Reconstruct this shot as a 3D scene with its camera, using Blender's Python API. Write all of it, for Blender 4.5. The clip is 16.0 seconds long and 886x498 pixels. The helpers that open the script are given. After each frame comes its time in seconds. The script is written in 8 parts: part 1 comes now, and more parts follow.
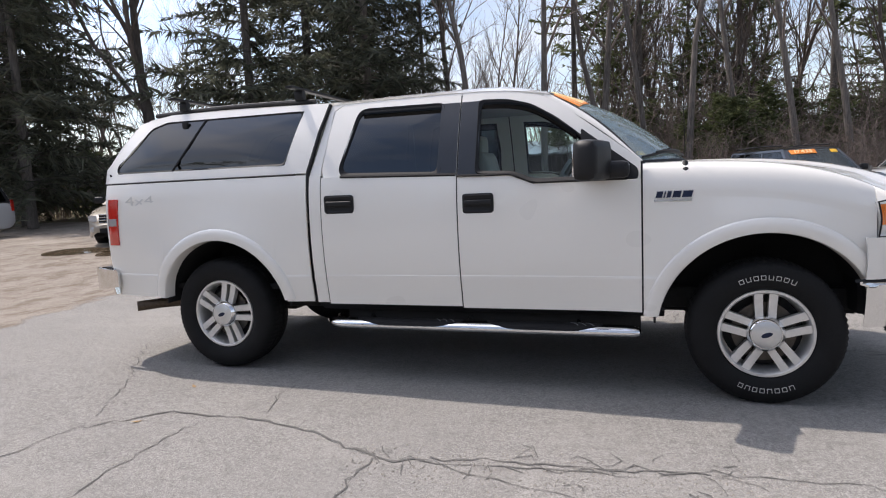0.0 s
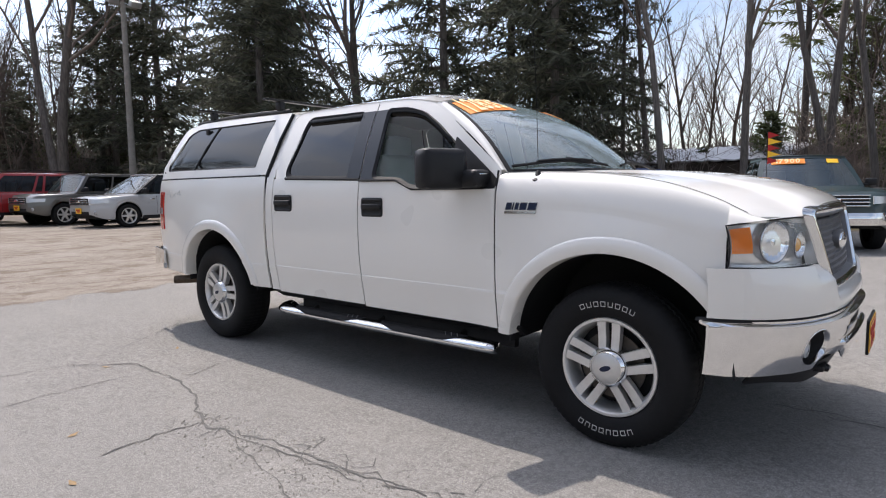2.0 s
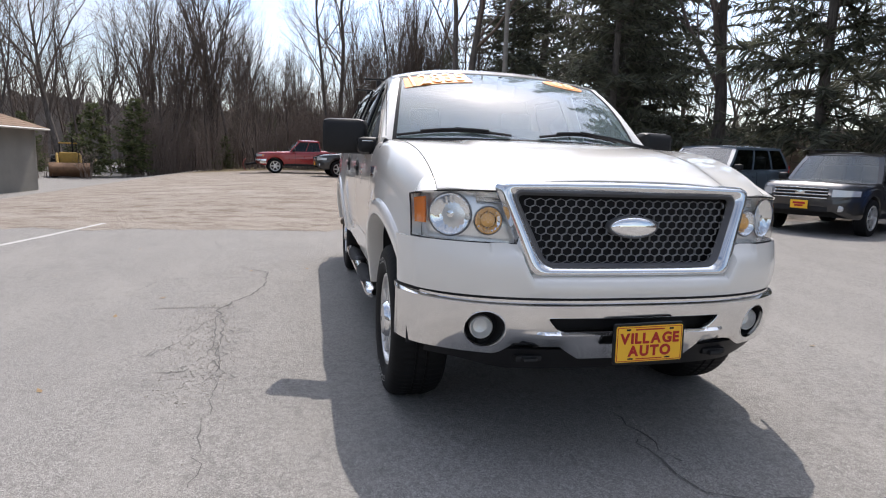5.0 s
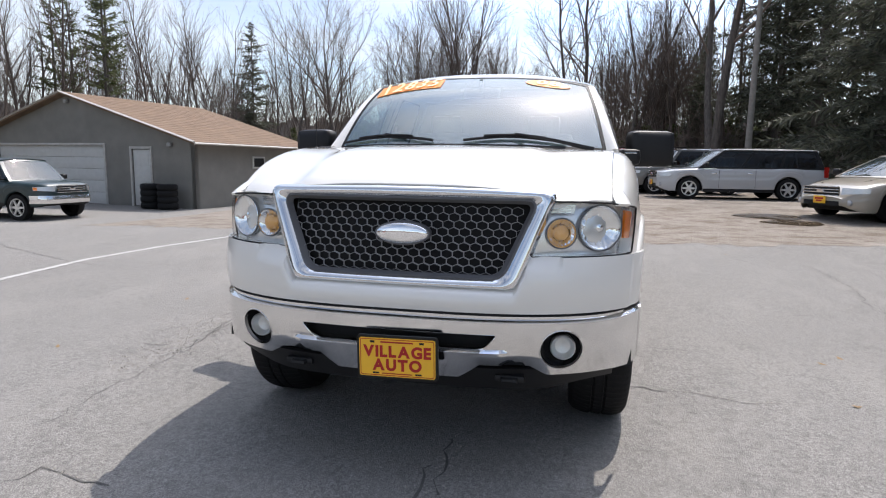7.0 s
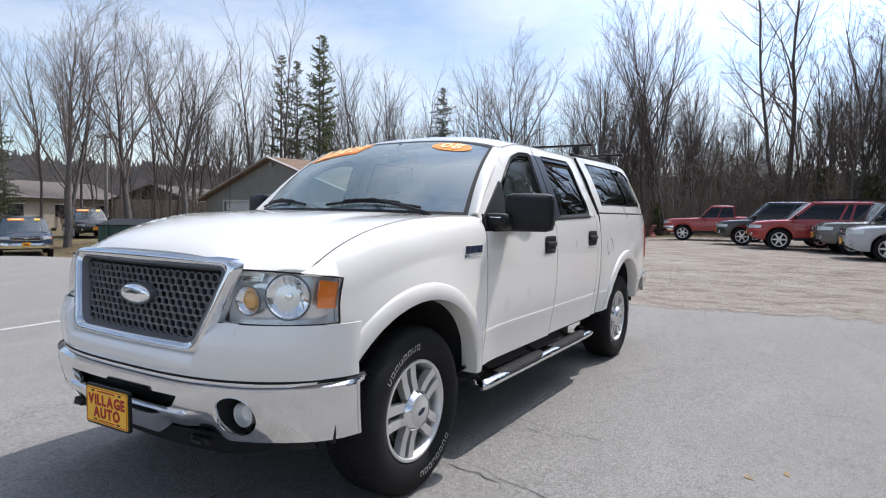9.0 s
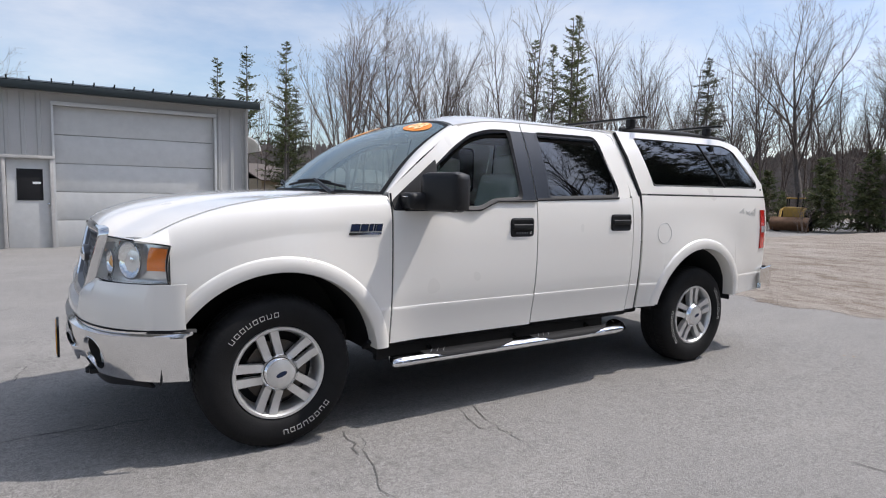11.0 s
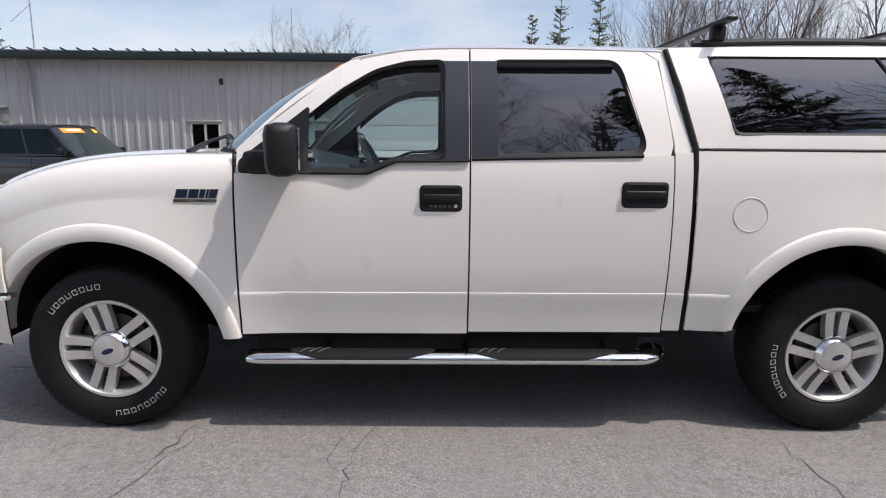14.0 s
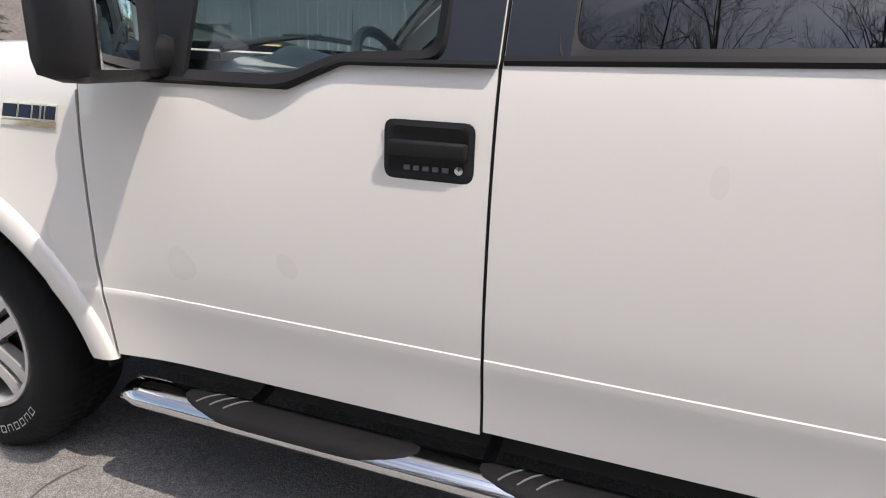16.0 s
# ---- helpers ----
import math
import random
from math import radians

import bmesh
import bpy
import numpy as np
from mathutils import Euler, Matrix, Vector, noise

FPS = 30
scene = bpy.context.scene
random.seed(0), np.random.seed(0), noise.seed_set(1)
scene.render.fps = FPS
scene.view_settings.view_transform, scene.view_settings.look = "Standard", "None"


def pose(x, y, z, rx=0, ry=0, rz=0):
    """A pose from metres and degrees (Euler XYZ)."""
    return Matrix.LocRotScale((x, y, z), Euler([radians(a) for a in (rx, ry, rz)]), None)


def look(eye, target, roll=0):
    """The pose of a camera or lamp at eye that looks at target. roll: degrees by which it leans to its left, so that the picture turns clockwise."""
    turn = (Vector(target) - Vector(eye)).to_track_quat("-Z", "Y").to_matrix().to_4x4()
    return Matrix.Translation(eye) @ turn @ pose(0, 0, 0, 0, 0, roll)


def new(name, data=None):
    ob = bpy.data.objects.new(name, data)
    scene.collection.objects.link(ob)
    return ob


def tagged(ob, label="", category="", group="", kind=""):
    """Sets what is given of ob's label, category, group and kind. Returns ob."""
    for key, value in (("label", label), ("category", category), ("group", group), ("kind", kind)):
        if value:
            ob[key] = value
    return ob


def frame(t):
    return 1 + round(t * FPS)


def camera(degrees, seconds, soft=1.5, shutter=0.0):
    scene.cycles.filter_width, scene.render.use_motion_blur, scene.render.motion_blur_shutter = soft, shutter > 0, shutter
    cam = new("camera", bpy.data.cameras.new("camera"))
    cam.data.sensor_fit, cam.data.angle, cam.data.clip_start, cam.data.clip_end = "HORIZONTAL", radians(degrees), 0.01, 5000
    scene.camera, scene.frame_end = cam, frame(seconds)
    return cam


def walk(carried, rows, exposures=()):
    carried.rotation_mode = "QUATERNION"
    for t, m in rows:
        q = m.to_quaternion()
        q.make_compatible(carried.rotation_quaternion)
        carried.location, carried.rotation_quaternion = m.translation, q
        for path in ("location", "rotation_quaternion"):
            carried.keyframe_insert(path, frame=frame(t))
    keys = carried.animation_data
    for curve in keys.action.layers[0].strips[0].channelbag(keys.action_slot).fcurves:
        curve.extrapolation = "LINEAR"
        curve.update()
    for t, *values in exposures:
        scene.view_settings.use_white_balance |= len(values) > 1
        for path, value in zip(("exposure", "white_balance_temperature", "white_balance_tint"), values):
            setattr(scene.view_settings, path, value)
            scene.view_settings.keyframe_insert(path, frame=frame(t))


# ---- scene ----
cam = camera(72.6, 16.0, soft=1.1)
PATH = [
    (0, (2.853, -4.533, 1.295), (2.24, -2.643, 1.073), -2.6),
    (0.5, (3.356, -4.414, 1.286), (2.509, -2.616, 1.063), -0.9),
    (1, (3.847, -4.162, 1.269), (2.851, -2.439, 1.07), -1.8),
    (1.5, (4.327, -3.966, 1.266), (3.159, -2.36, 1.026), -2.9),
    (2, (4.73, -3.653, 1.257), (3.463, -2.118, 1.063), -0.7),
    (2.5, (5.176, -3.35, 1.263), (3.765, -1.942, 1.106), -3.2),
    (3, (5.558, -3.018, 1.243), (4.1, -1.666, 1.026), 0.0),
    (3.5, (5.945, -2.653, 1.243), (4.358, -1.454, 1.03), -1.4),
    (4, (6.257, -2.269, 1.24), (4.551, -1.264, 0.963), -0.8),
    (4.5, (6.508, -1.789, 1.248), (4.683, -1.019, 0.972), -1.1),
    (4.7, (6.657, -1.622, 1.244), (4.781, -0.991, 0.959), 0.3),
    (6.8, (6.658, 0.46, 1.254), (4.699, 0.148, 0.998), 1.0),
    (7, (6.641, 0.658, 1.259), (4.704, 0.244, 0.98), 0.9),
    (7.5, (6.522, 1.124, 1.258), (4.614, 0.595, 0.978), 1.6),
    (8, (6.374, 1.611, 1.291), (4.511, 0.909, 1.104), -1.4),
    (8.5, (6.175, 2.063, 1.319), (4.378, 1.199, 1.156), -0.3),
    (9, (5.885, 2.522, 1.359), (4.183, 1.478, 1.241), 1.0),
    (9.2, (5.802, 2.719, 1.362), (4.161, 1.591, 1.18), 1.2),
    (11.3, (4.219, 4.141, 1.383), (3.253, 2.404, 1.161), 0.1),
    (11.5, (4.045, 4.236, 1.391), (3.16, 2.462, 1.123), -0.9),
    (12, (3.572, 4.289, 1.405), (2.856, 2.444, 1.113), -0.5),
    (12.5, (3.093, 4.318, 1.404), (2.509, 2.425, 1.134), 1.4),
    (13, (2.659, 4.225, 1.417), (2.278, 2.29, 1.085), 1.1),
    (13.5, (2.282, 4.0, 1.421), (2.008, 2.046, 1.089), 0.3),
    (14, (1.966, 3.734, 1.409), (1.935, 1.765, 1.06), 0.5),
    (14.5, (1.761, 3.333, 1.385), (1.906, 1.367, 1.052), 1.8),
    (15, (1.57, 2.906, 1.372), (2.021, 0.978, 1.094), 1.7),
    (15.5, (1.515, 2.544, 1.323), (2.072, 0.658, 0.957), 1.2),
    (16, (1.495, 2.118, 1.321), (2.126, 0.311, 0.74), 2.2),
]
# the film camera darkens on the far side and cools in front of the truck
EXPOSURES = [(0, 0.04, 6700, 13), (4.5, 0.0, 6600, 12), (7, 0.04, 6480, 11), (8.5, -0.03, 6230, 10), (9.2, -0.06, 6200, 10), (11.5, -0.22, 6400, 12), (14.5, -0.24, 6600, 13), (15.4, -0.06, 6620, 12), (16, 0.04, 6800, 13)]
walk(cam, [(t, look(eye, target, roll)) for t, eye, target, roll in PATH], EXPOSURES)


def sun_sky():
    """Daylight: a high sun from behind the truck, thin spring cloud over a blue sky."""
    w = bpy.data.worlds.new("sky")
    scene.world = w
    w.use_nodes = True
    nt = w.node_tree
    nt.nodes.clear()
    out = nt.nodes.new("ShaderNodeOutputWorld")
    bg = nt.nodes.new("ShaderNodeBackground")
    sky = nt.nodes.new("ShaderNodeTexSky")
    sky.sky_type, sky.sun_disc = "NISHITA", False
    sky.sun_elevation, sky.sun_rotation = SUN_ELEV, SUN_TURN
    sky.air_density, sky.dust_density, sky.ozone_density = 1.0, 1.0, 1.6
    tc = nt.nodes.new("ShaderNodeTexCoord")
    mp = nt.nodes.new("ShaderNodeMapping")
    mp.inputs["Scale"].default_value = (1.3, 1.3, 4.0)
    n1 = nt.nodes.new("ShaderNodeTexNoise")
    n1.inputs["Scale"].default_value, n1.inputs["Detail"].default_value = 1.6, 7
    n1.inputs["Roughness"].default_value = 0.58
    ramp = nt.nodes.new("ShaderNodeValToRGB")
    ramp.color_ramp.elements[0].position, ramp.color_ramp.elements[1].position = 0.36, 0.66
    ramp.color_ramp.elements[0].color, ramp.color_ramp.elements[1].color = (0.03,) * 3 + (1,), (0.56,) * 3 + (1,)
    mix = nt.nodes.new("ShaderNodeMix")
    mix.data_type = "RGBA"
    mix.inputs["B"].default_value = CLOUD
    L = nt.links.new
    L(tc.outputs["Generated"], mp.inputs["Vector"])
    L(mp.outputs["Vector"], n1.inputs["Vector"])
    L(n1.outputs["Fac"], ramp.inputs["Fac"])
    L(ramp.outputs["Color"], mix.inputs["Factor"])
    L(sky.outputs["Color"], mix.inputs["A"])
    # thin haze brightens the sky towards the horizon
    up = nt.nodes.new("ShaderNodeSeparateXYZ")
    L(tc.outputs["Generated"], up.inputs[0])
    haze = nt.nodes.new("ShaderNodeMapRange")
    haze.interpolation_type = "SMOOTHSTEP"
    haze.inputs["From Min"].default_value, haze.inputs["From Max"].default_value = 0.05, 0.95
    haze.inputs["To Min"].default_value, haze.inputs["To Max"].default_value = HAZE
    L(up.outputs["Z"], haze.inputs["Value"])
    mul = nt.nodes.new("ShaderNodeVectorMath")
    mul.operation = "SCALE"
    L(mix.outputs["Result"], mul.inputs[0])
    # and a broad white glow lies round the sun
    dot = nt.nodes.new("ShaderNodeVectorMath")
    dot.operation = "DOT_PRODUCT"
    L(tc.outputs["Generated"], dot.inputs[0])
    dot.inputs[1].default_value = SUN_WAY
    glow = nt.nodes.new("ShaderNodeMapRange")
    glow.interpolation_type = "SMOOTHSTEP"
    glow.inputs["From Min"].default_value, glow.inputs["From Max"].default_value = 0.55, 1.0
    glow.inputs["To Min"].default_value, glow.inputs["To Max"].default_value = 0.0, 1.95
    L(dot.outputs["Value"], glow.inputs["Value"])
    both = nt.nodes.new("ShaderNodeMath")
    both.operation = "ADD"
    L(haze.outputs[0], both.inputs[0])
    L(glow.outputs[0], both.inputs[1])
    L(both.outputs[0], mul.inputs["Scale"])
    L(mul.outputs[0], bg.inputs["Color"])
    bg.inputs["Strength"].default_value = SKY
    L(bg.outputs["Background"], out.inputs["Surface"])
    s = bpy.data.lights.new("sun", "SUN")
    s.energy, s.angle, s.color = SUN, radians(0.55), (1.0, 0.94, 0.875)
    ob = new("sun", s)
    ob.matrix_world = look((0, 0, 30), Vector((0, 0, 30)) - SUN_WAY)


SUN_WAY = Vector((-0.59, 0.215, 1.0)).normalized()
SUN_ELEV = math.asin(SUN_WAY.z)
SUN_TURN = math.atan2(SUN_WAY.x, SUN_WAY.y)
SUN, SKY, CLOUD, HAZE = 4.3, 0.158, (6.8, 6.7, 6.75, 1), (1.12, 0.86)
sun_sky()


# ---- materials ----
def nodes(name):
    m = bpy.data.materials.new(name)
    m.use_nodes = True
    nt = m.node_tree
    return m, nt, nt.nodes["Principled BSDF"]


def noise_at(nt, scale, detail=4, rough=0.55, space="Object", stretch=None):
    tc = nt.nodes.new("ShaderNodeTexCoord")
    n = nt.nodes.new("ShaderNodeTexNoise")
    n.inputs["Scale"].default_value, n.inputs["Detail"].default_value, n.inputs["Roughness"].default_value = scale, detail, rough
    src = tc.outputs[space]
    if stretch:
        mp = nt.nodes.new("ShaderNodeMapping")
        mp.inputs["Scale"].default_value = stretch
        nt.links.new(src, mp.inputs["Vector"])
        src = mp.outputs["Vector"]
    nt.links.new(src, n.inputs["Vector"])
    return n.outputs["Fac"]


def ramp_of(nt, fac, stops):
    r = nt.nodes.new("ShaderNodeValToRGB")
    el = r.color_ramp.elements
    while len(el) < len(stops):
        el.new(0.5)
    for e, (p, c) in zip(el, stops):
        e.position, e.color = p, (*c, 1)
    nt.links.new(fac, r.inputs["Fac"])
    return r.outputs["Color"]


def mixed(nt, fac, a, b, how="MIX"):
    m = nt.nodes.new("ShaderNodeMix")
    m.data_type, m.blend_type = "RGBA", how
    for key, val in (("Factor", fac), ("A", a), ("B", b)):
        if isinstance(val, bpy.types.NodeSocket):
            nt.links.new(val, m.inputs[key])
        else:
            m.inputs[key].default_value = val if key == "Factor" else (*val, 1)
    return m.outputs["Result"]


def bump(nt, b, fac, strength=0.3, dist=0.01):
    n = nt.nodes.new("ShaderNodeBump")
    n.inputs["Strength"].default_value, n.inputs["Distance"].default_value = strength, dist
    nt.links.new(fac, n.inputs["Height"])
    nt.links.new(n.outputs["Normal"], b.inputs["Normal"])


def mat(name, rgb, rough=0.5, metal=0.0, vary=0.12, scale=6.0, fine=60.0, coat=0.0, bumpy=0.0, bump_scale=None, spec=0.5):
    """A surface of one colour with blotches at one scale and grain at another."""
    m, nt, b = nodes(name)
    n = noise_at(nt, scale)
    n2 = noise_at(nt, fine, 3)
    dark, light = [c * (1 - vary) for c in rgb], [min(1, c * (1 + vary)) for c in rgb]
    base = ramp_of(nt, n, [(0.3, dark), (0.7, light)])
    base = mixed(nt, 0.5 * min(1, vary * 3), base, ramp_of(nt, n2, [(0.3, dark), (0.7, light)]))
    nt.links.new(base, b.inputs["Base Color"])
    b.inputs["Roughness"].default_value, b.inputs["Metallic"].default_value = rough, metal
    b.inputs["Coat Weight"].default_value, b.inputs["Coat Roughness"].default_value = coat, 0.03
    b.inputs["Specular IOR Level"].default_value = spec
    if bumpy:
        bump(nt, b, noise_at(nt, bump_scale or fine, 4), bumpy)
    return m


def glass(name, tint, gloss_rough=0.0, ior=1.5, dust_glare=0.0):
    """A thin pane: tinted see-through with a clear surface reflection."""
    m, nt, b = nodes(name)
    nt.nodes.remove(b)
    out = nt.nodes["Material Output"]
    tr, gl, fr, mx = (nt.nodes.new(k) for k in ("ShaderNodeBsdfTransparent", "ShaderNodeBsdfGlossy", "ShaderNodeLayerWeight", "ShaderNodeMixShader"))
    fifth, gloss = nt.nodes.new("ShaderNodeMath"), nt.nodes.new("ShaderNodeMapRange")
    tr.inputs["Color"].default_value = (*tint, 1)
    gl.inputs["Roughness"].default_value = gloss_rough
    fr.inputs["Blend"].default_value = 0.5
    fifth.operation = "POWER"
    fifth.inputs[1].default_value = 5.0
    gloss.inputs["To Min"].default_value = ((ior - 1) / (ior + 1)) ** 2
    nt.links.new(fr.outputs["Facing"], fifth.inputs[0])
    nt.links.new(fifth.outputs[0], gloss.inputs["Value"])
    nt.links.new(gloss.outputs[0], mx.inputs[0])
    nt.links.new(tr.outputs[0], mx.inputs[1])
    nt.links.new(gl.outputs[0], mx.inputs[2])
    last = mx.outputs[0]
    # pale teal diffuse coat: sky glare put into the colour, with some dust
    if dust_glare:
        df, d2 = nt.nodes.new("ShaderNodeBsdfDiffuse"), nt.nodes.new("ShaderNodeMixShader")
        df.inputs["Color"].default_value = (0.52, 0.68, 0.70, 1)
        film = nt.nodes.new("ShaderNodeMapRange")
        film.inputs["To Min"].default_value, film.inputs["To Max"].default_value = dust_glare * 0.85, dust_glare * 1.15
        nt.links.new(noise_at(nt, 1.5, 5, 0.5), film.inputs["Value"])
        nt.links.new(film.outputs[0], d2.inputs[0])
        nt.links.new(last, d2.inputs[1])
        nt.links.new(df.outputs[0], d2.inputs[2])
        last = d2.outputs[0]
    nt.links.new(last, out.inputs["Surface"])
    return m


def paint(name, rgb, rough=0.28, coat=1.0):
    """Car paint: even pigment with a fine flake grain under a clear coat."""
    m, nt, b = nodes(name)
    flake = ramp_of(nt, noise_at(nt, 900.0, 1), [(0.0, [c * 0.97 for c in rgb]), (1.0, [min(1.0, c * 1.03) for c in rgb])])
    nt.links.new(flake, b.inputs["Base Color"])
    b.inputs["Roughness"].default_value = rough
    b.inputs["Coat Weight"].default_value, b.inputs["Coat Roughness"].default_value = coat, 0.03
    b.inputs["Specular IOR Level"].default_value = spec
    if bumpy:
        bump(nt, b, noise_at(nt, bump_scale or fine, 4), bumpy)
    return m


def glass(name, tint, gloss_rough=0.0, ior=1.5, dust_glare=0.0):
    """A thin pane: tinted see-through with a clear surface reflection."""
    m, nt, b = nodes(name)
    nt.nodes.remove(b)
    out = nt.nodes["Material Output"]
    tr, gl, fr, mx = (nt.nodes.new(k) for k in ("ShaderNodeBsdfTransparent", "ShaderNodeBsdfGlossy", "ShaderNodeLayerWeight", "ShaderNodeMixShader"))
    fifth, gloss = nt.nodes.new("ShaderNodeMath"), nt.nodes.new("ShaderNodeMapRange")
    tr.inputs["Color"].default_value = (*tint, 1)
    gl.inputs["Roughness"].default_value = gloss_rough
    fr.inputs["Blend"].default_value = 0.5
    fifth.operation = "POWER"
    fifth.inputs[1].default_value = 5.0
    gloss.inputs["To Min"].default_value = ((ior - 1) / (ior + 1)) ** 2
    nt.links.new(fr.outputs["Facing"], fifth.inputs[0])
    nt.links.new(fifth.outputs[0], gloss.inputs["Value"])
    nt.links.new(gloss.outputs[0], mx.inputs[0])
    nt.links.new(tr.outputs[0], mx.inputs[1])
    nt.links.new(gl.outputs[0], mx.inputs[2])
    last = mx.outputs[0]
    # the teal film imitates glare on the glass besides thin dust
    if dust_glare:
        df, d2 = nt.nodes.new("ShaderNodeBsdfDiffuse"), nt.nodes.new("ShaderNodeMixShader")
        df.inputs["Color"].default_value = (0.52, 0.68, 0.70, 1)
        film = nt.nodes.new("ShaderNodeMapRange")
        film.inputs["To Min"].default_value, film.inputs["To Max"].default_value = dust_glare * 0.85, dust_glare * 1.15
        nt.links.new(noise_at(nt, 1.5, 5, 0.5), film.inputs["Value"])
        nt.links.new(film.outputs[0], d2.inputs[0])
        nt.links.new(last, d2.inputs[1])
        nt.links.new(df.outputs[0], d2.inputs[2])
        last = d2.outputs[0]
    nt.links.new(last, out.inputs["Surface"])
    return m


def paint(name, rgb, rough=0.28, coat=1.0):
    """Car paint: flake grain under a clear coat, faint dust."""
    m, nt, b = nodes(name)
    n = noise_at(nt, 1.1, 1)
    dust_glare = [c * 0.975 + 0.004 for c in rgb]
    base = ramp_of(nt, n, [(0.0, dust_glare), (1.0, rgb)])
    nt.links.new(base, b.inputs["Base Color"])
    r = nt.nodes.new("ShaderNodeMapRange")
    r.inputs["To Min"].default_value, r.inputs["To Max"].default_value = rough - 0.02, rough + 0.03
    nt.links.new(noise_at(nt, 3.0, 1), r.inputs["Value"])
    nt.links.new(r.outputs[0], b.inputs["Roughness"])
    b.inputs["Coat Weight"].default_value, b.inputs["Coat Roughness"].default_value = coat, 0.035
    return m


WHITE = paint("white_paint", (0.84, 0.812, 0.755))
CHROME = mat("chrome", (0.78, 0.79, 0.80), 0.07, 1.0, 0.05, 8, 40)
BUMPER_CHROME = mat("bumper_chrome", (0.80, 0.80, 0.795), 0.09, 1.0, 0.06, 5, 30)
ALLOY = mat("alloy", (0.70, 0.695, 0.68), 0.36, 0.7, 0.08, 20, 90)
DUSTY_ALLOY = mat("brake_dust_alloy", (0.09, 0.08, 0.07), 0.45, 0.8, 0.25, 20, 90)
TRIM = mat("black_trim", (0.011, 0.011, 0.012), 0.5, 0, 0.2, 10, 120, bumpy=0.08, spec=0.32)
BLUE_BLACK = mat("pillar_film", (0.022, 0.026, 0.034), 0.3, 0, 0.1, 10, 90)
RUBBER = mat("tyre_rubber", (0.008, 0.008, 0.0085), 0.72, 0, 0.3, 14, 120, bumpy=0.15, spec=0.25)
SEAL = mat("rubber_seal", (0.010, 0.010, 0.011), 0.6, 0, 0.2, spec=0.28)
DARK = mat("wheel_well", (0.012, 0.012, 0.013), 0.85, 0, 0.3)
UNDER = mat("chassis", (0.02, 0.019, 0.018), 0.8, 0, 0.4, 8, 40)
LETTER_WHITE = mat("raised_letters", (0.55, 0.54, 0.51), 0.6, 0, 0.2, 40, 200)
GREY_MESH = mat("grey_plastic", (0.29, 0.29, 0.295), 0.4, 0, 0.1, 20, 90)
FRAME_GREY = mat("frame_plastic", (0.12, 0.12, 0.125), 0.4, 0, 0.1, 20, 90)
AMBER = mat("amber_lens", (0.85, 0.22, 0.03), 0.12, 0, 0.08, 30, 120, coat=1.0)
AMBER_CUP = mat("amber_cup", (0.80, 0.42, 0.12), 0.2, 0.3, 0.15, 40, 160, coat=1.0)
RED_LENS = mat("red_lens", (0.52, 0.02, 0.012), 0.12, 0, 0.08, 30, 120, coat=1.0)
CLEAR_LENS = mat("white_lens", (0.55, 0.55, 0.55), 0.12, 0.35, 0.06, 30, 120, coat=1.0)
LAMP_BOWL = mat("lamp_reflector", (0.93, 0.935, 0.94), 0.06, 1.0, 0.03, 12, 60)
LAMP_BACK = mat("lamp_housing", (0.88, 0.88, 0.87), 0.20, 0.65, 0.06, 12, 60)
CLEAR = glass("clear_glass", (0.97, 0.98, 0.98))
# last figure of both windshields: share of painted glare and dust
WINDSHIELD = glass("windshield_glass", (0.55, 0.70, 0.69), 0.0, 3.0, 0.16)
CAR_SCREEN = glass("car_windshield_glass", (0.3, 0.36, 0.36), 0.0, 2.1, 0.05)
DOOR_GLASS = glass("door_glass", (0.88, 1.0, 0.985), 0.0, 1.45)
DARK_GLASS = glass("privacy_glass", (0.028, 0.042, 0.055), 0.0, 2.05)
CAR_GLASS = glass("car_glass", (0.10, 0.13, 0.13), 0.0, 1.6)
VISOR = glass("smoked_visor", (0.03, 0.03, 0.034), 0.05, 1.35)
MIRROR = mat("mirror_silver", (0.85, 0.86, 0.87), 0.02, 1.0, 0.02)
SEAT = mat("seat_leather", (0.42, 0.40, 0.37), 0.55, 0, 0.15, 8, 90)
DASH = mat("dashboard", (0.26, 0.26, 0.265), 0.6, 0, 0.15, 8, 90)
LINER = mat("headliner", (0.40, 0.39, 0.37), 0.9, 0, 0.1)
PLATE_YELLOW = mat("plate_yellow", (0.96, 0.53, 0.03), 0.4, 0, 0.05)
PLATE_RED = mat("plate_red", (0.45, 0.012, 0.01), 0.5, 0, 0.05)
STICKER = mat("orange_sticker", (1.0, 0.30, 0.04), 0.5, 0, 0.06)
STICKER_YELLOW = mat("yellow_sticker", (1.0, 0.55, 0.03), 0.5, 0, 0.05)
STICKER_PALE = mat("pale_figures", (1.0, 0.80, 0.42), 0.5, 0, 0.04)
PAPER = mat("paper", (0.8, 0.8, 0.78), 0.7, 0, 0.05)
BADGE_BLUE = mat("badge_blue", (0.012, 0.02, 0.05), 0.35, 0.0, 0.1, spec=0.3)
EXHAUST = mat("rusty_steel", (0.10, 0.075, 0.055), 0.6, 0.7, 0.4, 12, 60)


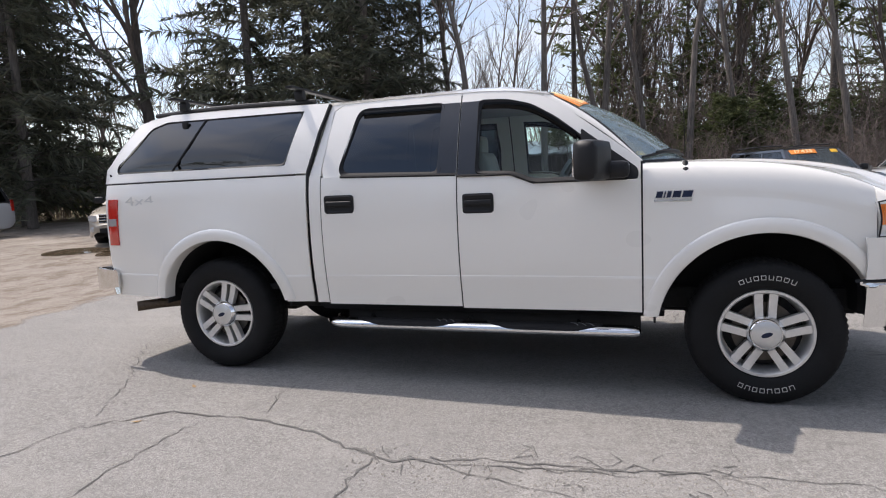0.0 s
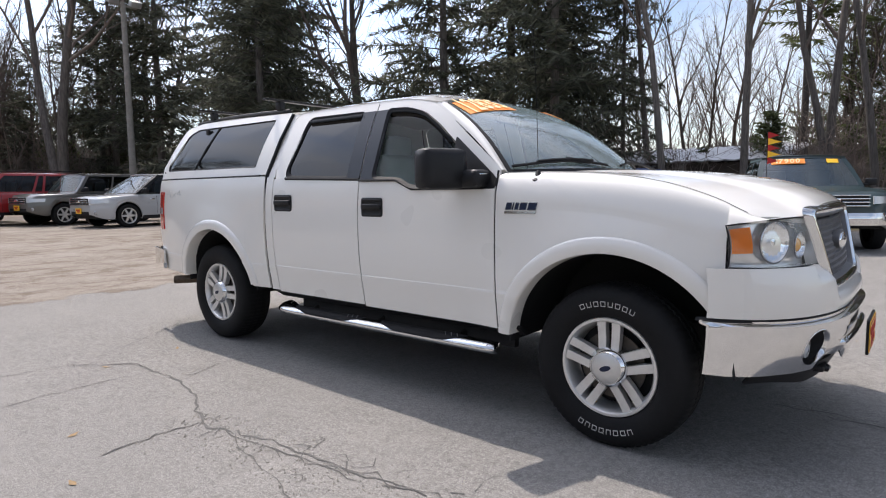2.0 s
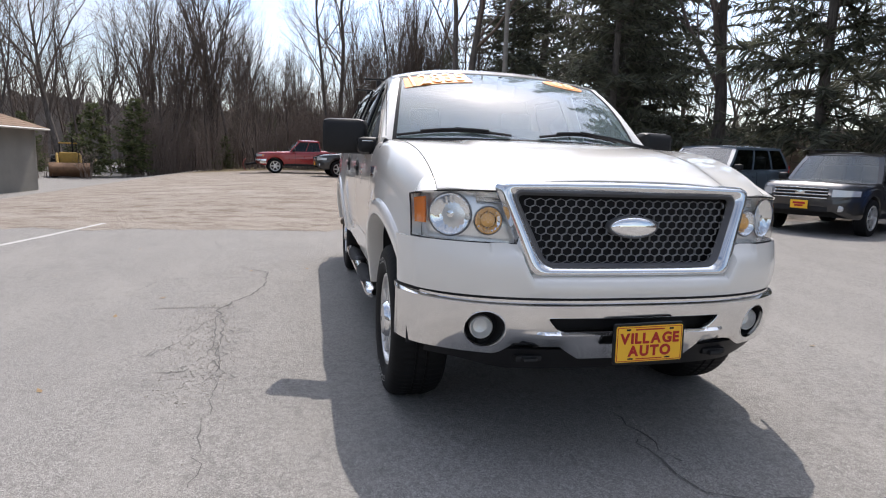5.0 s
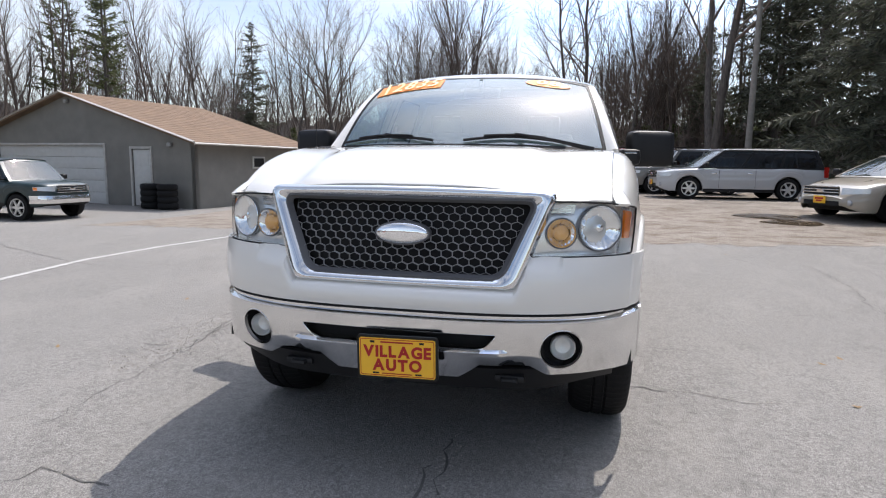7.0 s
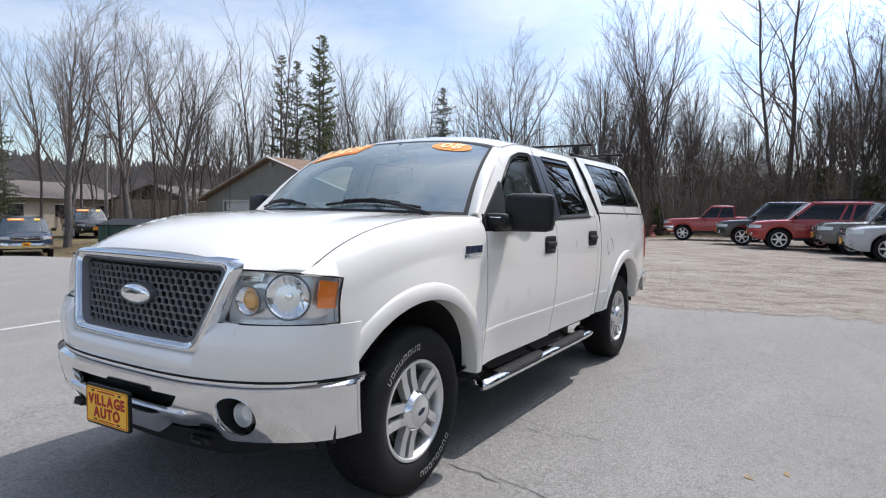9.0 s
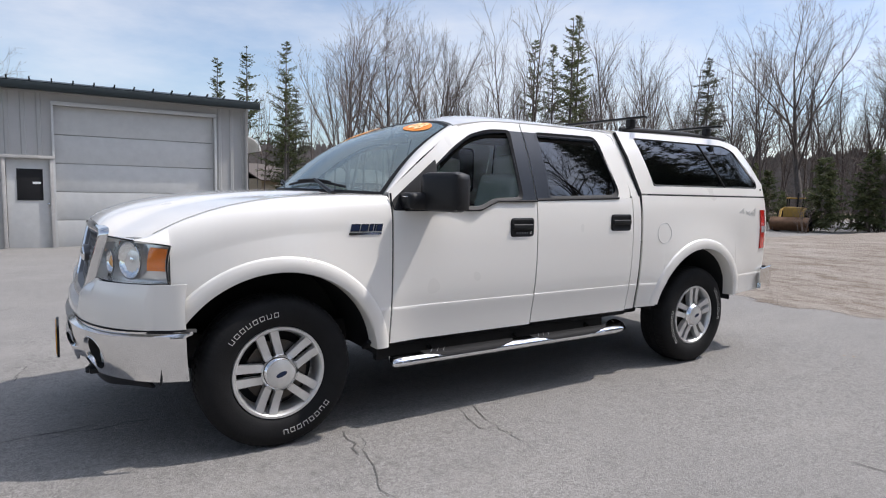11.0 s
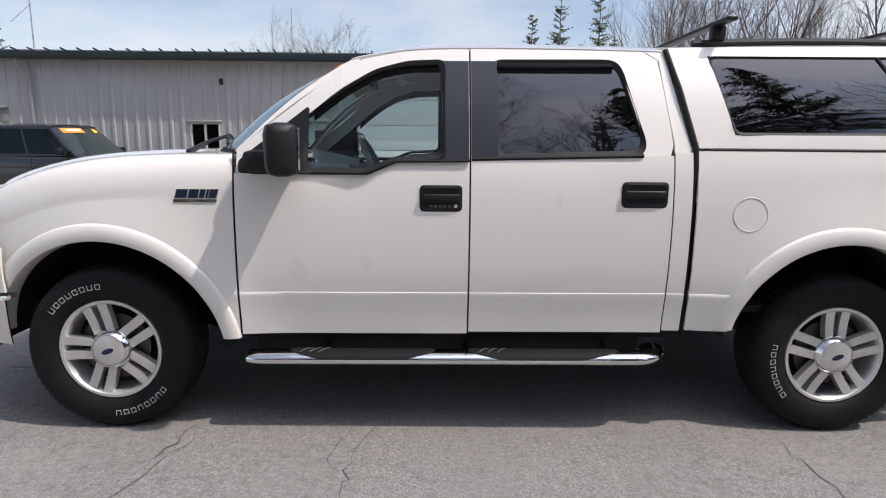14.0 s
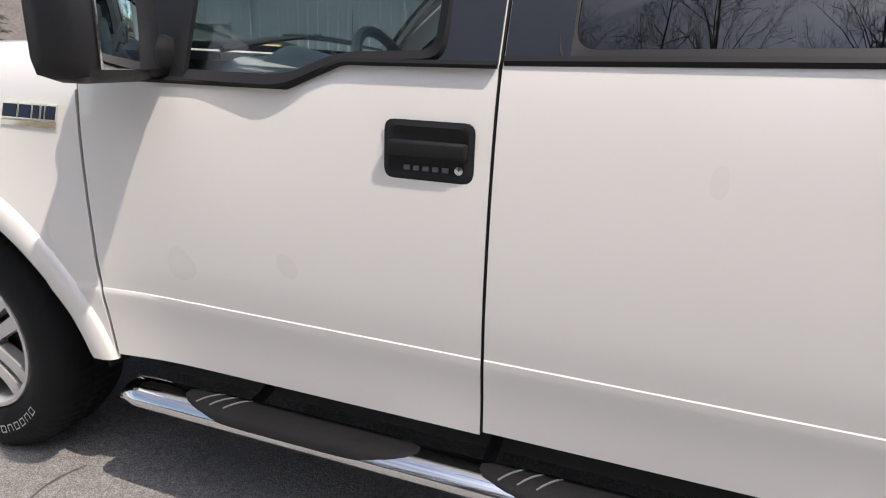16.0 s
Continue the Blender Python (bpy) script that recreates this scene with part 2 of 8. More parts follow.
def asphalt():
    """Worn pale asphalt, sandy gravel and leaf litter on one sheet, told apart by where they lie."""
    m, nt, b = nodes("lot_ground")
    L = nt.links.new
    tc = nt.nodes.new("ShaderNodeTexCoord")
    sep = nt.nodes.new("ShaderNodeSeparateXYZ")
    L(tc.outputs["Object"], sep.inputs[0])

    def math_(op, a, c=None):
        n = nt.nodes.new("ShaderNodeMath")
        n.operation = op
        for k, v in enumerate((a, c)):
            if v is None:
                continue
            if isinstance(v, bpy.types.NodeSocket):
                L(v, n.inputs[k])
            else:
                n.inputs[k].default_value = v
        return n.outputs[0]

    def rng(v, lo, hi):
        n = nt.nodes.new("ShaderNodeMapRange")
        n.interpolation_type = "SMOOTHSTEP"
        L(v, n.inputs["Value"])
        n.inputs["From Min"].default_value, n.inputs["From Max"].default_value = lo, hi
        return n.outputs[0]

    big, mid, grit, speck = noise_at(nt, 0.35, 6), noise_at(nt, 2.3, 6, 0.6), noise_at(nt, 55, 4, 0.75), noise_at(nt, 190, 2, 0.7)
    a = ramp_of(nt, big, [(0.3, (0.20, 0.192, 0.180)), (0.7, (0.25, 0.241, 0.227))])
    a = mixed(nt, 0.4, a, ramp_of(nt, mid, [(0.3, (0.175, 0.168, 0.158)), (0.7, (0.275, 0.265, 0.25))]))
    a = mixed(nt, 0.6, a, ramp_of(nt, grit, [(0.36, (0.09, 0.086, 0.08)), (0.5, (0.215, 0.206, 0.193)), (0.66, (0.42, 0.40, 0.372))]))
    a = mixed(nt, 0.45, a, ramp_of(nt, speck, [(0.36, (0.07, 0.066, 0.061)), (0.5, (0.22, 0.211, 0.198)), (0.64, (0.50, 0.478, 0.445))]))
    # tyre-polished lanes, sand drifts and old stains
    lanes = noise_at(nt, 0.8, 6, 0.65, stretch=(0.6, 1.6, 1))
    a = mixed(nt, ramp_of(nt, lanes, [(0.50, (0, 0, 0)), (0.70, (0.35,) * 3)]), a, (0.325, 0.308, 0.282))
    stains = noise_at(nt, 1.7, 8, 0.75)
    a = mixed(nt, ramp_of(nt, stains, [(0.56, (0, 0, 0)), (0.70, (0.4,) * 3)]), a, (0.14, 0.134, 0.126))
    a = mixed(nt, ramp_of(nt, noise_at(nt, 14, 7, 0.8), [(0.52, (0, 0, 0)), (0.66, (0.5,) * 3)]), a, (0.115, 0.11, 0.103))
    tracks = noise_at(nt, 1.1, 8, 0.7, stretch=(1.6, 0.7, 1))
    g = ramp_of(nt, tracks, [(0.3, (0.14, 0.114, 0.09)), (0.5, (0.25, 0.212, 0.175)), (0.7, (0.34, 0.30, 0.258))])
    g = mixed(nt, 0.45, g, ramp_of(nt, noise_at(nt, 9, 6, 0.7), [(0.3, (0.12, 0.10, 0.08)), (0.7, (0.34, 0.30, 0.255))]))
    g = mixed(nt, 0.4, g, ramp_of(nt, noise_at(nt, 60, 3, 0.7), [(0.35, (0.15, 0.128, 0.105)), (0.68, (0.5, 0.45, 0.39))]))
    g = mixed(nt, ramp_of(nt, noise_at(nt, 2.2, 8, 0.75, stretch=(1.5, 0.7, 1)), [(0.48, (0, 0, 0)), (0.60, (0.7,) * 3)]), g, (0.135, 0.10, 0.073))
    g = mixed(nt, ramp_of(nt, noise_at(nt, 0.7, 7, 0.65, stretch=(1.4, 0.8, 1)), [(0.52, (0, 0, 0)), (0.68, (0.55,) * 3)]), g, (0.36, 0.325, 0.285))
    litter = ramp_of(nt, noise_at(nt, 3, 8, 0.7), [(0.3, (0.07, 0.05, 0.03)), (0.5, (0.16, 0.115, 0.07)), (0.62, (0.14, 0.15, 0.05)), (0.75, (0.22, 0.17, 0.11))])
    wob = math_("MULTIPLY", math_("SUBTRACT", noise_at(nt, 1.6, 6, 0.65), 0.5), 1.3)
    edge = math_("ADD", math_("ADD", sep.outputs[0], math_("MULTIPLY", math_("MAXIMUM", sep.outputs[1], 0.0), 0.17)), wob)
    gravel = rng(math_("MULTIPLY", edge, -1.0), 3.42, 3.55)
    gravel = math_("MULTIPLY", gravel, rng(math_("ADD", sep.outputs[1], wob), -9.5, -8.6))
    far = math_("ADD", math_("SQRT", math_("ADD", math_("POWER", math_("SUBTRACT", sep.outputs[0], 2.0), 2.0), math_("MULTIPLY", math_("POWER", sep.outputs[1], 2.0), 2.2))), math_("MULTIPLY", wob, 2.0))
    wood = math_("MAXIMUM", rng(far, 31.5, 34.5), rng(sep.outputs[1], 14.6, 16.0))
    wood = math_("MAXIMUM", math_("MULTIPLY", wood, rng(sep.outputs[1], -9.0, -7.0)), rng(math_("MULTIPLY", sep.outputs[1], -1.0), 20.0, 26.0))
    col = mixed(nt, gravel, a, g)
    col = mixed(nt, wood, col, litter)
    L(col, b.inputs["Base Color"])
    b.inputs["Roughness"].default_value = 0.92
    b.inputs["Specular IOR Level"].default_value = 0.25
    h = math_("ADD", math_("MULTIPLY", grit, 0.6), math_("ADD", math_("MULTIPLY", speck, 0.4), math_("MULTIPLY", math_("MULTIPLY", noise_at(nt, 7, 6, 0.7), gravel), 5.0)))
    bump(nt, b, h, 0.8, 0.014)
    return m


GROUND = asphalt()
CRACK = mat("crack_tar", (0.10, 0.096, 0.09), 0.9, 0, 0.35, 6, 60)
LINE = mat("worn_line_paint", (0.42, 0.41, 0.39), 0.8, 0, 0.4, 5, 40)


def bark(name, lo, hi):
    m, nt, b = nodes(name)
    n = noise_at(nt, 7, 6, 0.65, stretch=(3, 3, 0.5))
    base = ramp_of(nt, n, [(0.3, lo), (0.7, hi)])
    oi = nt.nodes.new("ShaderNodeObjectInfo")
    hsv = nt.nodes.new("ShaderNodeHueSaturation")
    mr = nt.nodes.new("ShaderNodeMapRange")
    mr.inputs["To Min"].default_value, mr.inputs["To Max"].default_value = 0.75, 1.3
    nt.links.new(oi.outputs["Random"], mr.inputs["Value"])
    nt.links.new(mr.outputs[0], hsv.inputs["Value"])
    nt.links.new(base, hsv.inputs["Color"])
    nt.links.new(hsv.outputs["Color"], b.inputs["Base Color"])
    b.inputs["Roughness"].default_value = 0.9
    bump(nt, b, n, 0.6, 0.03)
    return m


BARK = bark("bark", (0.065, 0.056, 0.05), (0.18, 0.158, 0.142))
TWIG = bark("twigs", (0.105, 0.080, 0.068), (0.215, 0.175, 0.152))


def needles(name, lo, hi):
    m, nt, b = nodes(name)
    g = nt.nodes.new("ShaderNodeNewGeometry")
    base = ramp_of(nt, g.outputs["Random Per Island"], [(0.1, lo), (0.9, hi)])
    nt.links.new(base, b.inputs["Base Color"])
    b.inputs["Roughness"].default_value = 0.65
    b.inputs["Specular IOR Level"].default_value = 0.3
    tl, mx = nt.nodes.new("ShaderNodeBsdfTranslucent"), nt.nodes.new("ShaderNodeMixShader")
    nt.links.new(base, tl.inputs["Color"])
    mx.inputs[0].default_value = 0.4
    nt.links.new(b.outputs[0], mx.inputs[1])
    nt.links.new(tl.outputs[0], mx.inputs[2])
    nt.links.new(mx.outputs[0], nt.nodes["Material Output"].inputs["Surface"])
    return m


SPRUCE = needles("spruce_needles", (0.07, 0.076, 0.058), (0.16, 0.168, 0.12))
PINE = needles("pine_needles", (0.07, 0.085, 0.04), (0.17, 0.19, 0.09))
BRUSH = needles("brush", (0.07, 0.05, 0.035), (0.17, 0.135, 0.10))


# ---- mesh tools ----
class M:
    """Collects vertices and faces of one part."""

    def __init__(self):
        self.v, self.f = [], []

    def add(self, verts, faces):
        o = len(self.v)
        self.v += [tuple(p) for p in verts]
        self.f += [tuple(i + o for i in q) for q in faces]
        return self

    def grid(self, fn, nu, nv, skip=None, wrap=False):
        o = len(self.v)
        for i in range(nu + 1):
            for j in range(nv + (0 if wrap else 1)):
                self.v.append(tuple(fn(i / nu, j / nv)))
        n = nv if wrap else nv + 1
        for i in range(nu):
            for j in range(nv):
                if skip and skip(i, j):
                    continue
                k = (j + 1) % n if wrap else j + 1
                self.f.append((o + i * n + j, o + (i + 1) * n + j, o + (i + 1) * n + k, o + i * n + k))
        return self

    def tube(self, pts, r, n=8, caps=True, closed=False, flat=1.0):
        """A tube along pts; r a number or one for each point."""
        pts = [Vector(p) for p in pts]
        o, k = len(self.v), len(pts)
        up = None
        for i, p in enumerate(pts):
            a, b = pts[(i - 1) % k if closed else max(i - 1, 0)], pts[(i + 1) % k if closed else min(i + 1, k - 1)]
            d = (b - a).normalized()
            if up is None:
                up = d.cross(Vector((0, 0, 1)) if abs(d.z) < 0.9 else Vector((1, 0, 0))).normalized()
            up = (up - d * up.dot(d)).normalized()
            side = d.cross(up)
            ri = r[i] if isinstance(r, (list, tuple)) else r
            for j in range(n):
                t = 2 * math.pi * j / n
                self.v.append(tuple(p + up * (ri * math.cos(t)) + side * (ri * flat * math.sin(t))))
        for i in range(k if closed else k - 1):
            for j in range(n):
                q = (i + 1) % k
                self.f.append((o + i * n + j, o + i * n + (j + 1) % n, o + q * n + (j + 1) % n, o + q * n + j))
        if caps and not closed:
            self.f.append(tuple(o + j for j in reversed(range(n))))
            self.f.append(tuple(o + (k - 1) * n + j for j in range(n)))
        return self

    def box(self, c, s, bev=0.0, m=None):
        """A box of centre c and full size s with chamfered edges."""
        hx, hy, hz = (q / 2 for q in s)
        b = min(bev, hx * 0.9, hy * 0.9, hz * 0.9)
        bm = bmesh.new()
        bmesh.ops.create_cube(bm, size=1)
        for q in bm.verts:
            q.co = Vector((q.co.x * 2 * hx, q.co.y * 2 * hy, q.co.z * 2 * hz))
        if b > 0:
            bmesh.ops.bevel(bm, geom=bm.edges[:], offset=b, segments=2, profile=0.6, affect="EDGES")
        t = Matrix.Translation(c) @ (m or Matrix())
        bm.verts.index_update()
        self.add([t @ q.co for q in bm.verts], [[q.index for q in f.verts] for f in bm.faces])
        bm.free()
        return self

    def lathe(self, prof, n=32, m=None, arc=None):
        """A profile of (radius, height) turned about the local z axis."""
        m = m or Matrix()
        a0, a1 = arc or (0, 2 * math.pi)
        full = arc is None

        def fn(u, w):
            t = a0 + (a1 - a0) * w
            k = u * (len(prof) - 1)
            r, h = prof[round(k)]
            return m @ Vector((r * math.cos(t), r * math.sin(t), h))

        return self.grid(fn, len(prof) - 1, n, wrap=full)

    def prism(self, poly, lo, hi, m=None):
        """A flat outline in local x, y raised from lo to hi."""
        m, k = m or Matrix(), len(poly)
        vs = [m @ Vector((x, y, z)) for z in (lo, hi) for x, y in poly]
        fs = [tuple(reversed(range(k))), tuple(range(k, 2 * k))] + [(i, (i + 1) % k, k + (i + 1) % k, k + i) for i in range(k)]
        return self.add(vs, fs)

    def ring(self, outer, inner, fn, rows=2, closed=True):
        """A band between two loops of as many points, laid on the surface fn(p, q, depth 0..1)."""
        k = len(outer)
        o = len(self.v)
        for i in range(rows + 1):
            t = i / rows
            for (ax, az), (bx, bz) in zip(outer, inner):
                self.v.append(tuple(fn(ax + (bx - ax) * t, az + (bz - az) * t, t)))
        for i in range(rows):
            for j in range(k if closed else k - 1):
                q = (j + 1) % k
                self.f.append((o + i * k + j, o + i * k + q, o + (i + 1) * k + q, o + (i + 1) * k + j))
        return self

    def mesh(self, name, material, sharp=38):
        me = bpy.data.meshes.new(name)
        me.from_pydata(self.v, [], self.f)
        me.update()
        bm = bmesh.new()
        bm.from_mesh(me)
        bmesh.ops.remove_doubles(bm, verts=bm.verts[:], dist=0.0002)
        bmesh.ops.recalc_face_normals(bm, faces=bm.faces[:])
        bm.to_mesh(me)
        bm.free()
        me.polygons.foreach_set("use_smooth", [True] * len(me.polygons))
        me.set_sharp_from_angle(angle=radians(sharp))
        me.materials.append(material)
        return me

    def part(self, name, material, parent, label="", thick=0.0, sharp=38):
        ob = new(name, self.mesh(name, material, sharp))
        ob.parent = parent
        if label:
            tagged(ob, label)
        if thick:
            s = ob.modifiers.new("thickness", "SOLIDIFY")
            s.thickness, s.offset = thick, -1
            e = ob.modifiers.new("crisp_edges", "EDGE_SPLIT")
            e.split_angle = radians(max(sharp, 38))
        return ob


def thing(name, label, category, m=None, group="", kind=""):
    ob = new(name)
    ob.empty_display_size = 0.2
    ob.matrix_world = m or Matrix()
    return tagged(ob, label, category, group, kind)


def spread(corners, n):
    """A closed outline with n points on each side between its corners."""
    out = []
    for (ax, az), (bx, bz) in zip(corners, corners[1:] + corners[:1]):
        out += [(ax + (bx - ax) * i / n, az + (bz - az) * i / n) for i in range(n)]
    return out


def rounded(corners, r, n=5):
    """A closed outline with its corners rounded; r a number or one for each corner."""
    out, k = [], len(corners)
    for i in range(k):
        p, a, b = Vector(corners[i]), Vector(corners[i - 1]), Vector(corners[(i + 1) % k])
        ri = r[i] if isinstance(r, (list, tuple)) else r
        da, db = (a - p), (b - p)
        ta, tb = min(ri, da.length * 0.45), min(ri, db.length * 0.45)
        pa, pb = p + da.normalized() * ta, p + db.normalized() * tb
        for j in range(n + 1):
            t = j / n
            q = pa * (1 - t) ** 2 + p * 2 * t * (1 - t) + pb * t * t
            out.append((q.x, q.y))
    return out


def curve_at(table, x):
    """A smooth curve through (x, value) pairs."""
    xs = [p[0] for p in table]
    if x <= xs[0]:
        return table[0][1]
    if x >= xs[-1]:
        return table[-1][1]
    i = max(k for k in range(len(xs) - 1) if xs[k] <= x)
    (x0, y0), (x1, y1) = table[i], table[i + 1]
    d = (y1 - y0) / (x1 - x0)
    m0 = d if i == 0 else ((y1 - table[i - 1][1]) / (x1 - table[i - 1][0]))
    m1 = d if i + 2 >= len(table) else ((table[i + 2][1] - y0) / (table[i + 2][0] - x0))
    h, t = x1 - x0, (x - x0) / (x1 - x0)
    return (2 * t**3 - 3 * t * t + 1) * y0 + (t**3 - 2 * t * t + t) * h * m0 + (3 * t * t - 2 * t**3) * y1 + (t**3 - t * t) * h * m1


def smooth(t):
    t = min(max(t, 0.0), 1.0)
    return t * t * (3 - 2 * t)


def lettering(name, text, size, m, material, parent, depth=0.002, space=1.0, label="", bold=0.0):
    """Raised writing, its middle at m, turned into a mesh."""
    cu = bpy.data.curves.new(name, "FONT")
    cu.body, cu.size, cu.extrude, cu.align_x, cu.align_y = text, size, depth, "CENTER", "CENTER"
    cu.space_character, cu.offset = space, bold
    tmp = bpy.data.objects.new(name, cu)
    scene.collection.objects.link(tmp)
    dg = bpy.context.evaluated_depsgraph_get()
    me = bpy.data.meshes.new_from_object(tmp.evaluated_get(dg))
    bpy.data.objects.remove(tmp)
    me.materials.clear()
    me.materials.append(material)
    ob = new(name, me)
    ob.parent = parent
    ob.matrix_local = m
    if label:
        tagged(ob, label)
    return ob


def word(name, text, size, m, material, parent, depth=0.001, bold=0.0, gap=0.16):
    """A word of single letters, each a part of its own, its middle at m."""
    obs = [lettering(name, ch, size, m, material, parent, depth, bold=bold) for ch in text]
    wide = [max(v.co.x for v in o.data.vertices) - min(v.co.x for v in o.data.vertices) for o in obs]
    x = -(sum(wide) + gap * size * (len(text) - 1)) / 2
    for o, w in zip(obs, wide):
        mid = (max(v.co.x for v in o.data.vertices) + min(v.co.x for v in o.data.vertices)) / 2
        o.data.transform(Matrix.Translation((x + w / 2 - mid, 0, 0)))
        x += w + gap * size
    return obs


def ground_z(x, y):
    """The lot lies level under the truck and rises gently to the trees behind it."""
    a = smooth((-3.2 - x) / 8.0)
    b = 0.22 * smooth((y - 3.0) / 7.0)
    c = smooth((y + 9.0) / 7.0)
    low = 0.13 * smooth((-6.5 - y) / 5.0) + 0.33 * smooth((-7.5 - y) / 4.5) * smooth((-2.5 - x) / 4.5) + 0.5 * smooth((-16.5 - y) / 11.0) * smooth((x + 12.5) / 3.0)
    sx, sy = min(max((x - 1.76) / 1.76, -1), 1), min(max(y / 0.9, -1), 1)
    twist = 0.012 * sx * sy * (1 - smooth((abs(x - 1.76) - 2.2) / 2.0)) * (1 - smooth((abs(y) - 1.3) / 1.5))
    return 0.28 * (1 - (1 - a * c) * (1 - b)) - low + twist


# ---- ground and buildings ----
def ground():
    xs = [-400, -200, -120, -80] + [-60 + 2 * i for i in range(16)] + [-28 + 0.6 * i for i in range(80)] + [20 + 4 * i for i in range(8)] + [60, 100, 200, 400]
    ys = [-400, -200, -120] + [-80 + 4 * i for i in range(12)] + [-32 + 0.7 * i for i in range(80)] + [24 + 4 * i for i in range(8)] + [60, 100, 200, 400]
    m = M()
    m.grid(lambda u, w: (xs[round(u * (len(xs) - 1))], ys[round(w * (len(ys) - 1))], ground_z(xs[round(u * (len(xs) - 1))], ys[round(w * (len(ys) - 1))])), len(xs) - 1, len(ys) - 1)
    ob = new("ground", m.mesh("ground", GROUND))
    tagged(ob, "worn pale asphalt lot turning to sandy gravel and leaf litter", "ground", kind="structure")
    rng = random.Random(4)

    def crack(pts, w):
        c, path = M(), []
        for (ax, ay), (bx, by) in zip(pts, pts[1:]):
            n = max(2, int(math.hypot(bx - ax, by - ay) / 0.06))
            for i in range(n):
                t = i / n
                path.append((ax + (bx - ax) * t + rng.gauss(0, 0.016), ay + (by - ay) * t + rng.gauss(0, 0.016)))
        left, right = [], []
        for i, (x, y) in enumerate(path):
            a, b = path[max(i - 1, 0)], path[min(i + 1, len(path) - 1)]
            d = Vector((b[0] - a[0], b[1] - a[1])).normalized()
            h = 0.7 * w * rng.uniform(0.25, 1.2) * (0.3 + 0.7 * math.sin(math.pi * min(max(i / (len(path) - 1), 0.04), 0.96)) ** 0.4)
            z = ground_z(x, y) + 0.0035
            left.append((x - d.y * h, y + d.x * h, z))
            right.append((x + d.y * h, y - d.x * h, z))
        k = len(path)
        c.add(left + right, [(i, i + 1, k + i + 1, k + i) for i in range(k - 1)])
        c.part("crack", CRACK, ob)

    for pts, w in PASSENGER_CRACKS + FRONT_CRACKS + DRIVER_CRACKS + FAR_CRACKS:
        crack(pts, w)
    # the crumbling strip beside the long crack: short splits across it and loose grit
    for i in range(26):
        t = rng.random()
        x, y = 1.65 + 1.75 * t + rng.gauss(0, 0.05), -2.03 + 0.12 * t + rng.gauss(-0.03, 0.11)
        a = rng.uniform(0, math.pi)
        d = rng.uniform(0.05, 0.16)
        crack([(x, y), (x + d * math.cos(a), y + d * math.sin(a)), (x + 1.7 * d * math.cos(a + 0.6), y + 1.7 * d * math.sin(a + 0.6))], rng.uniform(0.004, 0.008))
    gr = M()
    for i in range(1500):
        if i < 900:
            t = rng.random()
            x, y = 1.5 + 2.1 * t + rng.gauss(0, 0.06), -2.04 + 0.13 * t + rng.gauss(-0.03, 0.13)
        else:
            pts, w = rng.choice(PASSENGER_CRACKS + FRONT_CRACKS)
            k = rng.randrange(len(pts) - 1)
            t = rng.random()
            x, y = pts[k][0] + (pts[k + 1][0] - pts[k][0]) * t + rng.gauss(0, 0.03), pts[k][1] + (pts[k + 1][1] - pts[k][1]) * t + rng.gauss(0, 0.03)
        r, a, z = rng.uniform(0.002, 0.008), rng.uniform(0, 6), ground_z(x, y)
        gr.add([(x + r * math.cos(a), y + r * math.sin(a), z), (x + r * math.cos(a + 2.1), y + r * math.sin(a + 2.1), z), (x + r * math.cos(a + 4.2), y + r * math.sin(a + 4.2), z), (x, y, z + r * 0.8)], [(0, 1, 3), (1, 2, 3), (2, 0, 3)])
    gr = gr.part("loose_grit", GRIT, None)
    tagged(gr, "loose pale grit along the cracks in the asphalt", "grit", kind="stuff")
    ln = M()
    pts = [(3.4, -4.95), (2.5, -5.03), (1.58, -5.12), (0.26, -5.29), (-1.02, -5.2), (-2.55, -4.9), (-4.2, -4.6)]
    for (ax, ay), (bx, by) in zip(pts, pts[1:]):
        ln.grid(lambda u, w: (ax + (bx - ax) * u, ay + (by - ay) * u + 0.042 * (2 * w - 1), ground_z(ax, ay) * (1 - u) + ground_z(bx, by) * u + 0.004), 6, 1)
    ln.part("parking_line", LINE, ob, "worn white parking line")
    pd = M()
    for cx, cy, rx, ry in ((-8.2, 5.0, 0.5, 0.7), (-7.2, 5.2, 0.36, 0.6)):
        pd.grid(lambda u, w: (cx + rx * w * math.cos(2 * math.pi * u) * (1 + 0.16 * math.sin(4 * math.pi * u + 1) + 0.10 * math.sin(10 * math.pi * u)), cy + ry * w * math.sin(2 * math.pi * u) * (1 + 0.12 * math.sin(6 * math.pi * u)), ground_z(cx + rx * w * math.cos(2 * math.pi * u), cy + ry * w * math.sin(2 * math.pi * u)) + 0.008), 60, 4)
    pd.part("puddle", PUDDLE, ob, "shallow muddy puddle")
    st = M()
    for i in range(900):
        x = -3.45 - abs(rng.gauss(0, 2.2)) if i % 3 else -3.4 + rng.gauss(0, 0.25)
        y = rng.uniform(-7, 8)
        r = rng.uniform(0.004, 0.013)
        z = ground_z(x, y)
        a = rng.uniform(0, 6)
        vs = [(x + r * math.cos(a), y + r * math.sin(a), z), (x + r * math.cos(a + 2.1), y + r * math.sin(a + 2.1), z), (x + r * math.cos(a + 4.2), y + r * math.sin(a + 4.2), z), (x, y, z + r * 0.8)]
        st.add(vs, [(0, 1, 3), (1, 2, 3), (2, 0, 3)])
    st = st.part("pebbles", STONE, None)
    tagged(st, "loose pebbles along the edge of the gravel", "pebbles", kind="stuff")
    lf = M()
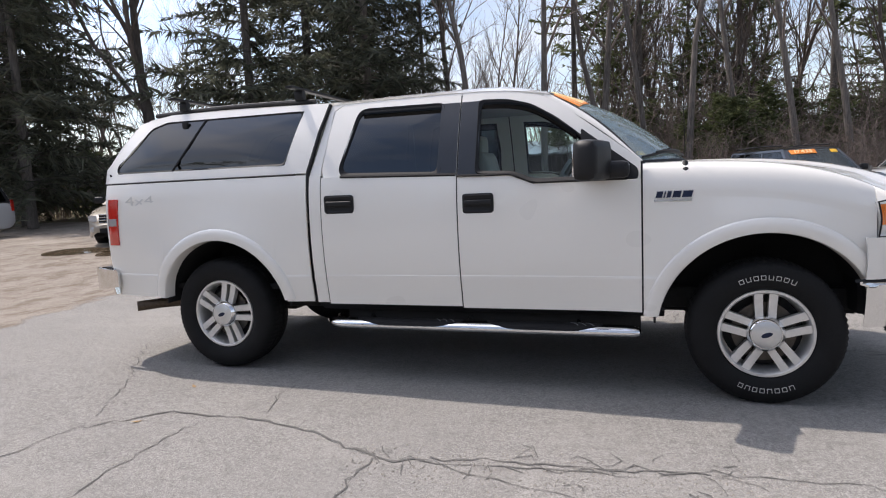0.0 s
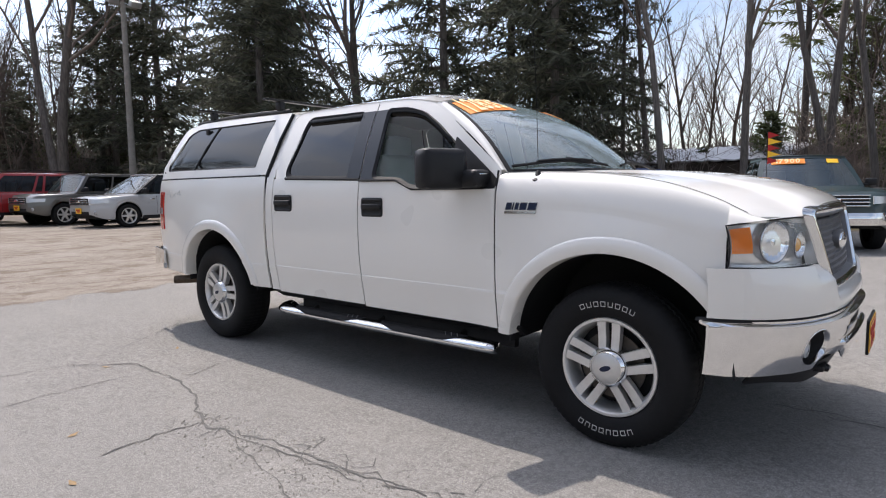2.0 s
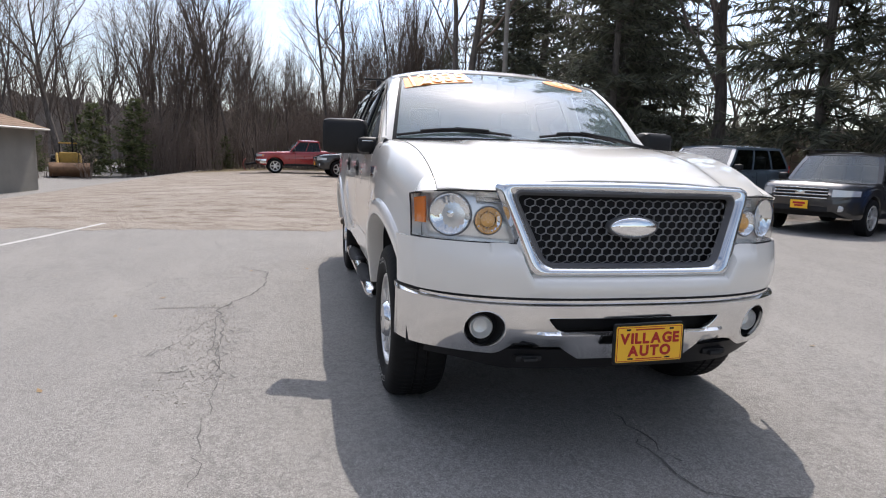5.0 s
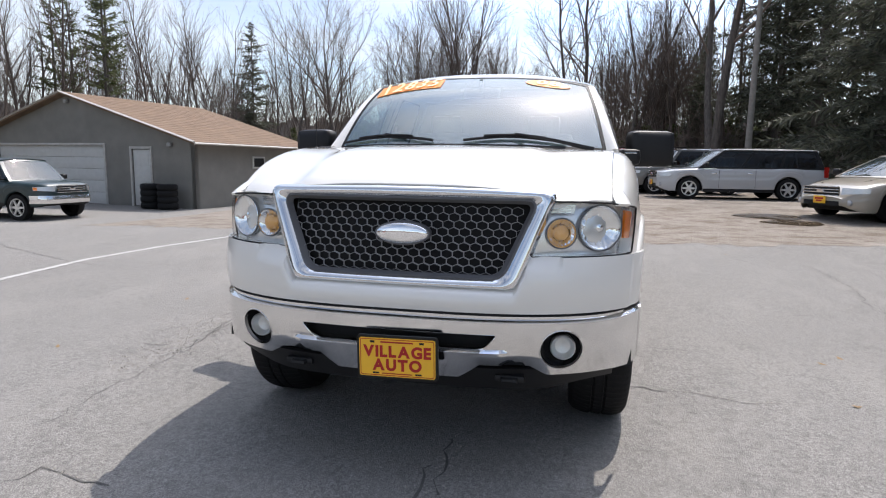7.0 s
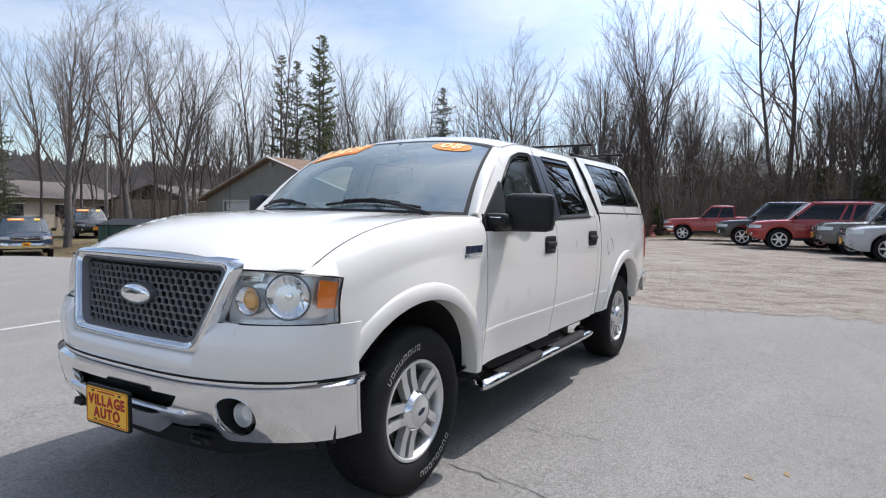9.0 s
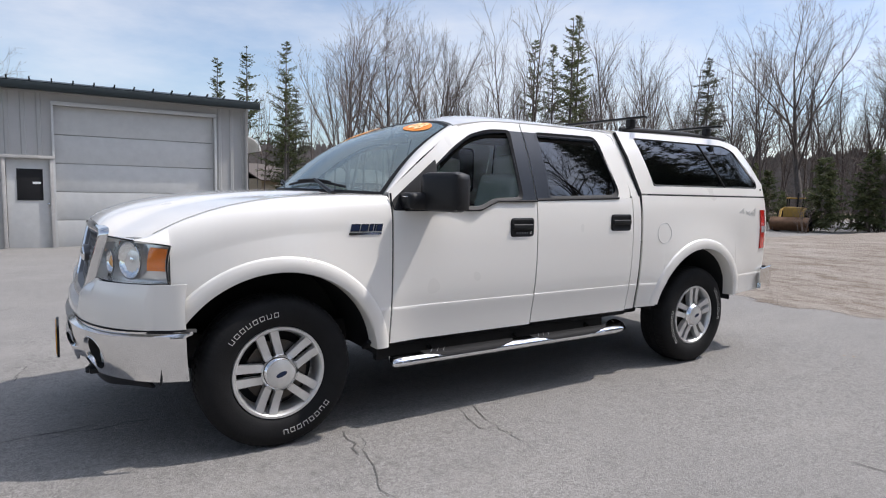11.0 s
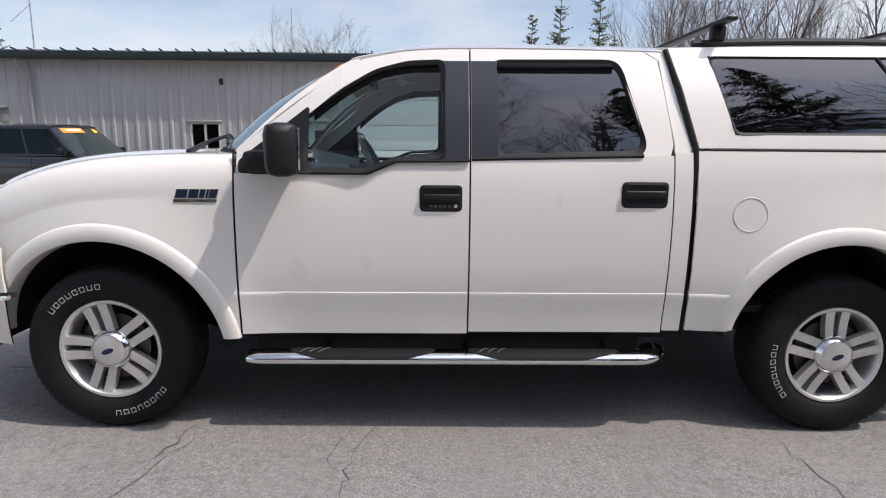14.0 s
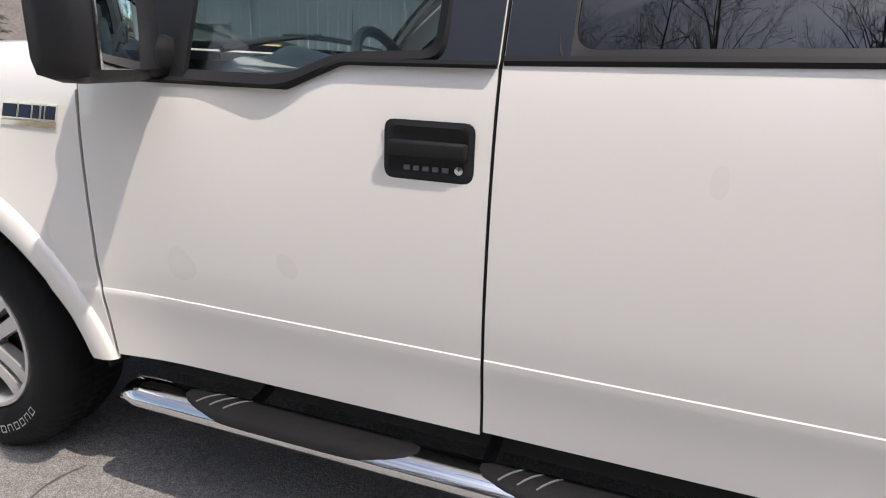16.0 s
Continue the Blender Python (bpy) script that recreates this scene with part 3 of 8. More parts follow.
    for i in range(22):
        x, y = rng.uniform(-3, 7), rng.choice((rng.uniform(-4.5, -1.2), rng.uniform(1.2, 4)))
        a, r = rng.uniform(0, 6), rng.uniform(0.012, 0.035)
        q = [(x + r * math.cos(a + k) * (1 if k in (0, math.pi) else 0.5), y + r * math.sin(a + k) * (1 if k in (0, math.pi) else 0.5), ground_z(x, y) + 0.004 + 0.008 * (k == 0)) for k in (0, math.pi / 2, math.pi, 1.5 * math.pi)]
        lf.add(q, [(0, 1, 2, 3)])
    lf = lf.part("dry_leaves", LEAF, None)
    tagged(lf, "a few dry brown leaves on the asphalt", "leaves", kind="stuff")


GRIT = mat("pale_grit", (0.30, 0.275, 0.24), 0.9, 0, 0.35, 30, 120)
PUDDLE = mat("muddy_water", (0.10, 0.075, 0.05), 0.06, 0, 0.2, 3, 20)
STONE = mat("pebble", (0.36, 0.32, 0.265), 0.9, 0, 0.3, 20, 90)
LEAF = mat("dry_leaf", (0.26, 0.17, 0.08), 0.8, 0, 0.3, 30, 90)
PASSENGER_CRACKS = [
    ([(-0.27, -2.54), (-0.18, -2.07), (0.22, -1.74), (0.74, -1.74), (1.15, -1.81), (1.64, -2.03), (2.30, -1.93), (2.65, -1.91), (3.19, -1.86)], 0.011),
    ([(0.49, -1.76), (0.44, -2.24), (0.48, -2.68), (0.25, -2.83)], 0.007),
    ([(0.48, -2.68), (0.75, -2.75), (0.95, -2.80), (1.06, -2.87)], 0.007),
    ([(1.64, -2.03), (1.64, -2.34), (1.64, -2.61)], 0.009),
    ([(-1.25, -0.38), (-0.48, -1.43), (-0.18, -1.96)], 0.006),
    ([(0.70, -1.19), (0.72, -1.47), (0.79, -1.74)], 0.005),
    ([(1.64, -2.04), (1.88, -2.00), (2.24, -1.99), (2.63, -1.94), (2.96, -1.96)], 0.006),
    ([(1.88, -2.00), (2.19, -2.10), (2.59, -2.18), (2.83, -2.30), (2.79, -2.44), (2.84, -2.60)], 0.006),
    ([(3.13, -1.86), (3.30, -1.90), (3.43, -1.96)], 0.006),
    ([(-2.00, -2.21), (-1.59, -1.69), (-1.56, -0.81)], 0.004),
]

FRONT_CRACKS = [
    ([(4.82, -1.51), (4.70, -1.36), (4.71, -1.28), (4.74, -1.12), (4.80, -1.00)], 0.009),
    ([(4.54, 0.19), (4.28, 0.18), (3.96, 0.18)], 0.012),
    ([(3.11, 1.06), (3.21, 1.43), (3.27, 1.64), (3.23, 1.85)], 0.006),
    ([(-2.92, 2.96), (-1.88, 3.73), (-0.56, 3.66), (0.33, 3.45), (0.79, 3.38)], 0.009),
    ([(-3.43, 2.58), (-2.64, 2.97), (-2.54, 3.82), (-2.45, 4.81)], 0.006),
    ([(1.96, -4.71), (1.43, -4.65), (1.06, -4.32)], 0.006),
    ([(0.32, -5.18), (0.32, -4.06), (0.40, -3.26)], 0.005),
    ([(4.42, -1.76), (3.92, -1.83), (3.18, -1.83), (2.29, -1.99)], 0.006),
    ([(4.30, 0.12), (4.58, 0.11), (4.81, 0.13), (4.90, 0.51), (4.94, 0.59)], 0.010),
    ([(4.81, 0.13), (5.03, 0.10)], 0.008),
    ([(3.62, 3.44), (4.16, 3.15), (4.50, 2.81)], 0.006),
]

DRIVER_CRACKS = [
    ([(2.27, 0.94), (2.34, 1.37), (2.39, 1.69)], 0.006),
    ([(-1.80, 1.65), (-2.00, 2.25), (-2.00, 2.70)], 0.006),
    ([(-3.80, 2.81), (-2.42, 2.91), (-1.55, 3.20)], 0.006),
    ([(1.02, 2.55), (0.93, 2.78), (0.99, 2.99)], 0.006),
    ([(3.16, 0.90), (3.19, 1.15), (3.29, 1.34)], 0.008),
    ([(-1.49, 1.66), (-0.22, 1.67), (-0.05, 1.62)], 0.004),
    ([(0.31, 0.87), (0.27, 1.37), (0.22, 1.86)], 0.005),
    ([(2.36, 0.93), (2.42, 1.15), (2.42, 1.34)], 0.006),
]

FAR_CRACKS = [
    ([(-1.78, -9.0), (-1.0, -8.1), (-0.35, -7.18), (0.03, -6.32), (0.52, -5.18), (0.7, -4.3)], 0.012),
    ([(-3.2, -6.6), (-1.6, -6.5), (0.03, -6.32)], 0.010),
    ([(-2.96, -2.96), (-2.19, -2.61), (-1.44, -2.43)], 0.007),
    ([(1.0, -6.6), (2.2, -6.2), (3.4, -6.4), (4.8, -5.7)], 0.008),
    ([(-0.5, 5.6), (0.6, 5.2), (1.9, 5.5)], 0.008),
]
ground()

SIDING = mat("metal_siding", (0.42, 0.415, 0.40), 0.5, 0.15, 0.07, 1.2, 30)
METAL_DARK = mat("dark_green_metal", (0.02, 0.028, 0.03), 0.45, 0.3, 0.1)
DOOR_WHITE = mat("door_white", (0.56, 0.56, 0.54), 0.55, 0, 0.05)
BLOCK = mat("block_wall", (0.30, 0.29, 0.26), 0.9, 0, 0.15, 3, 30, bumpy=0.3)
STUCCO = mat("garage_stucco", (0.215, 0.205, 0.185), 0.9, 0, 0.12, 1.5, 40, bumpy=0.3)
FASCIA = mat("weathered_fascia", (0.48, 0.46, 0.43), 0.8, 0, 0.15)
SHINGLE = mat("brown_shingles", (0.185, 0.122, 0.077), 0.9, 0, 0.22, 2.5, 25, bumpy=0.4)
# near-black colour stands for the shade of rooms behind windows
INSIDE_SHADE = mat("dark_interior", (0.01, 0.01, 0.011), 0.9)
PIPE = mat("galvanised", (0.40, 0.40, 0.39), 0.5, 0.6, 0.12)
PIPE_CREAM = mat("cream_pipe", (0.52, 0.50, 0.42), 0.5, 0, 0.1)
WEATHERED = mat("pole_wood", (0.26, 0.245, 0.22), 0.85, 0, 0.25, 6, 60)
WINDOW_GLASS = glass("window_glass", (0.12, 0.14, 0.15), 0.0, 1.6)


def metal_building():
    """The long ribbed-metal workshop; its front faces the lot along y = WY."""
    WY, X0, X1, ZE, zb = -12.81, 0.02, 18.0, 3.43, -0.16
    b = thing("metal_building", "long pale ribbed-metal workshop with an overhead door and dark roof edge", "building", kind="structure")
    holes = [(0.90, 4.43, zb, 3.17), (4.48, 5.38, zb, 1.91), (7.70, 8.50, 1.07, 1.87), (15.2, 16.1, 1.16, 1.77), (17.05, 17.55, zb, 2.16)]
    w = M()
    xs = sorted({X0, X1, 13.25} | {h[0] for h in holes} | {h[1] for h in holes})
    zs = sorted({zb, ZE, 2.19} | {h[2] for h in holes} | {h[3] for h in holes})
    for x0, x1 in zip(xs, xs[1:]):
        for z0, z1 in zip(zs, zs[1:]):
            cx, cz = (x0 + x1) / 2, (z0 + z1) / 2
            if any(h[0] < cx < h[1] and h[2] < cz < h[3] for h in holes):
                continue
            if cx > 13.25 and cz < 2.19:
                continue
            w.box((cx, WY - 0.10, cz), (x1 - x0, 0.2, z1 - z0))
    w.part("front_wall", SIDING, b, "pale ribbed metal siding")
    # standing ribs, each its own piece
    rib = M().prism([(-0.055, 0), (-0.03, 0.028), (0.03, 0.028), (0.055, 0)], 0, 1).mesh("siding_rib", SIDING)
    x = X0 + 0.12
    while x < X1:
        spans = [(zb, ZE - 0.02)]
        if x > 13.25:
            spans = [(2.27, ZE - 0.02)]
        for h in holes:
            if h[0] - 0.1 < x < h[1] + 0.1:
                out = []
                for a, c in spans:
                    out += [q for q in ((a, min(c, h[2] - 0.08)), (max(a, h[3] + 0.1), c)) if q[1] - q[0] > 0.15]
                spans = out
        for a, c in spans:
            o = new("siding_rib", rib)
            o.parent = b
            o.matrix_local = Matrix(((-1, 0, 0, x), (0, 1, 0, WY), (0, 0, c - a, a), (0, 0, 0, 1)))
        x += 0.305
    # other walls and the roof
    M().box((X0 + 0.1, WY - 5.0, (ZE + zb) / 2), (0.2, 9.6, ZE - zb), 0.0).box((X1 - 0.1, WY - 5.0, (ZE + zb) / 2), (0.2, 9.6, ZE - zb)).box(((X0 + X1) / 2, WY - 9.8, (ZE + zb) / 2), (X1 - X0, 0.2, ZE - zb)).part("side_walls", SIDING, b)
    r = M().grid(lambda u, v: (X0 - 0.25 + (X1 - X0 + 0.5) * u, WY + 0.30 - 10.4 * v, ZE + 0.20 + 0.75 * (1 - abs(2 * v - 1))), 2, 2).part("roof", METAL_DARK, b, "dark green metal roof", thick=0.06)
    M().box(((X0 + X1) / 2, WY + 0.27, ZE + 0.09), (X1 - X0 + 0.5, 0.14, 0.17), 0.02).part("gutter", METAL_DARK, b, "dark gutter along the eave")
    seam = M().box((0, 0, 0.0), (0.03, 0.36, 0.035), 0.004).mesh("roof_seam", METAL_DARK)
    for i in range(44):
        o = new("roof_seam", seam)
        o.parent = b
        o.matrix_local = pose(X0 - 0.2 + i * 0.42, WY + 0.10, ZE + 0.255, 8, 0, 0)
    M().box(((X0 + X1) / 2, WY - 0.5, ZE + 0.02), (X1 - X0, 1.3, 0.05)).part("soffit", SIDING, b)
    # overhead door in five sections
    for i in range(5):
        h = (3.17 - zb) / 5
        M().box((2.665, WY - 0.12, zb + h * (i + 0.5)), (3.54, 0.05, h - 0.012), 0.008).part("overhead_panel", DOOR_WHITE, b, "white overhead door section")
    f = M()
    for x0 in (0.86, 4.455):
        f.box((x0, WY + 0.02, (3.17 + zb) / 2), (0.05, 0.06, 3.21 - zb), 0.006)
    f.box((2.66, WY + 0.02, 3.21), (3.64, 0.06, 0.09), 0.006)
    f.part("overhead_frame", DOOR_WHITE, b)
    d = M().box((4.93, WY - 0.06, (1.91 + zb) / 2), (0.88, 0.05, 1.91 - zb), 0.006)
    d = d.part("entrance_door", DOOR_WHITE, b, "white entrance door with a window")
    # solid pane; the unlit room behind it is put into its black
    M().box((4.93, WY - 0.03, 1.33), (0.50, 0.02, 0.72), 0.004).part("door_window", INSIDE_SHADE, b, "door window blackened for the unlit room")
    M().box((4.80, WY - 0.018, 1.37), (0.16, 0.004, 0.05)).part("door_notice", PAPER, b)
    df = M()
    for x0 in (4.505, 5.415):
        df.box((x0, WY + 0.025, (1.91 + zb) / 2), (0.07, 0.06, 1.97 - zb), 0.006)
    df.box((4.96, WY + 0.03, 1.96), (1.06, 0.09, 0.07), 0.006)
    df.part("door_frame", FASCIA, b)
    M().lathe([(0.03, 0), (0.03, 0.03), (0.001, 0.05)], 12, Matrix.Translation((4.58, WY - 0.03, 0.88)) @ Euler((radians(-90), 0, 0)).to_matrix().to_4x4()).part("door_knob", CHROME, b)
    for x0, x1, z0, z1 in holes[2:4]:
        wf = M()
        for xx in (x0 + 0.02, (x0 + x1) / 2, x1 - 0.02):
            wf.box((xx, WY - 0.03, (z0 + z1) / 2), (0.045, 0.08, z1 - z0), 0.004)
        for zz in (z0 + 0.02, z1 - 0.02):
            wf.box(((x0 + x1) / 2, WY - 0.03, zz), (x1 - x0, 0.08, 0.045), 0.004)
        wf.part("window_frame", DOOR_WHITE, b)
        M().box(((x0 + x1) / 2, WY - 0.06, (z0 + z1) / 2), (x1 - x0, 0.006, z1 - z0)).part("window_pane", WINDOW_GLASS, b)
        # black sheet behind the pane in place of a shaded room
        M().box(((x0 + x1) / 2, WY - 0.22, (z0 + z1) / 2), (x1 - x0 + 0.2, 0.02, z1 - z0 + 0.2)).part("dark_room", INSIDE_SHADE, b)
        M().box(((x0 + x1) / 2, WY + 0.03, z1 + 0.04), (x1 - x0 + 0.1, 0.08, 0.04), 0.006).part("window_drip", FASCIA, b)
    # block-built office end
    bw = M()
    for x0, x1 in ((13.25, 15.2), (16.1, 17.05), (17.55, 18.0)):
        bw.box(((x0 + x1) / 2, WY - 0.08, (2.19 + zb) / 2), (x1 - x0, 0.2, 2.19 - zb))
    bw.box((15.65, WY - 0.08, (1.16 + zb) / 2), (0.9, 0.2, 1.16 - zb)).box((15.65, WY - 0.08, 1.98), (0.9, 0.2, 0.42)).box((17.3, WY - 0.9, 1.0), (0.8, 0.2, 2.4))
    bw.part("block_wall", BLOCK, b, "grey block wall")
    brick = M().box((0, 0, 0), (0.385, 0.02, 0.19), 0.008).mesh("block", BLOCK)
    for r_ in range(11):
        for c in range(13):
            x0 = 13.45 + 0.40 * c + (0.2 if r_ % 2 else 0)
            z0 = zb + 0.1 + 0.2 * r_
            if x0 > 17.9 or any(h[0] - 0.2 < x0 < h[1] + 0.2 and h[2] - 0.1 < z0 < h[3] + 0.1 for h in holes):
                continue
            o = new("block", brick)
            o.parent = b
            o.matrix_local = Matrix.Translation((x0, WY + 0.022, z0))
    M().box((15.65, WY + 0.05, 2.24), (4.8, 0.14, 0.08), 0.008).part("ledge", PIPE, b)
    dsx = 12.75
    M().tube([(dsx, WY + 0.26, ZE + 0.03), (dsx, WY + 0.24, ZE - 0.12), (dsx - 0.18, WY + 0.09, ZE - 0.45), (dsx - 0.18, WY + 0.08, zb + 0.1)], 0.045, 8).part("downspout", PIPE, b)
    M().tube([(X0 + 0.08, WY + 0.25, ZE + 0.02), (X0 + 0.06, WY + 0.08, ZE - 0.35), (X0 + 0.06, WY + 0.08, zb + 0.1)], 0.045, 8).part("downspout", PIPE, b)
    M().box((7.6, WY + 0.02, 2.93), (0.10, 0.06, 0.16), 0.01).part("wall_vent", METAL_DARK, b)
    # curved white awning on the end wall
    M().grid(lambda u, v: (X0 - 0.02 - 0.55 * math.sin(u * math.pi / 2), WY - 0.7 - 1.9 * v, 2.41 + 0.42 * math.cos(u * math.pi / 2)), 8, 6).part("awning", PAPER, b, "rounded white awning", thick=0.03)
    # rooftop aerials
    a = M()
    a.tube([(14.3, WY - 3, ZE + 0.7), (14.3, WY - 3, ZE + 2.2)], 0.02, 5)
    a.tube([(14.3, WY - 3, ZE + 2.0), (15.0, WY - 3.1, ZE + 1.5)], 0.008, 4)
    a.tube([(6.6, WY - 4, ZE + 0.9), (6.6, WY - 4, ZE + 2.2)], 0.015, 5)
    a.part("aerial", PIPE, b, "thin rooftop aerial")


metal_building()


def meter_post():
    p = thing("utility_post", "small dark meter box on a thin pale conduit by the wall", "meter box", pose(5.95, -12.63, -0.13))
    M().tube([(0, 0, 0), (0, 0, 1.25)], 0.025, 8).part("conduit", PIPE, p)
    M().box((0, 0.02, 1.38), (0.24, 0.16, 0.12), 0.02).part("meter_box", METAL_DARK, p)
    M().box((0, 0.02, 1.2), (0.13, 0.1, 0.22), 0.02).part("lower_box", PIPE, p)
    g = thing("pipe_guard", "bent cream-painted steel pipe guard in front of the wall", "guard rail", pose(6.75, -12.05, -0.13))
    M().tube([(-0.42, 0, 0), (-0.42, 0, 0.62), (-0.36, 0, 0.76), (-0.22, 0, 0.84), (0.22, 0, 0.84), (0.36, 0, 0.76), (0.42, 0, 0.62), (0.42, 0, 0)], 0.05, 10).part("hoop", PIPE_CREAM, g)


meter_post()

GARAGE = Matrix.Translation((-12.44, -12.38, -0.46)) @ Matrix.Rotation(-1.747, 4, "Z")


def garage():
    """A gabled garage. Local x runs along its front to the far corner, local y into the depth, to the side that faces the lot's back."""
    b = thing("garage", "grey stucco garage with a white overhead door and faded brown shingle roof", "garage", GARAGE, kind="structure")
    W, D, ZE, ZR = 12.4, 6.6, 2.42, 4.13
    sgn = -1  # the building lies to local -y
    holes = [(2.08, 3.00, 0.0, 2.10), (4.42, 10.6, 0.0, 2.22)]
    f = M()
    xs = sorted({0, W} | {q for h in holes for q in h[:2]})
    for x0, x1 in zip(xs, xs[1:]):
        h = [q for q in holes if q[0] < (x0 + x1) / 2 < q[1]]
        z0 = h[0][3] if h else 0.0
        f.box(((x0 + x1) / 2, sgn * 0.08, (z0 + ZE) / 2), (x1 - x0, 0.16, ZE - z0))
    m = Matrix(((1, 0, 0, 0), (0, 0, sgn, 0), (0, 1, 0, 0), (0, 0, 0, 1)))
    f.prism([(0, ZE), (W, ZE), (W / 2, ZR)], 0.0, 0.16, m)
    f.part("front_wall", STUCCO, b, "grey stucco gable wall")
    s = M().box((0.08, sgn * D / 2, ZE / 2), (0.16, D, ZE)).box((W - 0.08, sgn * D / 2, ZE / 2), (0.16, D, ZE)).box((W / 2, sgn * D, ZE / 2), (W, 0.16, ZE))
    s.part("side_walls", STUCCO, b)
    for x0, sg in ((-0.35, 1), (W + 0.35, -1)):
        def roof(u, v, x0=x0):
            return (x0 + (W / 2 - x0) * u, 0.35 * -sgn + sgn * (D + 0.7) * v, ZE - 0.08 + (ZR + 0.10 - ZE + 0.08) * u)
        M().grid(roof, 10, 10).part("roof_slope", SHINGLE, b, "faded brown shingles", thick=0.09)
        rows = M()
        for i in range(22):
            u = i / 22
            p, q = roof(u, 0), roof(u, 1)
            rows.tube([(p[0], p[1], p[2] + 0.004), (q[0], q[1], q[2] + 0.004)], 0.006, 4)
        rows.part("shingle_course", SHINGLE, b)
        M().tube([roof(0, 0), roof(1, 0)], 0.075, 4, flat=0.5).part("rake_board", FASCIA, b)
        M().tube([(roof(0, 0)[0], roof(0, 0)[1], roof(0, 0)[2] - 0.05), (roof(0, 1)[0], roof(0, 1)[1], roof(0, 1)[2] - 0.05)], 0.085, 4, flat=0.5).part("eave_board", FASCIA, b)
    for i in range(5):
        M().box((7.51, sgn * 0.10, 0.222 + 0.444 * i), (6.14, 0.05, 0.436), 0.008).part("overhead_panel", DOOR_WHITE, b)
    M().box((2.54, sgn * 0.06, 1.05), (0.86, 0.06, 2.05), 0.006).part("side_door", DOOR_WHITE, b, "white side door")
    for zz in (0.4, 1.0, 1.6):
        M().box((2.54, sgn * 0.025, zz + 0.1), (0.62, 0.012, 0.45), 0.005).part("door_panel", DOOR_WHITE, b)
    fr = M()
    for x0, x1, _, z1 in holes:
        for xx in (x0 - 0.04, x1 + 0.04):
            fr.box((xx, -sgn * 0.015, z1 / 2), (0.09, 0.05, z1 + 0.08), 0.005)
        fr.box(((x0 + x1) / 2, -sgn * 0.015, z1 + 0.04), (x1 - x0 + 0.17, 0.05, 0.09), 0.005)
    fr.part("door_frame", FASCIA, b)
    # window on the side wall
    M().box((-0.03, sgn * 3.36, 1.66), (0.06, 0.75, 0.48), 0.01).part("window_frame", FASCIA, b)
    # this pane is solid too, its black standing for the shade inside
    M().box((-0.065, sgn * 3.36, 1.66), (0.012, 0.60, 0.34)).part("window_pane", INSIDE_SHADE, b, "small window blackened for the unlit room")
    for p in ((1.05, -sgn * 0.1, 2.25), (W / 2, -sgn * 0.1, ZR - 0.25)):
        M().box(p, (0.16, 0.14, 0.14), 0.03).part("wall_lamp", PIPE, b)


garage()


def tyre_stacks():
    ring = M().lathe([(0.19, -0.09), (0.25, -0.11), (0.31, -0.10), (0.335, -0.06), (0.34, 0.0), (0.335, 0.06), (0.31, 0.10), (0.25, 0.11), (0.19, 0.09), (0.18, 0.0)], 28)
    me = ring.mesh("tyre", RUBBER)
    for col in range(2):
        for lvl in range(4):
            o = new("tyre", me)
            o.matrix_world = GARAGE @ pose(0.55 + 0.78 * col, 0.75, 0.11 + 0.215 * lvl + 0.02, random.uniform(-1, 1), 0, random.uniform(0, 90))
            tagged(o, "used black tyre in a stack against the garage", "tyre", "stacked tyres")


tyre_stacks()


# ---- the white pickup ----
SIDE_Z = [(0.44, 0.915), (0.60, 0.938), (0.694, 0.9562), (0.7045, 0.957), (0.7075, 0.9551), (0.722, 0.957), (0.742, 0.9600), (0.80, 0.967), (0.95, 0.975), (1.12, 0.974), (1.28, 0.960), (1.40, 0.935)]
ARCH_F, ARCH_R = (3.515, 0.395, 0.565), (0.07, 0.450, 0.515)


def side_y(x, z):
    """Half width of the body's flank."""
    y = curve_at(SIDE_Z, z)
    if x > 3.2:
        y -= 0.075 * ((x - 3.2) / 0.8) ** 2
    if x < -0.5:
        y -= 0.05 * ((-0.5 - x) / 0.45) ** 2
    for cx, cz, r in (ARCH_F, ARCH_R):
        d = math.hypot(x - cx, z - cz) - r
        y += 0.030 * math.exp(-((max(d, 0.0) / 0.17) ** 2)) * smooth((z - 0.3) / 0.2)
    return y


def cabin_y(x, z):
    """Half width of the cab above the belt line."""
    t = (z - 1.33) / 0.52
    y = 0.945 - 0.205 * t + 0.014 * math.sin(math.pi * min(max(t, 0), 1))
    return y - 0.03 * smooth((x - 2.35) / 0.5) * (1 - t * 0.4)


def topper_y(x, z):
    t = (z - 1.385) / 0.49
    return 0.925 - 0.185 * t + 0.02 * math.sin(math.pi * min(max(t, 0), 1)) - 0.05 * smooth((-0.55 - x) / 0.4)


def nose_x(y):
    """How far forward the front fascia reaches."""
    return 4.0 + 0.432 * max(0.0, 1 - (abs(y) / 0.955) ** 3) ** 0.61


def arch_z(x, arch, base):
    cx, cz, r = arch
    d = r * r - (x - cx) ** 2
    return max(base, cz + math.sqrt(d)) if d > 0 else base


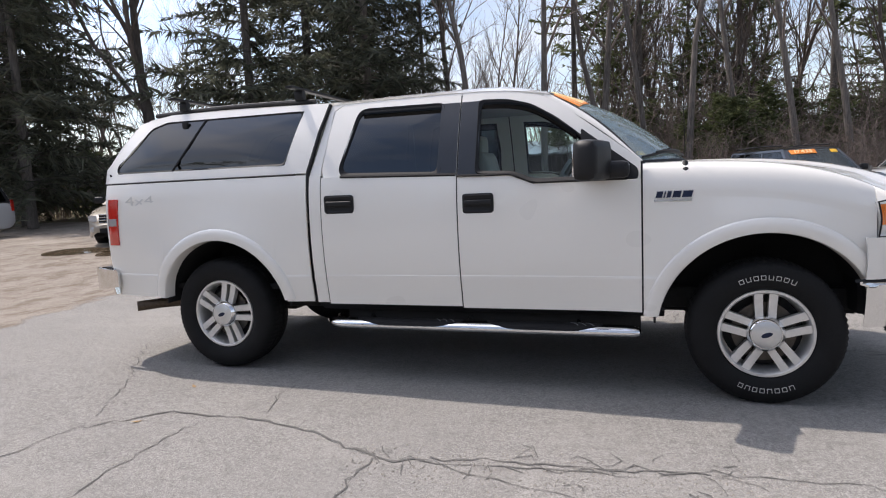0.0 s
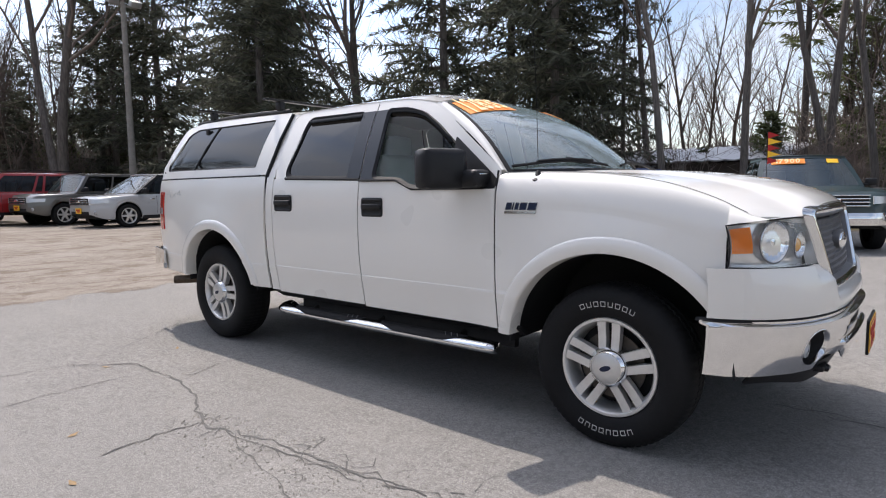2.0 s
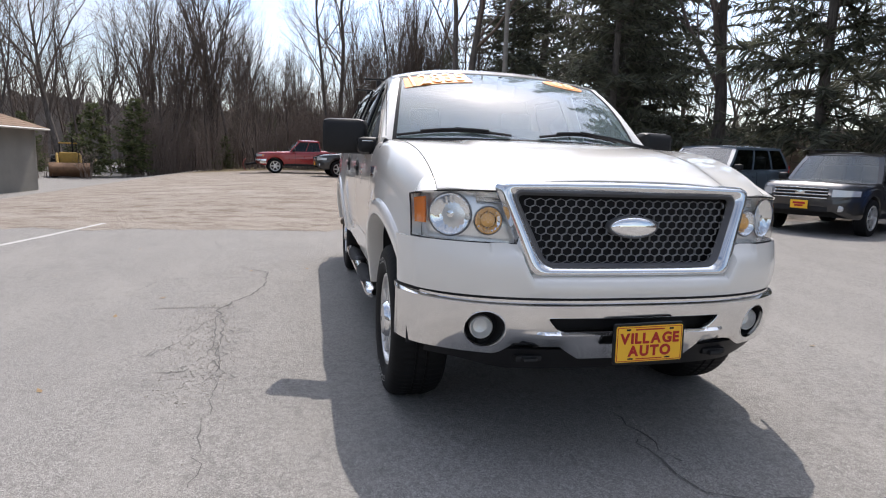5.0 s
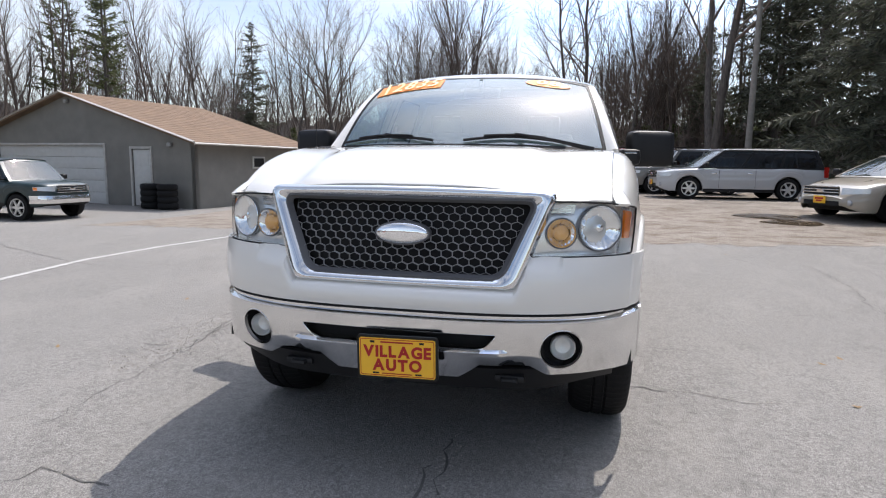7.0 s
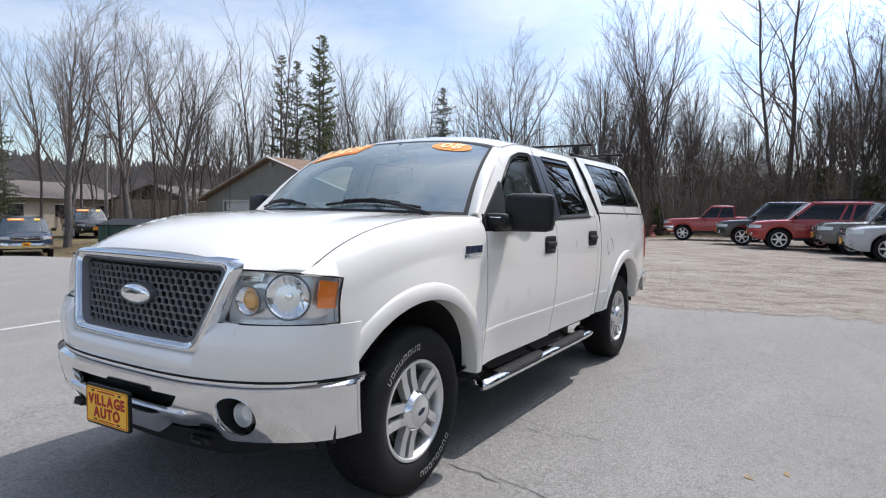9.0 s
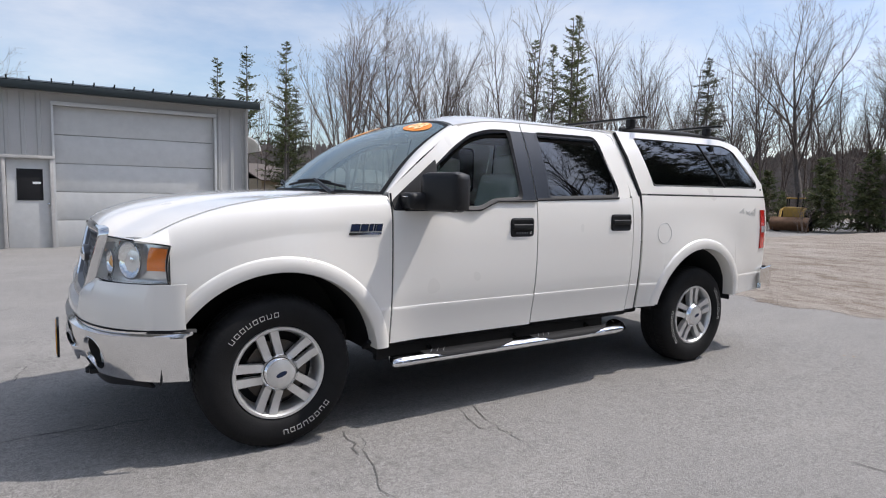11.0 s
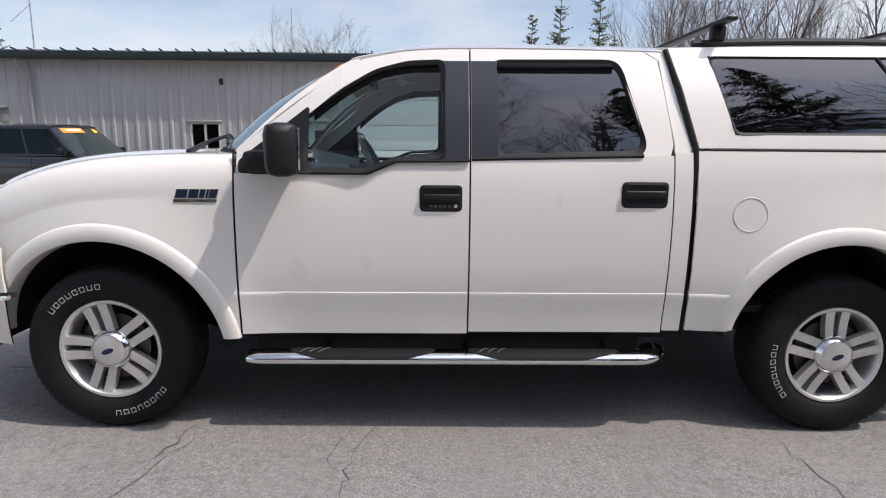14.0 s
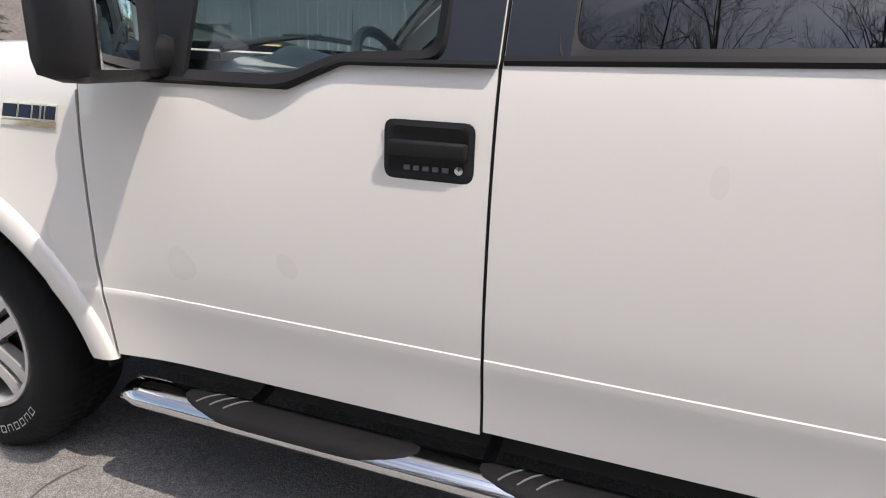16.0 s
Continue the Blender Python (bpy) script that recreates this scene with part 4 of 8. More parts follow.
def flank(m, s, xs, bottom, top, rows=18, surf=side_y):
    """A side panel in columns between two height lines."""

    crease = (0.690, 0.7045, 0.7075, 0.722, 0.742)

    def fn(u, w):
        x = xs[round(u * (len(xs) - 1))]
        a, b, k = bottom(x), top(x), round(w * (rows + 5))
        if a < 0.66:
            zs = sorted([a + (0.68 - a) * i / 5 for i in range(6)] + list(crease) + [0.785 + (b - 0.785) * i / (rows - 6) for i in range(rows - 5)])
            z = zs[k]
        else:
            z = a + (b - a) * k / (rows + 5)
        return (x, s * surf(x, z), z)

    return m.grid(fn, len(xs) - 1, rows + 5)


def columns(a, b, step=0.04, arch=None):
    n = max(2, int((b - a) / step))
    xs = [a + (b - a) * i / n for i in range(n + 1)]
    if arch:
        cx, cz, r = arch
        xs += [cx + r * math.cos(math.pi * i / 40) for i in range(41) if a < cx + r * math.cos(math.pi * i / 40) < b]
        xs += [cx - r - 0.0005, cx + r + 0.0005]
    return sorted({round(x, 4) for x in xs if a <= x <= b})


def hood_z(x, y):
    zc = curve_at([(2.9, 1.362), (3.1, 1.364), (3.44, 1.359), (3.8, 1.333), (4.05, 1.290), (4.2, 1.244), (4.34, 1.174)], x)
    a = min(abs(y) / hood_edge(x), 1.05)
    return zc - (zc - fender_top(x)) * a**2.6 - 0.018 * smooth((abs(y) - 0.44) / 0.10) * smooth((x - 2.9) / 0.5) * (1 - a) * 2.2 - 0.026 * smooth((abs(y) - 0.40) / 0.16) * (1 - smooth((abs(y) - 0.60) / 0.2)) * smooth((x - 4.0) / 0.25)


def hood_edge(x):
    return 0.872 - 0.058 * smooth((x - 2.9) / 1.22)


def fender_top(x):
    """Height of the hood's side edge."""
    return curve_at([(2.9, 1.350), (3.2, 1.346), (3.5, 1.327), (3.75, 1.282), (3.95, 1.216), (4.12, 1.134), (4.32, 1.060)], x)


FENDER_END = 4.03


def lamp_edge(u, top):
    """The headlight's upper or lower rim, from the grille round to the fender."""
    a = (4.266, 0.566, 1.120) if top else (4.318, 0.506, 0.908)
    c = (4.248, 0.848, 1.128) if top else (4.265, 0.868, 0.912)
    b = (FENDER_END, 0.915, 1.092) if top else (FENDER_END + 0.010, 0.906, 0.910)
    return [(1 - u) ** 2 * p + 2 * u * (1 - u) * q + u * u * r for p, q, r in zip(a, c, b)]


def fenders(truck, s):
    m = M()
    xs = columns(2.886, FENDER_END, 0.035, ARCH_F)
    flank(m, s, xs, lambda x: arch_z(x, ARCH_F, 0.475 if x < 3.5 else 0.69), lambda x: fender_top(x) - 0.19, 22)

    def crown(u, w):
        x = xs[round(u * (len(xs) - 1))]
        z0, z1, y1 = fender_top(x) - 0.19, fender_top(x) - 0.004, hood_edge(x) + 0.004
        y0 = side_y(x, z0)
        t = w * math.pi / 2
        return (x, s * (y1 + (y0 - y1) * math.cos(t) ** 0.8), z0 + (z1 - z0) * math.sin(t) ** 1.0)

    m.grid(crown, len(xs) - 1, 12)

    z_low = fender_top(FENDER_END) - 0.19
    t_cut = math.asin((1.092 - z_low) / 0.186)

    def tip(u, w):
        """The fender's nose between the hood's corner and the lamp."""
        x1, edge = FENDER_END + (4.118 - FENDER_END) * u, hood_edge(FENDER_END) + 0.004
        hi = Vector((x1, hood_edge(x1) + 0.004, fender_top(x1) - 0.004))
        lo = Vector(lamp_edge(1 - 0.42 * u, True))
        lo.y += 0.004 + (edge + (side_y(FENDER_END, z_low) - edge) * math.cos(t_cut) ** 0.8 - lo.y) * (1 - u)
        t = t_cut + (math.pi / 2 - t_cut) * w
        k = (math.sin(t) - math.sin(t_cut)) / (1 - math.sin(t_cut))
        q = (math.cos(t) / math.cos(t_cut)) ** 0.8 if w < 1 else 0.0
        return (lo.x + (hi.x - lo.x) * k, s * (hi.y + (lo.y - hi.y) * q), lo.z + 0.003 + (hi.z - lo.z - 0.003) * k)

    m.grid(tip, 10, 10)
    f = m.part("fender", WHITE, truck, thick=0.012, sharp=75)
    lip(f, s, ARCH_F, math.radians(5), math.radians(172.5), 0.475)
    # model badge: chrome-edged dark figures over a thin bar, kept as plain shapes

    def on(x, z, d):
        return (x + s * (z - 1.16) * -0.25, s * (side_y(x, z) + d), z)

    badge = M().grid(lambda u, w: on(2.950 + 0.195 * u, 1.130 + 0.013 * w, 0.004), 8, 2).part("badge", CHROME, f, "chrome model badge with dark blue figures", thick=0.004)
    for x0, wd in ((2.952, 0.038), (2.992, 0.012), (3.008, 0.026), (3.038, 0.046), (3.088, 0.054)):
        M().grid(lambda u, w: on(x0 + wd * u, 1.148 + 0.042 * w, 0.006), 3, 2).part("badge_figure", CHROME, badge, thick=0.006)
        M().grid(lambda u, w: on(x0 + 0.003 + (wd - 0.006) * u, 1.152 + 0.034 * w, 0.0075), 2, 2).part("figure_inlay", BADGE_BLUE, badge, thick=0.001)


def lip(parent, s, arch, a0, a1, base):
    """The flared moulding round a wheel opening."""
    cx, cz, r = arch
    prof = [(-0.014, -0.085), (-0.013, -0.004), (-0.009, 0.009), (0.002, 0.013), (0.034, 0.013), (0.060, 0.010), (0.068, 0.005), (0.073, -0.012)]

    def fn(u, w):
        t = a0 + (a1 - a0) * u
        dr, dy = prof[round(w * (len(prof) - 1))]
        x, z = cx + (r + dr) * math.cos(t), cz + (r + dr) * math.sin(t)
        zf = max(z, base)
        return (x, s * (side_y(x, max(zf, 0.46)) + dy + 0.004), zf)

    M().grid(fn, 56, len(prof) - 1).part("wheel_arch_lip", WHITE, parent, thick=0.006, sharp=50)


def hood(truck):
    def fn(u, w):
        v = 2 * w - 1
        ya = abs(v)
        x_rear = 3.205 - 0.305 * ya**2.2
        y_front = ya * 0.814
        x_front = 4.308 - 0.085 * y_front**2 if y_front < 0.56 else 4.281 - (y_front - 0.56) / 0.254 * 0.161
        x = x_rear + (x_front - x_rear) * u
        y = ya * hood_edge(x)
        return (x, math.copysign(y, v), hood_z(x, y) - 0.012 * smooth((u - 0.97) / 0.03))

    h = M().grid(fn, 34, 44).part("hood", WHITE, truck, thick=0.02)
    c = M().grid(lambda u, w: (2.80 + 0.405 * u - 0.295 * abs(2 * w - 1) ** 2.2 + 0.02, (2 * w - 1) * 0.86, 1.332 + 0.010 * u), 4, 24)
    cowl = c.part("cowl_panel", TRIM, truck, "black plastic cowl below the windshield", thick=0.02)
    for s in (-1, 1):
        g = M()
        g.tube([(2.9 + 0.05 * i, s * (hood_edge(2.9 + 0.05 * i) + 0.002), hood_z(2.9 + 0.05 * i, 0.8) - 0.014) for i in range(25)], 0.004, 5)
        g.part("hood_gap", SEAL, h)
    return cowl


def fascia(truck):
    """The painted panel between the lamps and the chrome bumper."""

    def top(y):
        a = abs(y)
        return min(0.912, max(0.795, 0.795 + (a - 0.452) / 0.364))

    def fn(u, w):
        y = math.sin((2 * u - 1) * math.pi / 2) * 0.955
        z = 0.695 + (top(y) - 0.695) * w
        bulge = 0.035 * math.sin(math.pi * min(1, w * 0.75 + 0.2))
        x = nose_x(y) - 0.035 + bulge * (1 if abs(y) < 0.9 else 0.4)
        if abs(y) < 0.62:
            # the upper edge rolls back under the grille's surround
            x += (4.300 + (1.17 - z) * 0.20 - 0.09 * y * y - 0.012 - x) * smooth((w - 0.72) / 0.28)
        return (x, y * (1 + 0.01 * w), z)

    M().grid(fn, 180, 10).part("front_fascia", WHITE, truck, thick=0.012)
    M().grid(lambda u, w: (nose_x(math.sin((2 * u - 1) * math.pi / 2) * 0.955) - 0.024 - 0.05 * w, math.sin((2 * u - 1) * math.pi / 2) * 0.945, 0.697 - 0.004 * w), 60, 2).part("fascia_seal", SEAL, truck, thick=0.020)


def nearest_on(poly, y, z):
    """Whether a point lies inside a flat outline, and the outline's point nearest to it."""
    inside, best = False, None
    for (ay, az), (by, bz) in zip(poly, poly[1:] + poly[:1]):
        if (az > z) != (bz > z) and y < ay + (z - az) / (bz - az) * (by - ay):
            inside = not inside
        t = ((y - ay) * (by - ay) + (z - az) * (bz - az)) / max((by - ay) ** 2 + (bz - az) ** 2, 1e-12)
        t = min(1.0, max(0.0, t))
        q = (ay + (by - ay) * t, az + (bz - az) * t)
        d = math.hypot(q[0] - y, q[1] - z)
        if best is None or d < best[0]:
            best = (d, q)
    return inside, best[1]


def bumper(truck):
    holes = [rounded([(-0.398, 0.618), (0.398, 0.618), (0.350, 0.553), (-0.350, 0.553)], [0.012, 0.012, 0.036, 0.036], 8)]
    holes += [[(s * 0.64 + 0.080 * math.cos(math.pi * i / 24), 0.555 + 0.080 * math.sin(math.pi * i / 24)) for i in range(48)] for s in (-1, 1)]
    ys = {round(math.sin((2 * i / 60 - 1) * math.pi / 2) * 0.962, 4) for i in range(61)}
    ys = sorted({y for y in ys if not (0.54 < abs(y) < 0.74 or 0.33 < abs(y) < 0.41)} | {round(s * (0.54 + 0.005 * i), 4) for i in range(41) for s in (-1, 1)} | {round(s * (0.33 + 0.005 * i), 4) for i in range(17) for s in (-1, 1)})
    zs = [0.445, 0.455] + [round(0.465 + 0.00575 * i, 4) for i in range(32)] + [0.65, 0.665, 0.675, 0.684]

    def low(y):
        a = abs(y)
        return 0.042 * smooth((a - 0.27) / 0.06) * (1 - smooth((a - 0.50) / 0.10)) - 0.012 * (1 - smooth((a - 0.24) / 0.06))

    def cut(i, j):
        y, z = (ys[i] + ys[i + 1]) / 2, (zs[j] + zs[j + 1]) / 2
        return any(nearest_on(h, y, z)[0] for h in holes if abs(y - h[0][0]) < 0.9)

    nu, nw = len(ys) - 1, len(zs) - 1
    gone = {(i, j) for i in range(nu) for j in range(nw) if cut(i, j)}

    def face(y, z):
        k = (z - 0.445) / 0.24
        x = nose_x(y) + (0.042 * math.sin(math.pi * min(1, k * 0.64 + 0.06)) - 0.03 * (1 - k)) * (1 - 0.8 * smooth((abs(y) - 0.78) / 0.17)) - 0.02
        x += 0.018 * (1 - smooth((abs(y) - 0.40) / 0.05)) * (1 - smooth((z - 0.545) / 0.012))
        if k > 0.93:
            x -= 0.03
        return (x, y, z + low(y) * max(0.0, 1 - (z - 0.445) / 0.085))

    def fn(u, w):
        i, j = round(u * nu), round(w * nw)
        y, z = ys[i], zs[j]
        near = [(i - a, j - b) in gone for a in (0, 1) for b in (0, 1)]
        if any(near) and not all(near):
            # the rims of the openings follow their true outline
            y, z = min((nearest_on(h, y, z)[1] for h in holes), key=lambda q: math.hypot(q[0] - ys[i], q[1] - zs[j]))
        return face(y, z)

    b = M().grid(fn, nu, nw, skip=lambda i, j: (i, j) in gone).part("front_bumper", BUMPER_CHROME, truck, "chrome front bumper with a few rust specks", thick=0.012)
    rim = spread(holes[0], 4)
    M().ring(rim, shrink(rim, 0.010), lambda y, z, t: (face(y, z)[0] + 0.002 * math.sin(math.pi * t) - 0.045 * t * t, y, z), 4).part("slot_lip", BUMPER_CHROME, b, "chrome lip turned into the air slot")
    M().grid(lambda u, w: (nose_x(0.3) - 0.07, -0.46 + 0.92 * u, 0.53 + 0.10 * w), 6, 2).part("bumper_slot", DARK, b, "dark air slot of the bumper", thick=0.02)
    for s in (-1, 1):
        x0, y0, z0 = nose_x(0.64) + 0.018, s * 0.64, 0.555

        def bezel(prof):
            def fn(u, w):
                r, d = prof[round(u * (len(prof) - 1))]
                y, z = 0.64 + r * math.cos(2 * math.pi * w), z0 + r * math.sin(2 * math.pi * w)
                x = face(0.64 + min(r, 0.09) * math.cos(2 * math.pi * w), max(z0 + min(r, 0.09) * math.sin(2 * math.pi * w), 0.46))[0]
                return (x + d if d > -0.05 else x0 - 0.03 + d, s * y, z)
            return M().grid(fn, len(prof) - 1, 40, wrap=True)
        bezel([(0.0835, 0.0004), (0.082, 0.002), (0.080, 0.002), (0.078, -0.004), (0.077, -0.02)]).part("fog_bezel", BUMPER_CHROME, b, "rolled chrome lip", sharp=60)
        bezel([(0.078, -0.006), (0.076, -0.04), (0.070, -0.09), (0.001, -0.091)]).part("fog_recess", DARK, b, "dark fog lamp recess")
        t2 = Matrix.Translation((x0 - 0.070, y0 + s * 0.004, z0)) @ Euler((0, radians(90), s * radians(4))).to_matrix().to_4x4()
        fl = M().lathe([(0.044, -0.05), (0.050, 0.0), (0.050, 0.012), (0.046, 0.016), (0.044, 0.010), (0.030, -0.012), (0.001, -0.02)], 24, t2).part("fog_lamp", ALLOY, b, "round fog lamp")
        M().lathe([(0.046, 0.010), (0.030, 0.018), (0.001, 0.022)], 24, t2).part("fog_lens", CLEAR, fl, "clear fog lamp lens").visible_shadow = False
    d = M()

    def dam(u, w):
        y = math.sin((2 * u - 1) * math.pi / 2) * 0.85
        a = abs(y)
        drop = 0.10 - 0.035 * smooth((a - 0.5) / 0.3)
        return (nose_x(y) - 0.05 - 0.05 * w, y, 0.465 - drop * w)

    d.grid(dam, 48, 5)
    d.part("air_dam", TRIM, truck, "black plastic air dam under the bumper", thick=0.015)
    for s in (-1, 1):
        q = M().tube([(4.27, s * 0.47, 0.43), (4.345, s * 0.475, 0.425), (4.365, s * 0.47, 0.422), (4.365, s * 0.42, 0.422), (4.34, s * 0.41, 0.425)], 0.012, 8)
        q.box((4.30, s * 0.445, 0.425), (0.12, 0.12, 0.03), 0.012)
        q.part("tow_hook", TRIM, truck, "black tow hook")


def grille(truck):
    def gx(y, z):
        return 4.300 + (1.17 - z) * 0.20 - 0.09 * y * y

    def loop(ht, hb, zt, zb, r):
        return rounded([(-ht, zt), (ht, zt), (hb, zb), (-hb, zb)], r, 6)

    def spread2(lp):
        out = []
        for a, b in zip(lp, lp[1:] + lp[:1]):
            n = 5 if math.hypot(a[0] - b[0], a[1] - b[1]) > 0.15 else 1
            out += [(a[0] + (b[0] - a[0]) * i / n, a[1] + (b[1] - a[1]) * i / n) for i in range(n)]
        return out

    o = spread2(loop(0.610, 0.468, 1.178, 0.780, [0.05, 0.05, 0.04, 0.04]))
    i1 = spread2(loop(0.528, 0.402, 1.122, 0.822, [0.045, 0.045, 0.05, 0.05]))
    i2 = spread2(loop(0.508, 0.386, 1.108, 0.833, [0.035, 0.035, 0.04, 0.04]))
    g = M().ring(o, i1, lambda y, z, t: (gx(y, z) + 0.028 * math.sin(math.pi * min(1, t * 0.85 + 0.12)) - (0.02 if t < 0.01 else 0), y, z - 0.018 * (1 - t) * (y / 0.61) ** 2 * smooth((z - 1.0) / 0.15)), 6)
    g = g.part("grille", CHROME, truck, "chrome grille surround with honeycomb mesh", thick=0.012)
    M().ring(i1, i2, lambda y, z, t: (gx(y, z) + 0.012 - 0.028 * t, y, z), 3).part("grille_frame", FRAME_GREY, g, "grey plastic inner frame", thick=0.01)
    h, pw, ph = M(), 0.045, 0.0285
    rows = int(0.275 / ph)
    for r in range(rows):
        z = 0.835 + ph * (r + 0.55)
        half = 0.386 + (z - 0.835) / 0.272 * 0.120
        off = (r % 2) * pw / 2
        n = int(2 * half / pw) + 1
        for c in range(-n // 2, n // 2 + 1):
            y = c * pw + off
            if abs(y) > half - 0.010:
                continue
            six = [(0, 0.667), (0.5, 0.333), (0.5, -0.333), (0, -0.667), (-0.5, -0.333), (-0.5, 0.333)]
            vs = []
            for k, dx in ((1.02, -0.012), (1.0, 0.0), (0.935, 0.0), (0.93, -0.009)):
                vs += [(gx(y, z) - 0.012 + dx, y + a * pw * k * 1.0, z + b * ph * k) for a, b in six]
            fs = [(q * 6 + i, q * 6 + (i + 1) % 6, q * 6 + 6 + (i + 1) % 6, q * 6 + 6 + i) for q in range(3) for i in range(6)]
            h.add(vs, fs)
    h.part("grille_mesh", GREY_MESH, g, "grey honeycomb mesh", sharp=20)
    M().grid(lambda u, w: (gx((2 * u - 1) * 0.5, 0.83 + 0.29 * w) - 0.065, (2 * u - 1) * 0.5, 0.83 + 0.29 * w), 8, 4).part("grille_backing", DARK, g, thick=0.01)
    e = M().grid(lambda u, w: (gx(0, 0.985) + 0.012 + 0.018 * math.sin(w * math.pi / 2), 0.107 * math.cos(u * 2 * math.pi) * math.cos(w * math.pi / 2), 0.985 + 0.043 * math.sin(u * 2 * math.pi) * math.cos(w * math.pi / 2)), 36, 8)
    e.part("emblem", LAMP_BOWL, g, "silver oval emblem")
    M().lathe([(1.0, -0.03), (1.0, 0.012), (0.9, 0.014)], 36, Matrix.Translation((gx(0, 0.985), 0, 0.985)) @ Euler((0, radians(90), 0)).to_matrix().to_4x4() @ Matrix.Diagonal((0.048, 0.113, 1, 1))).part("emblem_rim", FRAME_GREY, g)


def headlight(truck, s):
    def surf(u, w, inset=0.0):
        lo, hi = lamp_edge(u, False), lamp_edge(u, True)
        p = [q + (r - q) * w for q, r in zip(lo, hi)]
        return (p[0] - inset * (0.9 - 0.5 * u) + 0.012 * math.sin(math.pi * w), s * (p[1] - inset * (0.25 + 0.5 * u)), p[2])

    back = M().grid(lambda u, w: surf(u, w, 0.070), 20, 8).part("headlight", LAMP_BACK, truck, "clear composite headlight with an amber corner", thick=0.01)
    rim = M()
    lp = [surf(i / 16, 0) for i in range(17)] + [surf(1, i / 8) for i in range(1, 9)] + [surf(1 - i / 16, 1) for i in range(1, 17)] + [surf(0, 1 - i / 8) for i in range(1, 8)]
    rim.tube(lp, 0.0042, 6, closed=True)
    deep = [surf(i / 16, 0, 0.068) for i in range(17)] + [surf(1, i / 8, 0.068) for i in range(1, 9)] + [surf(1 - i / 16, 1, 0.068) for i in range(1, 17)] + [surf(0, 1 - i / 8, 0.068) for i in range(1, 8)]
    M().grid(lambda u, w: Vector(lp[round(w * len(lp)) % len(lp)]).lerp(Vector(deep[round(w * len(lp)) % len(lp)]), u), 2, len(lp), wrap=True).part("housing_wall", LAMP_BACK, back)
    rim.part("headlight_seal", SEAL, back)
    for u, w, r in ((0.50, 0.52, 0.090), (0.165, 0.42, 0.058)):
        p = Vector(surf(u, w, 0.052 if r > 0.08 else 0.04)) - Vector((0.008, 0, 0))
        q = (Vector(surf(u + 0.02, w)) - Vector(surf(u - 0.02, w))).normalized()
        out = q.cross(Vector((0, 0, 1))) * (1 if s < 0 else -1)
        out = out if out.x > 0 else -out
        out = (out + Vector((0.35, 0, 0))).normalized()
        t = Matrix.Translation(p) @ out.to_track_quat("Z", "Y").to_matrix().to_4x4()
        prof = [(r, 0.010), (r * 0.97, 0.014), (r * 0.93, 0.008), (r * 0.85, 0.003), (r * 0.75, -0.002), (r * 0.6, -0.010), (r * 0.45, -0.018), (r * 0.3, -0.024), (r * 0.16, -0.026), (r * 0.16, 0.004), (0.001, 0.008)]

        def bowl(a, w):
            """A chrome dish pressed into upright flutes."""
            k = round(a * (len(prof) - 1))
            rr, hh = prof[k]
            px, py = rr * math.cos(2 * math.pi * w), rr * math.sin(2 * math.pi * w)
            if 2 < k < 8:
                hh += 0.0035 * math.sin(px * 2 * math.pi / (r * 0.22))
            return t @ Vector((px, py, hh))

        M().grid(bowl, len(prof) - 1, 64, wrap=True).part("lamp_bowl", LAMP_BOWL, back, "round fluted chrome reflector", sharp=70)
        M().tube([t @ Vector((r * 1.02 * math.cos(k * math.pi / 16), r * 1.02 * math.sin(k * math.pi / 16), 0.010)) for k in range(32)], 0.0035, 6, closed=True).part("bowl_rim", FRAME_GREY, back)
        if r < 0.08:
            M().lathe([(r * 0.56, -0.010), (r * 0.5, 0.004), (r * 0.3, 0.012), (0.001, 0.015)], 24, t).part("amber_bulb", AMBER_CUP, back, "amber turn signal cup")
    M().grid(lambda u, w: surf(0.785 + 0.19 * u, 0.33 + 0.57 * w, 0.016), 6, 6).part("amber_marker", AMBER, back, "amber side marker", thick=0.01)
    louv = M()
    for i in range(6):
        louv.tube([surf(0.04 + 0.2 * k / 5, 0.78 + 0.03 * i, 0.045) for k in range(6)], 0.0035, 4)
    louv.part("reflector_ribs", LAMP_BOWL, back)
    lens = M().grid(lambda u, w: surf(u, w), 24, 10).part("headlight_lens", CLEAR, back, "clear plastic lens")
    lens.visible_shadow = False


ROOF_EDGE = [(0.80, 1.842), (1.3, 1.852), (1.8, 1.852), (2.1, 1.838), (2.38, 1.79), (2.6, 1.62), (2.88, 1.385)]


def roof_z(x):
    return curve_at(ROOF_EDGE[:5], x)


